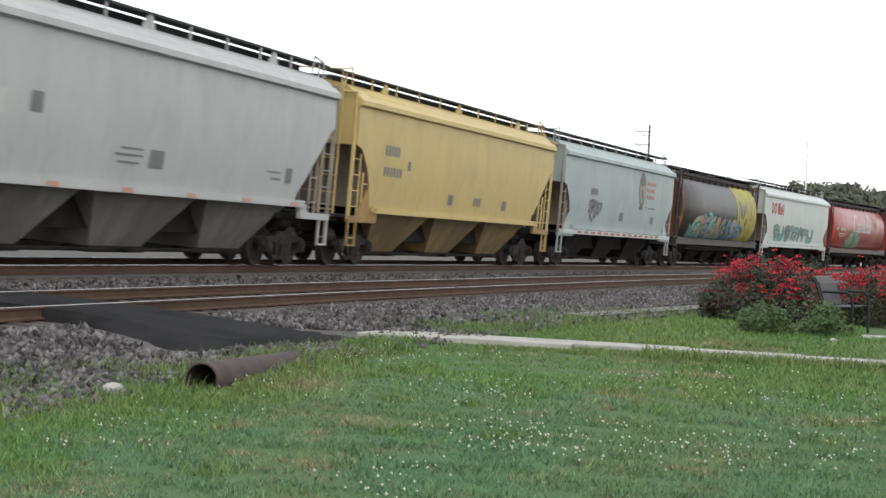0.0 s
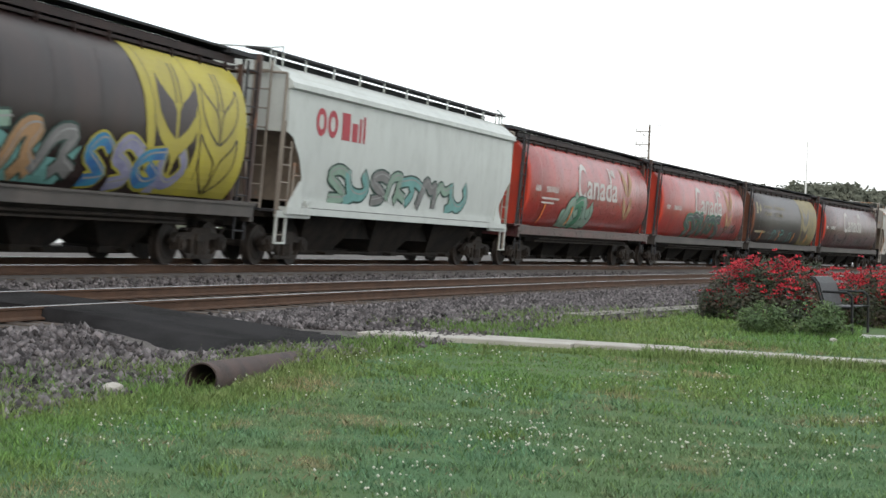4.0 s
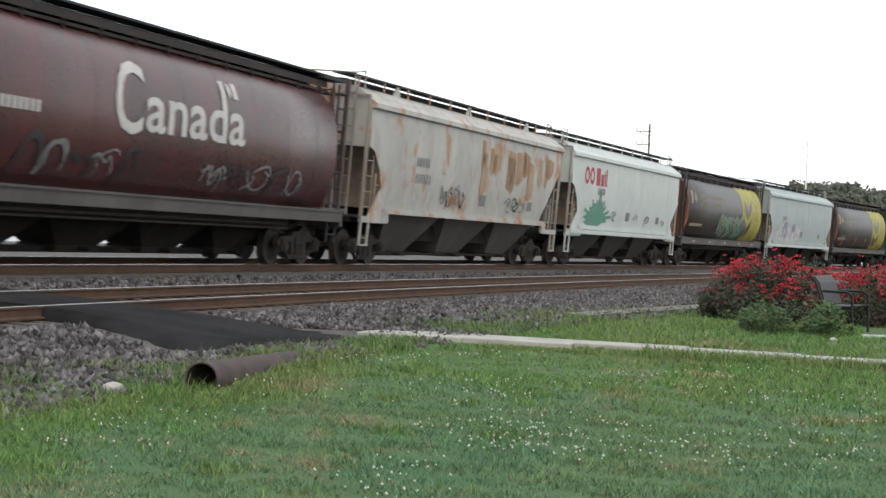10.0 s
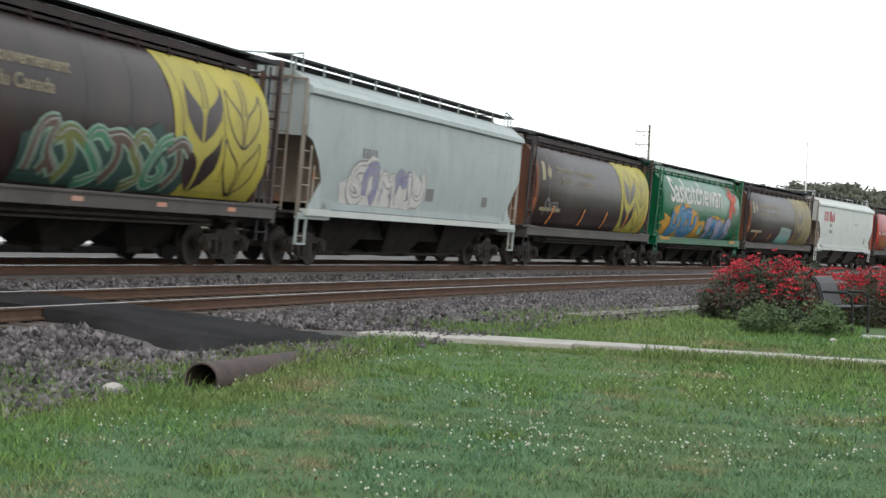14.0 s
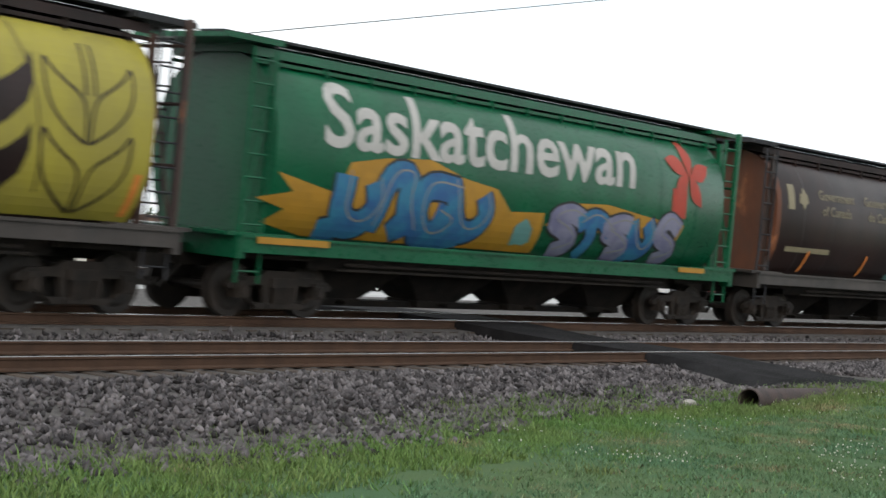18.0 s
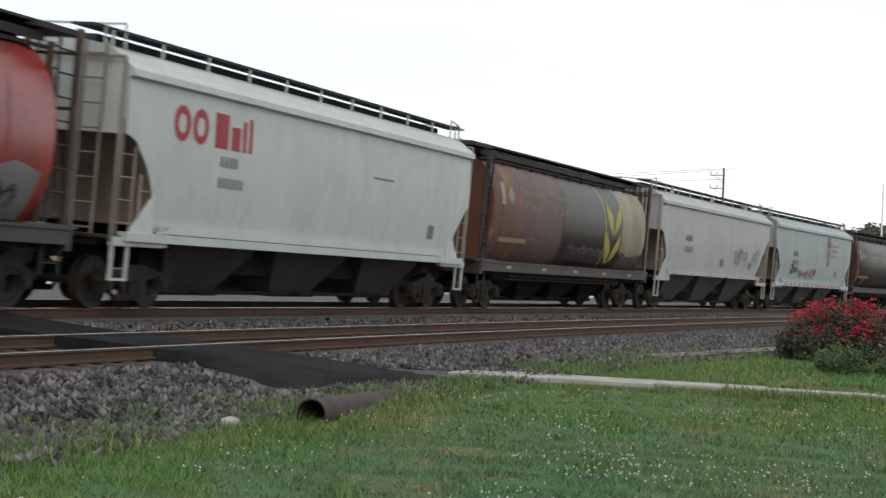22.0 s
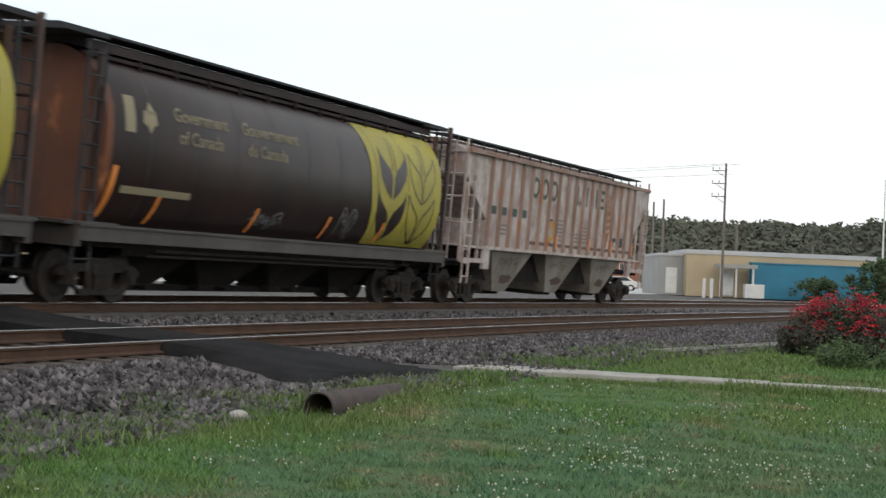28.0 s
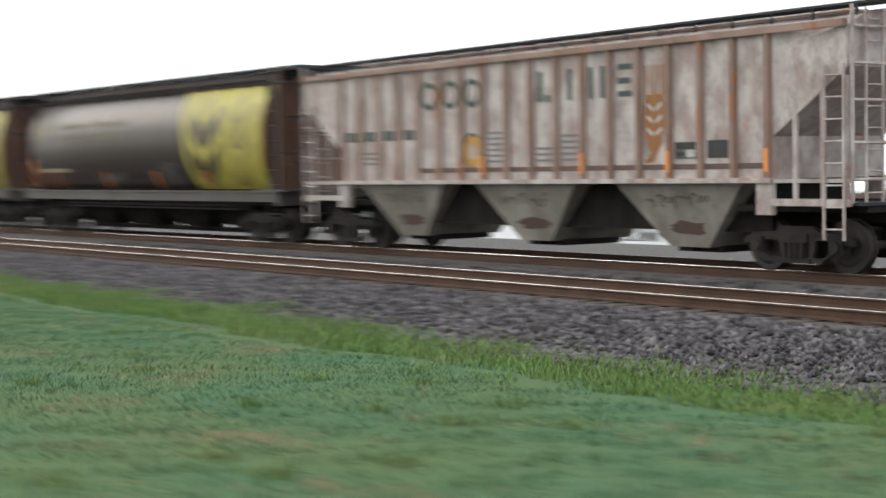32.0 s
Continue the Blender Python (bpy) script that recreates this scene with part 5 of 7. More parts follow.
def torn_panel(car, L):
    """The half-lost end panel: bright leaves on bare dark paint, then faded beige."""
    h = L / 2
    x1, x0 = h - 2.05, h - 6.1
    side_mark(car, "wheat_panel", [[(x0 + 1.9, 1.9), (x0 + 2.3, 2.05), (x0 + 3.0, 1.85), (x1 + 0.62, 2.0), (x1 + 0.66, 2.8), (x1 + 0.66, 4.16), (x0 + 1.6, 4.16), (x0 + 1.85, 3.2)]], cyl_w, P["beige"], "faded beige end panel")
    c = x0 + 0.95
    for k, z in ((-1, 2.75), (1, 2.75), (-1, 1.75), (1, 1.75)):
        out = [(c + k * 0.06, z - 0.22), (c + k * 0.5, z + 0.06), (c + k * 0.78, z + 0.4), (c + k * 0.8, z + 0.95), (c + k * 0.58, z + 0.72), (c + k * 0.28, z + 0.5), (c + k * 0.08, z + 0.2)]
        side_mark(car, "wheat_leaf", [out], cyl_w, P["gold"], lift=0.013)
    side_mark(car, "wheat_line", stroke([(x0 - 0.45, 4.1), (x0 - 0.15, 3.3), (x0 + 0.05, 2.5), (x0 + 0.3, 1.45)], 0.06), cyl_w, P["gold"], lift=0.013)


def sill_red(car, L):
    n = 14
    for i in range(n):
        x = -(L / 2 - 2.6) + (L - 5.2) * i / n
        bm = bmesh.new()
        box(bm, x, x + (L - 5.2) / n * 0.6, -1.64, -1.632, 1.27, 1.35)
        part("reflector", bm, I["tape_red"], car, "red and white conspicuity tape")


def rail_logo(car, L):
    """A wordmark as plain red rings and blocks of its size."""
    x = -L / 2 + 2.2
    for cx in (x + 0.3, x + 0.95):
        side_mark(car, "logo_shape", ring(cx, 3.42, 0.29, 0.33, 0.15), hop_w, I["red"], "plain red ring")
    for a, b, lo, hi in ((1.48, 1.98, 3.09, 3.75), (2.1, 2.44, 3.09, 3.54), (2.54, 2.68, 3.09, 3.68), (2.78, 2.92, 3.09, 3.75)):
        side_mark(car, "logo_shape", [[(x + a, lo), (x + b, lo), (x + b, hi), (x + a, hi)]], hop_w, I["red"], "plain red shape")


def ring(cx, cz, rx, rz, t, n=16):
    out = [(cx + rx * math.cos(i * math.tau / n), cz + rz * math.sin(i * math.tau / n)) for i in range(n + 1)]
    inn = [(cx + (rx - t) * math.cos(i * math.tau / n), cz + (rz - t) * math.sin(i * math.tau / n)) for i in range(n + 1)]
    return [[out[i], out[i + 1], inn[i + 1], inn[i]] for i in range(n)]


def bay_side(z):
    """Half width of the ribbed car's bays at a height."""
    return 1.05 + 0.35 * (z - 0.36) / 1.2


def ribbed_marks(car, L):
    g = ink("mark_green", (0.03, 0.06, 0.05))
    y = ink("panel_orange", (0.5, 0.26, 0.04))
    stripe = ink("stripe_brown", (0.11, 0.062, 0.048))
    w = ink("wheat_brown", (0.28, 0.11, 0.03))
    h = L / 2
    p = (L - 4.8) / 17
    cell = [-(h - 2.4) + p * (k + 0.5) for k in range(17)]
    for k in (4, 5, 6):
        side_mark(car, "logo_shape", ring(cell[k], 3.5, 0.3, 0.32, 0.12), rib_w, g, "dark green plain shape")
    for k, offs in ((9, ((-0.2, -0.04, 3.2, 3.82), (0.04, 0.2, 3.2, 3.34))), (10, ((-0.07, 0.07, 3.2, 3.82),)), (11, ((-0.24, -0.11, 3.2, 3.82), (0.11, 0.24, 3.2, 3.82))), (12, ((-0.2, 0.22, 3.2, 3.31), (-0.2, 0.16, 3.45, 3.56), (-0.2, 0.22, 3.71, 3.82)))):
        bars(car, [(cell[k] + a, cell[k] + b, z0, z1) for a, b, z0, z1 in offs], rib_w, g, "logo_shape")
    side_mark(car, "logo_shape", ring(cell[6] - 0.03, 2.27, 0.34, 0.38, 0.1), rib_w, I["black"], "dark plain ring")
    side_mark(car, "logo_shape", ring(cell[6], 2.25, 0.31, 0.34, 0.15), rib_w, y, "orange plain ring", 0.013)
    for k in range(17):
        if k >= 4:
            bars(car, [(cell[k] - p * 0.4, cell[k] + p * 0.4, 1.80, 1.90)], rib_w, stripe, "stripe")
    for k in (0, 1, 2, 3):
        bars(car, [(cell[k] - 0.2, cell[k] + 0.2, 2.55, 2.78)], rib_w, g)
    for k, n in ((7, 6), (9, 3), (10, 5), (14, 2), (1, 3)):
        bars(car, [(cell[k] - 0.24, cell[k] + 0.24, 2.0 + 0.12 * j, 2.05 + 0.12 * j) for j in range(n)], rib_w, I["grey"])
    x = cell[13]
    for k in range(4):
        bars(car, [(x - 0.26 + 0.15 * k, x - 0.2 + 0.15 * k, 2.95, 3.75)], rib_w, w, "wheat_ear")
    side_mark(car, "wheat_ear", [[(x - 0.02, 1.95), (x + 0.06, 2.1), (x + 0.2, 2.3), (x + 0.28, 2.6), (x + 0.28, 3.05), (x + 0.18, 3.2), (x - 0.2, 3.2), (x - 0.28, 3.05), (x - 0.28, 2.6), (x - 0.2, 2.3), (x - 0.08, 2.12), (x - 0.25, 1.98), (x - 0.25, 1.92)]], rib_w, w, lift=0.01)
    for k in range(3):
        for sgn in (-1, 1):
            z = 2.42 + 0.23 * k
            side_mark(car, "wheat_gap", [[(x + sgn * 0.04, z), (x + sgn * 0.2, z + 0.12), (x + sgn * 0.2, z + 0.19), (x + sgn * 0.04, z + 0.08)]], rib_w, I["white"], lift=0.014)
    bars(car, [(cell[14] - 0.27, cell[14] + 0.27, 2.0, 2.3), (cell[15] - 0.25, cell[15] + 0.25, 2.0, 2.32)], rib_w, I["black"])
    bars(car, [(cell[14] + 0.02, cell[14] + 0.24, 2.02, 2.16)], rib_w, I["white"], lift=0.012)
    # scrawls on the discharge bays
    rng = random.Random(9)
    bay_w = 2 * (h - 2.5) / 3
    for b in range(3):
        c = -(h - 2.5) + (b + 0.5) * bay_w
        for j in range(7):
            x0, z0 = c - 0.85 + 0.23 * j + rng.uniform(-0.05, 0.05), 1.08 + rng.uniform(-0.03, 0.06)
            pts = [(x0 + p * 0.24, z0 + q * 0.26) for p, q in rng.choice(STROKES)]
            side_mark(car, "scrawl", stroke(pts, 0.014), bay_side, I["soot"], lift=0.012)
        side_mark(car, "rust_stain", [blob(rng, c + 0.1, 0.72, 0.5, 0.13, 16, 0.25)], bay_side, I["soot"], lift=0.01)
    for k in (6, 10, 13, 16):
        bm = bmesh.new()
        x = -(h - 2.4) + p * (k + 1)
        box(bm, x - 0.05, x + 0.05, -1.552, -1.54, 1.75, 2.15)
        part("reflector", bm, M["reflector"], car, "orange reflective strip")


build_train()
build_ties()


def travelled(t):
    return 14.247 * t + (0.03 * (t - 13) ** 2 if t > 13 else 0)


def motions():
    for i, car in TRAIN:
        mid = (ENDS[i] + ENDS[i - 1]) / 2
        rows = []
        for k in range(33):
            p, a = on_line(mid - travelled(k), 0, RAIL_Z)
            rows.append((k, Matrix.Translation(p) @ Matrix.Rotation(a, 4, "Z") @ Matrix.Rotation(CANT, 4, "X")))
        walk(car, rows)




# ---- crossing, walks, pipe ----
def build_crossing():
    """A footpath ramp with a sloping side; each row: u, left and right edge along the line, height, and the foot of the side (s, u, z)."""
    table = ((3.2, 18.2, 20.7, 0.98, None), (0.75, 18.1, 20.4, RAIL_Z + 0.75 * CANT - 0.012, None), (-0.75, 18.05, 20.3, RAIL_Z - 0.75 * CANT - 0.012, None),
             (-2.3, 18.0, 20.2, 0.72, None), (NEAR_U + 0.75, 17.95, 20.05, NEAR_Z + 0.75 * CANT - 0.012, None), (NEAR_U - 0.75, 18.05, 20.15, NEAR_Z - 0.75 * CANT - 0.012, None),
             (-5.7, 18.3, 20.3, 0.52, (18.0, -5.5, 0.27)), (-6.3, 18.5, 20.5, 0.46, (17.5, -6.2, 0.19)), (-6.9, 18.67, 20.8, 0.37, (17.2, -7.05, 0.09)),
             (-7.5, 18.84, 21.15, 0.28, (17.6, -7.6, 0.07)), (-8.0, 19.6, 21.4, 0.25, (18.9, -8.0, 0.12)), (-8.5, 20.5, 21.8, 0.225, (20.2, -8.5, 0.17)))
    rng = random.Random(44)
    bm = bmesh.new()
    top = []
    for u, s0, s1, z, foot in table:
        f = on_line(*foot)[0] if foot else on_line(s0 - 0.03, u, z - 0.2)[0]
        row = [Vector((f.x, f.y, f.z - 0.2)), f]
        if foot:
            c = on_line(s0, u, z)[0]
            for k in (0.4, 0.75):
                p = f.lerp(c, k)
                row.append(p + Vector((rng.uniform(-0.05, 0.05), rng.uniform(-0.05, 0.05), 0.04 + rng.uniform(-0.015, 0.015))))
        else:
            row += [f.lerp(on_line(s0, u, z)[0], k) for k in (0.4, 0.75)]
        for k in range(8):
            row.append(on_line(s0 + (s1 - s0) * k / 7, u, z - (0.03 if k in (0, 7) and foot else 0.0) + (rng.uniform(-0.008, 0.008) if foot else 0))[0])
        e = row[-1]
        row.append(Vector((e.x + 0.12, e.y, e.z - 0.35)))
        top.append([bm.verts.new(p) for p in row])
    for a, b in zip(top, top[1:]):
        for i in range(len(a) - 1):
            bm.faces.new((a[i], a[i + 1], b[i + 1], b[i]))
    bm.faces.new(top[0])
    bm.faces.new(top[-1][::-1])
    bmesh.ops.recalc_face_normals(bm, faces=bm.faces[:])
    tagged(finish("crossing_path", bm, M["asphalt"], smooth=True), "dark asphalt footpath ramp over both tracks", "path", kind="structure")


RAMP_FOOT = [(-8.6, 20.4), (-8.0, 18.9), (-7.6, 17.6), (-7.05, 17.2), (-6.2, 17.5), (-5.3, 18.05), (0, 18.0)]
RAMP_EDGE = [(-8.6, 22.0), (-8.3, 21.6), (-7.2, 21.05), (-6.5, 20.6), (-5.4, 20.3), (0, 20.3)]


def on_ramp(s, u, room=0.0):
    return u > -8.55 - room and lerp_table(u, RAMP_FOOT) - room < s < lerp_table(u, RAMP_EDGE) + room


def build_walks():
    n = 9
    walk_path = tagged(new("concrete_walk"), "pale concrete sidewalk running away from the crossing", "sidewalk", kind="structure")
    for i in range(n):
        half = (0.55, 0.5, 0.36)[i] if i < 3 else 0.24
        bm = bevel_box(-half, half, -0.745, 0.745, -0.12, 0.05 if i < 3 else 0.045 - 0.008 * (i - 2), 0.012)
        y = 6.45 - 1.5 * i
        ob = part("walk_panel", bm, M["concrete"], walk_path)
        x = 21.3 - 0.05 * i + (0.0 if i < 1 else 0.05 if i < 2 else 0.19 if i < 3 else 0.3)
        ob.matrix_basis = pose(x, y, ground_z(x, y) + 0.0, 0, 0, 1.5)
    bm = bmesh.new()
    rows = []
    for k in range(12):
        t = k / 11
        x, y = 26.2 + 12 * t, 4.95 - 2.3 * t
        rows.append(((x, y, ground_z(x, y) + 0.05), (x + 0.18, y + 0.55, ground_z(x, y + 0.5) + 0.06)))
    va = [[bm.verts.new(p) for p in r] for r in rows]
    for a, b in zip(va, va[1:]):
        bm.faces.new((a[0], b[0], b[1], a[1]))
    bmesh.ops.solidify(bm, geom=bm.faces[:], thickness=0.1)
    tagged(finish("concrete_edging", bm, M["concrete"]), "narrow pale concrete edging along the gravel", "edging", kind="structure")
    bm = bevel_box(25.2, 28.4, -3.2, 0.55, 0.33, 0.40, 0.015)
    tagged(finish("bench_pad", bm, M["road"]), "concrete pad under the bench", "paving", kind="structure")


def build_pipe():
    bm = bmesh.new()
    n, r0, r1 = 28, 0.165, 0.15
    a, b = Vector((13.98, 6.40, 0.17)), Vector((17.55, 6.84, 0.06))
    d = (b - a).normalized()
    e1 = d.orthogonal().normalized()
    e2 = d.cross(e1)
    rings = []
    for c, r in ((a, r0), (b, r0), (b, r1), (a, r1)):
        rings.append([bm.verts.new(c + (e1 * math.cos(i * math.tau / n) + e2 * math.sin(i * math.tau / n)) * r) for i in range(n)])
    for p, q in zip(rings, rings[1:] + rings[:1]):
        for i in range(n):
            j = (i + 1) % n
            bm.faces.new((p[i], p[j], q[j], q[i]))
    bmesh.ops.recalc_face_normals(bm, faces=bm.faces[:])
    tagged(finish("culvert_pipe", bm, M["pipe"], smooth=True), "rusty steel culvert pipe lying open in the grass", "pipe")


def build_rock(name, x, y, size, label, seed, material):
    rng = random.Random(seed)
    bm = bmesh.new()
    bmesh.ops.create_icosphere(bm, subdivisions=2, radius=size)
    for v in bm.verts:
        k = 1 + 0.25 * noise.noise(v.co * (2.2 / size) + Vector((seed, 0, 0))) + rng.uniform(-0.05, 0.05)
        v.co = Vector((v.co.x * k * 1.2, v.co.y * k, max(v.co.z * k * 0.75, -size * 0.3)))
    ob = tagged(finish(name, bm, material), label, "rock")
    ob.location = (x, y, ground_z(x, y) + size * 0.22)


build_crossing()
build_walks()
build_pipe()
build_rock("white_rock", 13.45, 7.05, 0.10, "single pale rock in tall grass beside the pipe", 3, M["concrete"])
build_rock("flat_rock", 24.1, 0.9, 0.06, "small pale stone at the edge of the walk", 8, M["concrete"])


# ---- far-side road and yard ----
def build_road():
    bm = bmesh.new()
    prof = [(22.0, 0.80), (22.5, 0.88), (44.5, 0.98), (112.0, 1.0), (112.5, 0.94), (112.5, 0.5), (22.0, 0.5)]
    sweep(bm, prof, [s for s in STATIONS if s > -260])
    tagged(finish("road", bm, M["road"]), "pale paved road along the far side of the tracks", "road", kind="structure")


build_road()


# ---- planting ----
def leaf_cloud(rng, centres, per, size, spread):
    """Small folded leaves scattered about centres (x, y, z, radius)."""
    verts, faces = [], []
    for cx, cy, cz, r in centres:
        for _ in range(per):
            d = Vector((rng.gauss(0, 1), rng.gauss(0, 1), rng.gauss(0, 0.9))).normalized() * (r * (rng.random() ** 0.4))
            c = Vector((cx, cy, cz)) + d * spread
            a = Vector((rng.gauss(0, 1), rng.gauss(0, 1), rng.gauss(0, 0.6))).normalized()
            b = a.orthogonal().normalized()
            k = size * rng.uniform(0.6, 1.3)
            i = len(verts)
            verts += [c - a * k, c + b * k * 0.45, c + a * k, c - b * k * 0.45]
            faces.append((i, i + 1, i + 2, i + 3))
    return verts, faces


M["leaf"] = surface("bush_leaf", (0.022, 0.040, 0.018), (0.048, 0.034, 0.022), 0.6, 0, 2.6, 20.0, 0.0, islands=0.6, gloss=0.3)
M["shrub_leaf"] = surface("shrub_leaf", (0.046, 0.082, 0.028), (0.07, 0.108, 0.036), 0.6, 0, 2.0, 20.0, 0.0, islands=0.6, gloss=0.3)
M["rose"] = surface("red_bloom", (0.38, 0.022, 0.03), (0.25, 0.014, 0.026), 0.6, 0, 3.0, 20.0, 0.0, islands=0.5, gloss=0.2)
M["bark"] = surface("bark", (0.08, 0.06, 0.045), (0.12, 0.09, 0.07), 0.9, 0, 6.0, 40.0, 0.6)
M["far_leaf"] = surface("woodland_leaf", (0.045, 0.07, 0.035), (0.065, 0.09, 0.04), 0.8, 0, 0.08, 2.0, 0.0, islands=0.5, gloss=0.15)


def rose_bush(x, y, wide, deep, high, seed, label):
    rng = random.Random(seed)
    bush = tagged(new("rose_bush"), label, "bush", "rose bushes by the bench")
    bush.location = (x, y, ground_z(x, y) - 0.02)
    cs = []
    for _ in range(46):
        a, k = rng.uniform(0, math.tau), math.sqrt(rng.random())
        px, py = math.cos(a) * k * deep, math.sin(a) * k * wide
        top = 1.06 * high * (1 - 0.5 * k ** 2.4) * rng.uniform(0.8, 1.06)
        cs.append((px, py, rng.uniform(0.2, max(0.25, top - 0.15)), rng.uniform(0.2, 0.34)))
        cs.append((px, py, top - 0.16, rng.uniform(0.14, 0.26)))
        cs.append((math.cos(a) * deep * 0.95, math.sin(a) * wide * 0.95, rng.uniform(0.1, high * 0.42), rng.uniform(0.16, 0.28)))
    v, f = leaf_cloud(rng, cs, 80, 0.042, 1.0)
    ob = from_arrays("foliage", v, f, M["leaf"])
    ob.parent = bush
    bm = bmesh.new()
    for _ in range(16):
        a, k = rng.uniform(0, math.tau), rng.uniform(0.3, 0.9)
        rod(bm, (rng.uniform(-0.15, 0.15), rng.uniform(-0.3, 0.3), 0), (math.cos(a) * deep * k, math.sin(a) * wide * k, high * rng.uniform(0.6, 0.95)), 0.012, 5, 0.005)
    part("woody_base", bm, M["bark"], bush)
    v, f = [], []
    spots = []
    for _ in range(64):
        a, k = rng.uniform(0, math.tau), rng.random() ** 0.55
        top = 1.06 * high * (1 - 0.5 * k ** 2.4)
        z = top - abs(rng.gauss(0, 0.1)) if rng.random() < 0.62 else rng.uniform(0.35, top)
        spots.append((1.06 * math.cos(a) * k * deep, 1.06 * math.sin(a) * k * wide, z, rng.uniform(0.06, 0.15)))
    for i in range(720):
        sx, sy, sz, sr = spots[i % 64] if i < 620 else (rng.uniform(-0.8, 0.8) * deep, rng.uniform(-0.8, 0.8) * wide, high * rng.uniform(0.5, 0.95), 0.1)
        px, py, z = sx + rng.gauss(0, sr), sy + rng.gauss(0, sr), max(0.25, sz + rng.gauss(0, sr * 0.7))
        r = rng.uniform(0.026, 0.046)
        i = len(v)
        for j in range(5):
            b = j * math.tau / 5
            w = Vector((math.cos(b), math.sin(b), rng.uniform(-0.2, 0.9)))
            o = w.orthogonal().normalized() * r * 0.5
            c = Vector((px, py, z))
            i = len(v)
            v += [c - o * 0.4, c + w * r - o, c + w * r * 1.3, c + w * r + o]
            f.append((i, i + 1, i + 2, i + 3))
    ob = from_arrays("blossom", v, f, M["rose"])
    ob.parent = bush
    tagged(ob, "clusters of red blooms", kind="stuff")


def round_shrub(x, y, r, high, seed):
    rng = random.Random(seed)
    s = tagged(new("low_shrub"), "low clipped green shrub in front of the roses", "shrub", "low shrubs by the bench")
    s.location = (x, y, ground_z(x, y) - 0.02)
    cs = []
    for _ in range(38):
        a, k = rng.uniform(0, math.tau), math.sqrt(rng.random())
        px, py = math.cos(a) * k * r, math.sin(a) * k * r
        cs.append((px, py, high * (1 - 0.5 * k * k) * rng.uniform(0.35, 0.85), rng.uniform(0.1, 0.17)))
    v, f = leaf_cloud(rng, cs, 95, 0.028, 1.0)
    ob = from_arrays("foliage", v, f, M["shrub_leaf"])
    ob.parent = s
    bm = bmesh.new()
    for _ in range(7):
        a = rng.uniform(0, math.tau)
        rod(bm, (0, 0, 0), (math.cos(a) * r * 0.7, math.sin(a) * r * 0.7, high * 0.7), 0.012, 5, 0.005)
    part("woody_base", bm, M["bark"], s)


rose_bush(28.7, 2.12, 1.24, 1.0, 1.09, 21, "large rose bush covered in red blooms")
rose_bush(29.4, 0.2, 1.15, 0.95, 1.0, 22, "rose bush with red blooms behind the bench")
rose_bush(30.2, -2.2, 1.1, 0.9, 1.0, 23, "rose bush with fewer red blooms by the bench")
round_shrub(25.0, 2.02, 0.36, 0.55, 31)
round_shrub(25.2, 1.12, 0.36, 0.55, 32)
round_shrub(24.9, -3.9, 0.5, 0.42, 33)


def build_bench():
    black = surface("bench_black_steel", (0.012, 0.0125, 0.014), (0.02, 0.021, 0.023), 0.45, 0.6, 4, 40, 0.1)
    mesh = surface("bench_mesh_steel", (0.016, 0.017, 0.02), (0.026, 0.027, 0.031), 0.6, 0.2, 4, 40, 0.1)
    b = tagged(new("park_bench"), "black steel park bench with curved arms on a pad", "bench")
    b.matrix_world = pose(26.0, 0.82, 0.40, 0, 0, -10)
    # seat faces -y, back towards +y; length along x
    bm = bmesh.new()
    prof = [(-0.28, 0.44), (-0.22, 0.43), (0.12, 0.41), (0.18, 0.42), (0.18, 0.44), (0.12, 0.43), (-0.22, 0.45), (-0.28, 0.46)]
    slab(bm, prof, -0.6, 0.6, "x")
    part("seat", bm, mesh, b)
    bm = bmesh.new()
    prof = [(0.19, 0.44), (0.30, 0.78), (0.36, 0.86), (0.42, 0.87), (0.42, 0.89), (0.35, 0.88), (0.28, 0.79), (0.17, 0.45)]
    slab(bm, prof, -0.6, 0.6, "x")
    part("backrest", bm, mesh, b)
    for x in (-0.62, 0.62):
        bm = bmesh.new()
        rod(bm, (x, -0.26, 0), (x, -0.24, 0.60), 0.022, 8)
        rod(bm, (x, -0.24, 0.60), (x, -0.16, 0.66), 0.022, 8)
        rod(bm, (x, -0.16, 0.66), (x, 0.22, 0.66), 0.022, 8)
        part("armrest", bm, black, b)
        bm = bmesh.new()
        rod(bm, (x, 0.34, 0), (x, 0.2, 0.42), 0.022, 8)
        rod(bm, (x, 0.2, 0.42), (x, 0.33, 0.80), 0.022, 8)
        rod(bm, (x, 0.33, 0.80), (x, 0.42, 0.88), 0.022, 8)
        rod(bm, (x, -0.26, 0.43), (x, 0.2, 0.42), 0.02, 8)
        part("side_frame", bm, black, b)


build_bench()


def build_marker_post():
    wood = surface("weathered_post", (0.11, 0.045, 0.024), (0.08, 0.034, 0.02), 0.85, 0, 5, 40, 0.5, (6, 6, 1))
    p = tagged(new("stub_post"), "short brown wooden post with a pale utility box", "post")
    p.location = (-1.5, -2.05, 0.0)
    bm = bevel_box(-0.08, 0.08, -0.08, 0.08, -0.1, 0.26, 0.01)
    part("timber", bm, wood, p)
    bm = bevel_box(0.085, 0.21, -0.16, 0.0, -0.1, 0.17, 0.012)
    part("utility_box", bm, surface("pale_plastic", (0.45, 0.45, 0.44), (0.38, 0.38, 0.37), 0.5), p, "pale grey plastic box")


build_marker_post()


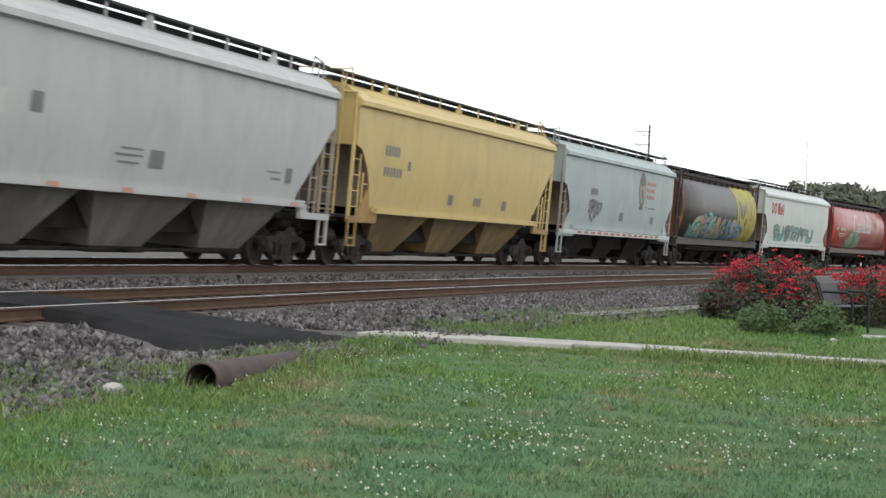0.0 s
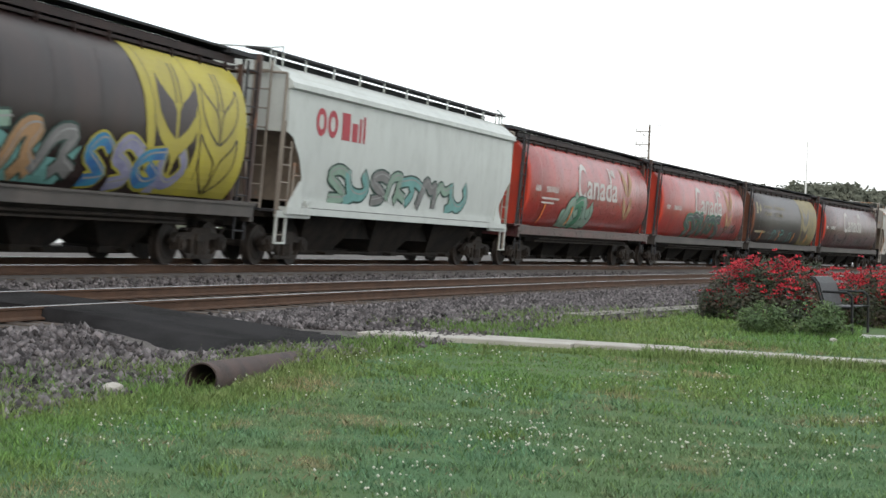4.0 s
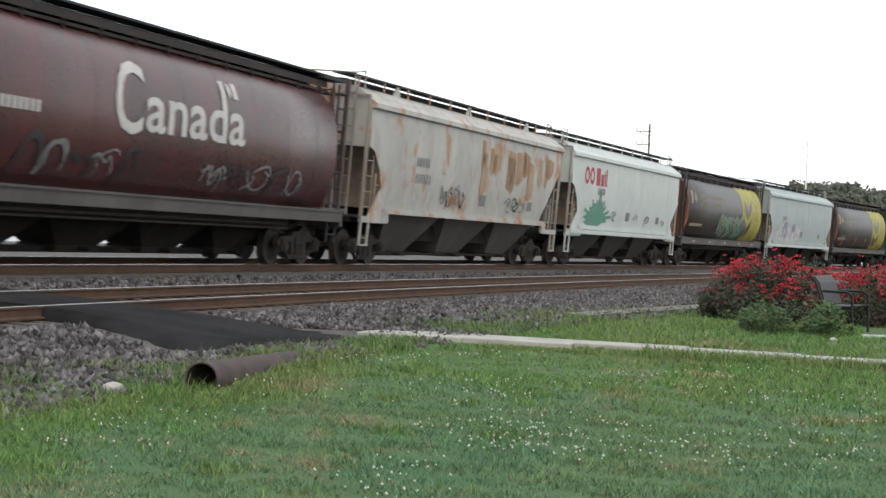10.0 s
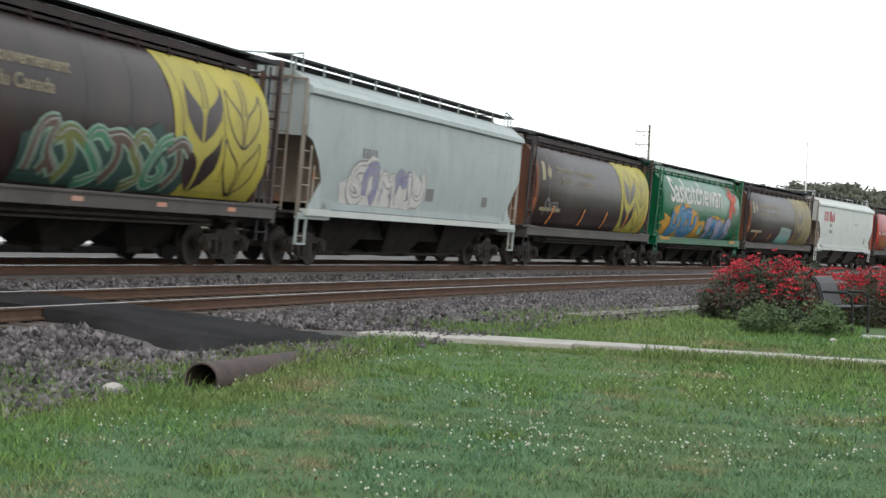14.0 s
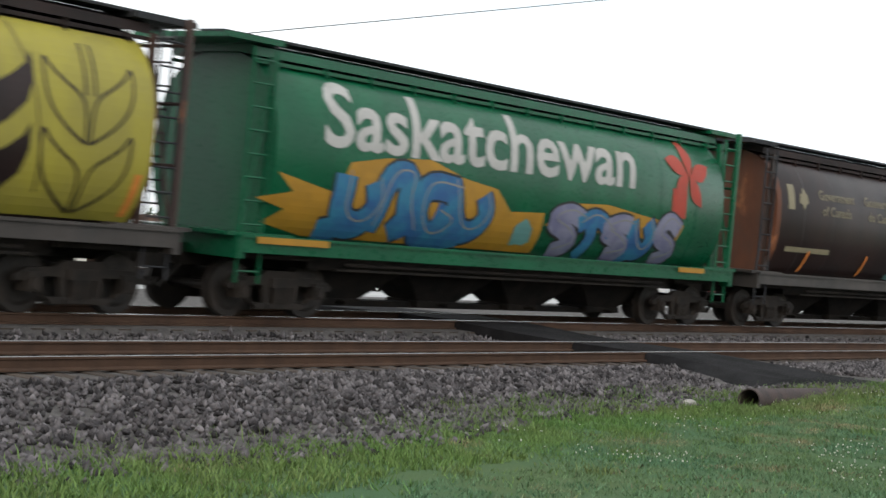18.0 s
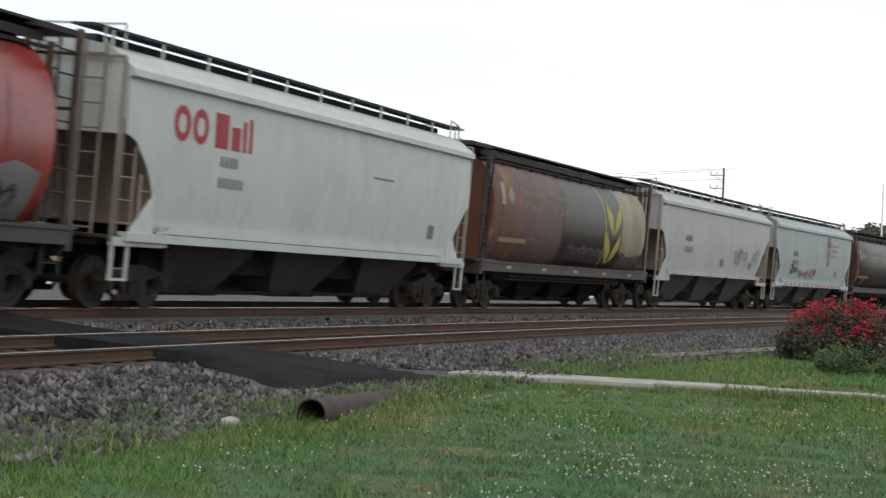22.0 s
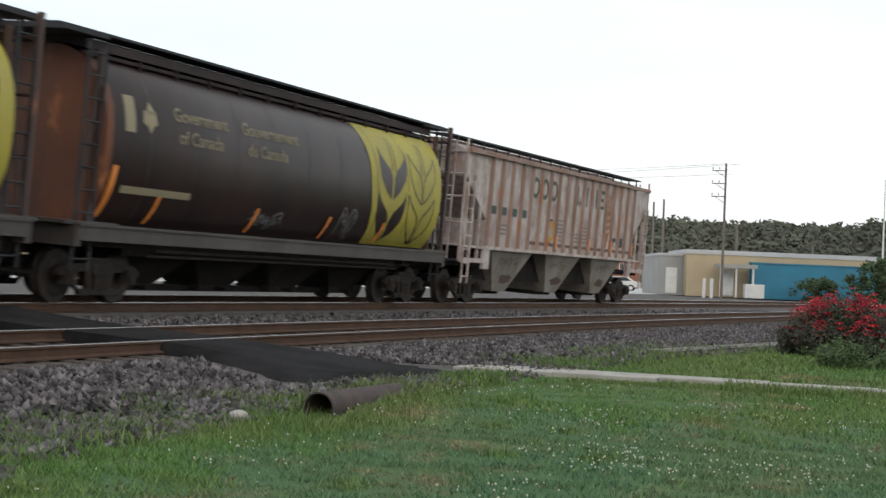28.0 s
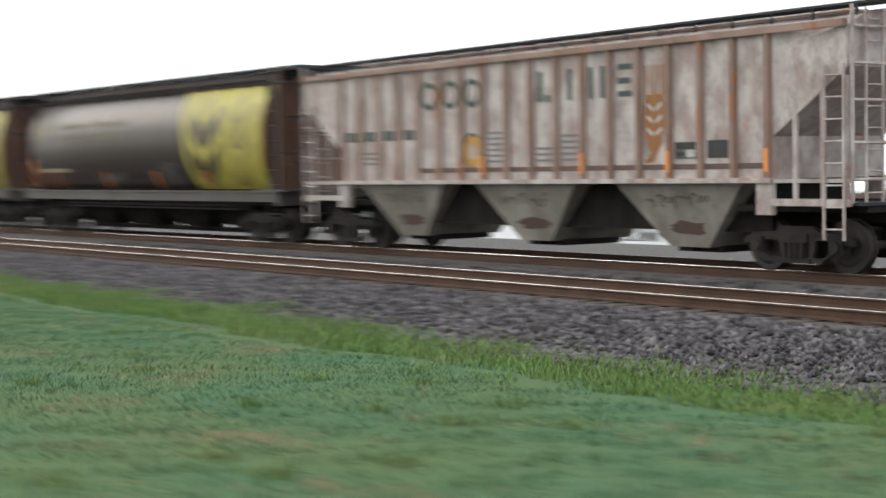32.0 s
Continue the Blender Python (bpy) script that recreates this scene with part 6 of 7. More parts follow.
# ---- loose stones, grass, clover ----
def build_stones():
    rng = np.random.default_rng(4)
    octa = np.array([(1, 0, 0), (-1, 0, 0), (0, 1, 0), (0, -1, 0), (0, 0, 1), (0, 0, -1)], np.float32)
    tri = np.array([(0, 2, 4), (2, 1, 4), (1, 3, 4), (3, 0, 4), (2, 0, 5), (1, 2, 5), (3, 1, 5), (0, 3, 5)], np.int32)
    places = []
    for s0, s1, dense in ((-34, 8, 150), (8, 40, 270), (40, 75, 90)):
        for lane, (a, b), keep in (("near", (0, 0), 1.0), ("gap", (-3.0, -1.35), 0.35), ("crib", (-5.4, -3.1), 0.25)):
            wide = 3.9 if lane == "near" else b - a
            for _ in range(int((s1 - s0) * wide * dense * keep)):
                s = rng.uniform(s0, s1)
                if lane == "near":
                    e = toe(s)
                    lo, hi = e - 1.1, -5.65
                    if rng.random() > (hi - lo) / 3.9:
                        continue
                    u = lo + (hi - lo) * rng.random() ** 0.85
                    if u < e and rng.random() < 0.5:
                        continue
                else:
                    u = rng.uniform(a, b)
                if on_ramp(s, u, -0.05):
                    continue
                p = on_line(s, u)[0]
                base = ground_z(p.x, p.y)
                places.append((p.x, p.y, base + (-0.03 if lane == "crib" else 0.015 + (rng.random() * 0.04 if u > toe(s) + 0.3 else 0))))
    P0 = np.array(places, np.float32)
    n = len(P0)
    size = rng.uniform(0.022, 0.058, (n, 1, 1)) * rng.uniform(0.7, 1.3, (n, 1, 3))
    shape = octa[None] + rng.normal(0, 0.28, (n, 6, 3))
    ang = rng.uniform(0, math.tau, (n, 1))
    c, s = np.cos(ang), np.sin(ang)
    q = shape * size
    x, y = q[..., 0] * c - q[..., 1] * s, q[..., 0] * s + q[..., 1] * c
    v = np.stack([x, y, q[..., 2]], -1) + P0[:, None]
    f = tri[None] + (np.arange(n, dtype=np.int32) * 6)[:, None, None]
    ob = from_arrays("ballast_stones", v.reshape(-1, 3), f.reshape(-1, 3), M["stone"])
    tagged(ob, "loose grey crushed stones on the ballast shoulder", "stones", kind="stuff")


def line_all(x, y):
    a = np.clip(np.arctan2(x, y - CENTRE + BEND) * BEND, ARC_FROM, ARC_TO) / BEND
    dx, dy = x - BEND * np.sin(a), y - (CENTRE - BEND + BEND * np.cos(a))
    return a * BEND + dx * np.cos(a) - dy * np.sin(a), dx * np.sin(a) + dy * np.cos(a)


def table_all(v, table):
    return np.interp(v, [p[0] for p in table], [p[1] for p in table])


TOE = [(-30, -9.3), (-3, -9.5), (6, -9.1), (9.5, -7.9), (15, -7.8), (19, -8.2), (24, -9.3), (28, -10.1), (50, -11.4)]


def ground_all(x, y):
    s, u = line_all(x, y)
    lawn, e = table_all(s, LAWN), table_all(s, TOE)
    k = np.clip((u - e) / (-6.0 - e), 0, 1)
    hollow = 0.12 * np.exp(-((s - 16.9) / 1.2) ** 2 - ((u + 7.5) / 0.75) ** 2)
    return np.where(u >= -6.0, table_all(u, BED), lawn + (0.30 - lawn) * k - hollow)


def covered_all(x, y):
    """True where no grass grows: walks, path, pad, the open ballast."""
    s, u = line_all(x, y)
    bare = u > table_all(s, TOE) - 0.05
    bare |= (x > 20.6) & (x < 21.9) & (y > -6.6) & (y < 7.2)
    bare |= (u > -8.55) & (s > table_all(u, RAMP_FOOT)) & (s < table_all(u, RAMP_EDGE))
    bare |= (x > 25.2) & (x < 28.4) & (y > -3.2) & (y < 0.55)
    return bare


def covered(x, y):
    return bool(covered_all(np.array([x]), np.array([y]))[0])


def patchy(x, y, size, seed):
    """A smooth uneven field between about -1 and 1."""
    rng = np.random.default_rng(seed)
    out = np.zeros_like(x)
    for k in range(9):
        a, f = rng.uniform(0, math.tau), rng.uniform(0.6, 2.6) / size
        out += np.sin((x * math.cos(a) + y * math.sin(a)) * f * math.tau + rng.uniform(0, math.tau) + 1.7 * np.sin((y * math.cos(a) - x * math.sin(a)) * f * 2.3))
    return out / 4.2


def coarse_share(x, y):
    """How much of the lawn is the coarser yellow-green kind: near the ballast and beyond the walk's near side."""
    s, u = line_all(x, y)
    k = np.maximum((u - table_all(s, TOE) + 2.9) / 1.2, (x - 14.5) / 2.5) + 0.45 * patchy(x, y, 3.0, 91)
    return np.clip(k, 0.04, 0.96)


def verge_cover(x, y):
    """The lawn thins out unevenly towards the stones."""
    s, u = line_all(x, y)
    d = u - table_all(s, TOE)
    share = np.clip(-d / 1.1 + 0.15 + 0.75 * patchy(x, y, 0.9, 55), 0.03, 1)
    edge = np.abs(d + 2.45 + 0.22 * np.sin(s * 0.9) + 0.1 * np.sin(s * 2.7)) < 0.15 + 0.08 * np.sin(s * 5.1)
    return np.where(edge & (s < 6) & (patchy(x, y, 1.4, 31) > -0.5), 0.02, share)


LAWN_ZONES = ((6.5, 14, -3, 8.2, 1900, 0.008, 0.015), (14, 23, -4, 8.4, 1050, 0.010, 0.02), (23, 33, -5, 6, 420, 0.014, 0.026), (-20, 6.5, -6, 8.3, 760, 0.010, 0.02),
              (-34, -20, -5, 8.3, 130, 0.014, 0.03), (33, 45, -5, 4.5, 120, 0.015, 0.03), (-4, 20, -11, -6, 90, 0.012, 0.025))


def lawn(name, coarse, high, material, label, seed):
    rng = np.random.default_rng(seed)
    vs = []
    for x0, x1, y0, y1, dense, w0, w1 in LAWN_ZONES:
        n = int((x1 - x0) * (y1 - y0) * dense)
        x, y = rng.uniform(x0, x1, n), rng.uniform(y0, y1, n)
        share = coarse_share(x, y)
        k = patchy(x, y, 1.1, 17)
        keep = (rng.random(n) < (share if coarse else 1 - share)) & (rng.random(n) < 0.8 + 0.35 * k) & ~covered_all(x, y) & (rng.random(n) < verge_cover(x, y))
        x, y, k = x[keep], y[keep], k[keep]
        n = len(x)
        h = rng.uniform(high[0], high[1], n) * np.clip(0.85 + 0.45 * k, 0.35, 1.5) * np.where((x > 17.2) & (x < 20.8) & (y > 2.5), 0.45, 1.0)
        a, b = rng.uniform(0, math.tau, n), rng.uniform(0, math.tau, n)
        base = np.stack([x, y, ground_all(x, y) - 0.006], 1)
        side = np.stack([np.cos(a), np.sin(a), np.zeros(n)], 1) * (rng.uniform(w0, w1, n) / 2)[:, None]
        lean = rng.uniform(0.2, 1.3, n)
        tip = np.stack([np.cos(b) * lean, np.sin(b) * lean, np.ones(n)], 1) * h[:, None]
        vs.append(np.stack([base - side, base + side, base + tip], 1).reshape(-1, 3))
    v = np.concatenate(vs)
    tagged(from_arrays(name, v, np.arange(len(v), dtype=np.int32).reshape(-1, 3), material), label, "grass", kind="stuff")


def blades(name, P0, high, wide, material, label, rng, lean):
    n = len(P0)
    h = (rng.uniform(high[0], high[1], n) * np.clip(P0[:, 3], 0.4, 1.6))[:, None]
    a = rng.uniform(0, math.tau, n)
    side = np.stack([np.cos(a), np.sin(a), np.zeros(n)], 1) * (rng.uniform(wide[0], wide[1], n) / 2)[:, None]
    b = rng.uniform(0, math.tau, n)
    tip = np.stack([np.cos(b) * lean, np.sin(b) * lean, np.ones(n)], 1) * h * rng.uniform(0.6, 1.0, n)[:, None]
    mid = tip * np.array([0.35, 0.35, 0.62])
    base = P0[:, :3]
    v = np.stack([base - side, base + side, base + mid + side * 0.7, base + tip, base + mid - side * 0.7], 1)
    i = (np.arange(n, dtype=np.int32) * 5)[:, None]
    quads = np.concatenate([i + np.array([0, 1, 2, 4])], 1)
    tris = np.concatenate([i + np.array([4, 2, 3])], 1)
    f = np.concatenate([np.concatenate([quads[:, [0, 1, 2]], quads[:, [0, 2, 3]]], 0), tris], 0)
    ob = from_arrays(name, v.reshape(-1, 3), f, material)
    return tagged(ob, label, "grass", kind="stuff")


def build_grass():
    lawn("lawn_grass", False, (0.025, 0.06), M["blade"], "short blue-green mown lawn grass with clover", 11)
    lawn("coarse_lawn_grass", True, (0.035, 0.09), M["blade_coarse"], "longer yellow-green lawn grass", 14)
    # dead straw shows where the lawn is thin
    straw = np.random.default_rng(19)
    x, y = straw.uniform(4, 24, 130000), straw.uniform(-5, 7.6, 130000)
    keep = (straw.random(len(x)) < np.clip(patchy(x, y, 1.5, 23) - 0.4, 0, 1) * np.clip(1.1 - x / 34, 0.2, 1)) & ~covered_all(x, y)
    x, y = x[keep], y[keep]
    blades("lawn_straw", np.stack([x, y, ground_all(x, y) + 0.004, straw.uniform(0.5, 1.1, len(x))], 1).astype(np.float32), (0.03, 0.065), (0.008, 0.016), M["straw"], "dry straw in thin patches of the lawn", straw, 1.6)
    # taller growth along the ballast, by the walk and round the pipe
    rng = np.random.default_rng(12)
    pts = []
    for s0, s1, lo, hi, n in ((-40, 15.6, -1.5, 0.45, 15000), (9, 16, -1.2, 0.5, 5000), (15.5, 21, -1.2, 0.0, 2500), (17.5, 24, -1.4, 0.5, 5200), (22, 30, -1.2, 1.1, 6400), (30, 60, -1.2, 0.3, 2600)):
        for _ in range(n):
            s = rng.uniform(s0, s1)
            d = lo + (hi - lo) * rng.random()
            if rng.random() > 0.4 + 1.5 * noise.noise(Vector((s * 0.8, d, 3))):
                continue
            p = on_line(s, toe(s) + d)[0]
            if 20.5 < p.x < 22 and p.y < 7.2 or on_ramp(s, toe(s) + d, 0.1):
                continue
            pts.append((p.x, p.y, ground_z(p.x, p.y) - 0.005, rng.uniform(0.5, 1.3)))
    for _ in range(5200):
        x, y = rng.uniform(18.6, 20.55), rng.uniform(-6, 7.0)
        if rng.random() < 0.3 + 0.35 * (x - 18.6):
            pts.append((x, y, ground_z(x, y) - 0.005, rng.uniform(0.35, 0.8) * (0.45 if y > 3.2 else 1)))
    band = []
    for _ in range(110000):
        s, d = rng.uniform(-42, 6.0), rng.uniform(-2.7, 1.3)
        inner = -2.25 - 0.22 * math.sin(s * 0.9) - 0.1 * math.sin(s * 2.7)
        outer = -0.2 + 1.7 * noise.noise(Vector((s * 0.7, 0, 5)))
        if d < inner or d > outer and rng.random() > 0.25 + 1.6 * noise.noise(Vector((s * 1.3, d * 2.2, 4))) - 0.35 * (d - outer):
            continue
        if rng.random() > 0.62 + 0.9 * noise.noise(Vector((s * 1.1, d * 1.6, 8))):
            continue
        p = on_line(s, toe(s) + d)[0]
        band.append((p.x, p.y, ground_z(p.x, p.y) - 0.005, rng.uniform(0.5, 1.1) * lerp_table(s, [(-8, 1.0), (6, 0.5)]) * (0.55 if d > outer else 1.0)))
    blades("verge_band", np.array(band, np.float32), (0.1, 0.24), (0.01, 0.022), M["verge"], "lush yellow-green strip between lawn and stones", rng, 0.6)
    for _ in range(9000):
        y = rng.uniform(-6, 5.4)
        x = rng.uniform(20.2, 20.62 if y > 4.1 else 21.02 - 0.033 * (4.1 - y))
        pts.append((x, y, ground_z(x, y) - 0.005, rng.uniform(0.45, 0.75) * (0.4 if y > 3.2 else 1.45)))
    for _ in range(4200):
        x, y = rng.uniform(22.0, 25.6), rng.uniform(-4, 6.4)
        if not covered(x, y):
            pts.append((x, y, ground_z(x, y) - 0.005, rng.uniform(0.4, 0.9)))
    for _ in range(3800):
        x, y = rng.uniform(12.6, 18.6), rng.gamma(2.0, 0.13) * (1 if rng.random() < 0.6 else -1.8) - 0.02
        pts.append((x, 6.2 + (x - 14) * 0.12 - y, ground_z(x, 6.2) - 0.005, rng.uniform(0.4, 0.9)))
    blades("verge_grass", np.array(pts, np.float32), (0.07, 0.2), (0.008, 0.018), M["weed"], "taller yellow-green grass along the ballast and walk", rng, 0.7)
    # darker tufts in the lawn
    pts = []
    for _ in range(150):
        x, y = rng.uniform(-16, 22), rng.uniform(-7, 6.3)
        if covered(x, y):
            continue
        for _ in range(70):
            px, py = x + rng.normal(0, 0.09), y + rng.normal(0, 0.09)
            pts.append((px, py, ground_z(px, py) - 0.005, rng.uniform(0.5, 1.0)))
    blades("grass_tufts", np.array(pts, np.float32), (0.08, 0.16), (0.008, 0.016), M["weed"], "scattered coarse grass tufts in the lawn", rng, 0.8)


def build_clover():
    rng = np.random.default_rng(13)
    octa = np.array([(1, 0, 0), (0, 1, 0), (-1, 0, 0), (0, -1, 0), (0, 0, 1), (0, 0, -1)], np.float32)
    tri = np.array([(0, 1, 4), (1, 2, 4), (2, 3, 4), (3, 0, 4), (1, 0, 5), (2, 1, 5), (3, 2, 5), (0, 3, 5)], np.int32)
    pts = []
    for _ in range(17000):
        x, y = rng.uniform(6.5, 19.5), rng.uniform(-4, 6.4)
        k = noise.noise(Vector((x * 0.45, y * 0.6, 9))) + 0.6 * noise.noise(Vector((x * 1.7, y * 1.7, 4)))
        if covered(x, y) or rng.random() > (0.05 + 0.62 * k) * (1.0 if y < 4.2 and x < 15 else 0.3):
            continue
        pts.append((x, y, ground_z(x, y) + rng.uniform(0.045, 0.085)))
    P0 = np.array(pts, np.float32)
    n = len(P0)
    r = rng.uniform(0.007, 0.0135, (n, 1, 1))
    v = octa[None] * r + P0[:, None]
    f = tri[None] + (np.arange(n, dtype=np.int32) * 6)[:, None, None]
    tagged(from_arrays("clover_flowers", v.reshape(-1, 3), f.reshape(-1, 3), M["petal"]), "white clover flower heads scattered in the lawn", "flowers", kind="stuff")


build_stones()
build_grass()
build_clover()


# ---- far side: poles, buildings, vehicles, woods ----
M["wood_pole"] = surface("grey_wood_pole", (0.13, 0.11, 0.095), (0.18, 0.155, 0.135), 0.9, 0, 3, 30, 0.4, (6, 6, 0.6))
M["beige"] = surface("beige_metal_siding", (0.42, 0.34, 0.22), (0.38, 0.3, 0.2), 0.7, 0, 0.5, 10, 0.1)
M["greywall"] = surface("grey_metal_siding", (0.30, 0.30, 0.29), (0.26, 0.26, 0.25), 0.7, 0, 0.5, 10, 0.1)
M["teal"] = surface("teal_painted_wall", (0.02, 0.18, 0.28), (0.02, 0.15, 0.24), 0.6, 0, 0.5, 10, 0.1)
M["whitewall"] = surface("white_painted_block", (0.60, 0.57, 0.52), (0.52, 0.49, 0.45), 0.8, 0, 0.5, 10, 0.2)
M["brick"] = surface("red_brick", (0.26, 0.10, 0.06), (0.2, 0.08, 0.05), 0.85, 0, 0.8, 14, 0.4)
M["tan"] = surface("tan_stucco", (0.40, 0.29, 0.19), (0.34, 0.25, 0.17), 0.85, 0, 0.4, 8, 0.2)
M["roof_grey"] = surface("pale_roof", (0.45, 0.45, 0.46), (0.4, 0.4, 0.41), 0.6, 0, 0.4, 8, 0.1)
M["glassy"] = surface("dark_window_glass", (0.03, 0.035, 0.04), (0.04, 0.045, 0.05), 0.12, 0, 1, 5, 0.0)
M["white_metal"] = surface("white_painted_metal", (0.62, 0.62, 0.6), (0.55, 0.55, 0.54), 0.5, 0, 2, 20, 0.05)
M["blue_roof"] = surface("blue_metal_roof", (0.03, 0.10, 0.34), (0.03, 0.08, 0.28), 0.5, 0, 1, 10, 0.1)
M["red_paint"] = surface("red_car_paint", (0.35, 0.02, 0.02), (0.3, 0.02, 0.02), 0.35, 0, 1, 10, 0.0)
M["dark_paint"] = surface("dark_car_paint", (0.04, 0.045, 0.055), (0.05, 0.055, 0.06), 0.35, 0, 1, 10, 0.0)
M["sign_yellow"] = surface("yellow_sign", (0.65, 0.40, 0.02), (0.6, 0.36, 0.02), 0.5, 0, 1, 10, 0.0)
M["sign_green"] = surface("green_sign", (0.02, 0.22, 0.12), (0.02, 0.2, 0.11), 0.5, 0, 1, 10, 0.0)
M["bronze"] = surface("brown_metal_band", (0.10, 0.06, 0.045), (0.13, 0.075, 0.055), 0.7, 0, 0.5, 10, 0.1)


def glow(name, colour, power):
    m = bpy.data.materials.new(name)
    m.use_nodes = True
    b = m.node_tree.nodes["Principled BSDF"]
    b.inputs["Base Color"].default_value = (*colour, 1)
    b.inputs["Emission Color"].default_value = (*colour, 1)
    b.inputs["Emission Strength"].default_value = power
    return m


M["lamp_warm"] = glow("warm_lamp_lens", (1.0, 0.55, 0.2), 2.2)
M["lamp_red"] = glow("red_lamp_lens", (1.0, 0.06, 0.03), 3.0)


def utility_pole(x, y, high, arms=1, label="tall weathered wooden utility pole", r=0.15, base=None):
    z = ground_z(x, y) if base is None else base
    p = tagged(new("utility_pole"), label, "pole", "utility poles")
    p.location = (x, y, z)
    bm = bmesh.new()
    rod(bm, (0, 0, -0.3), (0, 0, high), r, 10, r * 0.65)
    part("shaft", bm, M["wood_pole"], p)
    for k in range(arms):
        zz = high - 0.5 - 0.9 * k
        bm = bmesh.new()
        rod(bm, (0, -0.1, zz), (0, 0.95, zz), 0.035, 6)
        rod(bm, (0, 0.05, zz - 0.45), (0, 0.7, zz - 0.02), 0.02, 5)
        arm = part("crossarm", bm, M["wood_pole"], p)
        bm = bmesh.new()
        for yy in (0.45, 0.9):
            rod(bm, (0, yy, zz + 0.06), (0, yy, zz + 0.24), 0.05, 6)
        part("insulator_pair", bm, M["white_metal"], arm)
    return p


def cable(name, a, b, sag, r, label):
    a, b = Vector(a), Vector(b)
    cu = bpy.data.curves.new(name, "CURVE")
    cu.dimensions, cu.bevel_depth, cu.bevel_resolution = "3D", r, 1
    sp = cu.splines.new("POLY")
    n = 24
    sp.points.add(n)
    for i in range(n + 1):
        t = i / n
        p = a.lerp(b, t)
        sp.points[i].co = (p.x, p.y, p.z - sag * 4 * t * (1 - t), 1)
    ob = new(name, cu)
    me = bpy.data.meshes.new_from_object(ob.evaluated_get(bpy.context.evaluated_depsgraph_get()))
    bpy.data.objects.remove(ob)
    ob = new(name, me)
    me.materials.append(M["dark"])
    return tagged(ob, label, "cable", "overhead wires")


def building(name, x, y, turn, wide, deep, high, wall, roof, label, windows=(), parapet=0.3, doors=(), base=None, gable=False):
    """A box of walls with roof; windows and doors (x0, x1, z0, z1) stand on the front, which faces -y before the turn."""
    z = (ground_z(x, y) if base is None else base) - 0.15
    b = tagged(new(name), label, "building")
    b.matrix_world = pose(x, y, z, 0, 0, turn)
    bm = bmesh.new()
    t = 0.3
    box(bm, 0, wide, 0, t, 0, high)
    part("front_wall", bm, wall, b)
    bm = bmesh.new()
    box(bm, 0, wide, deep - t, deep, 0, high)
    part("rear_wall", bm, wall, b)
    for xx in (0, wide - t):
        bm = bmesh.new()
        if gable:
            slab(bm, [(t, 0), (deep - t, 0), (deep - t, high), (deep / 2, high + gable), (t, high)], xx, xx + t, "x")
        else:
            box(bm, xx, xx + t, t, deep - t, 0, high)
        part("side_wall", bm, wall if not gable else M["greywall"], b)
    bm = bmesh.new()
    if gable:
        for s0, s1 in ((-0.3, deep / 2), (deep + 0.3, deep / 2)):
            slab(bm, [(s0, high), (s1, high + gable + 0.1), (s1, high + gable + 0.25), (s0, high + 0.15)], -0.3, wide + 0.3, "x")
    else:
        box(bm, 0.05, wide - 0.05, 0.05, deep - 0.05, high - 0.25, high - 0.05)
        box(bm, -0.08, wide + 0.08, -0.08, t + 0.02, high, high + parapet)
        box(bm, -0.08, t, t + 0.02, deep, high, high + parapet)
        box(bm, wide - t, wide + 0.08, t + 0.02, deep, high, high + parapet)
    part("roof", bm, roof, b)
    for x0, x1, z0, z1 in windows:
        bm = bmesh.new()
        box(bm, x0 - 0.08, x1 + 0.08, -0.06, 0.02, z0 - 0.08, z1 + 0.08)
        w = part("window", bm, M["white_metal"], b)
        bm = bmesh.new()
        box(bm, x0, x1, -0.08, -0.055, z0, z1)
        part("pane", bm, M["glassy"], w)
    for x0, x1, z0, z1 in doors:
        bm = bmesh.new()
        box(bm, x0, x1, -0.08, 0.02, z0, z1)
        part("door", bm, M["white_metal"], b)
    return b


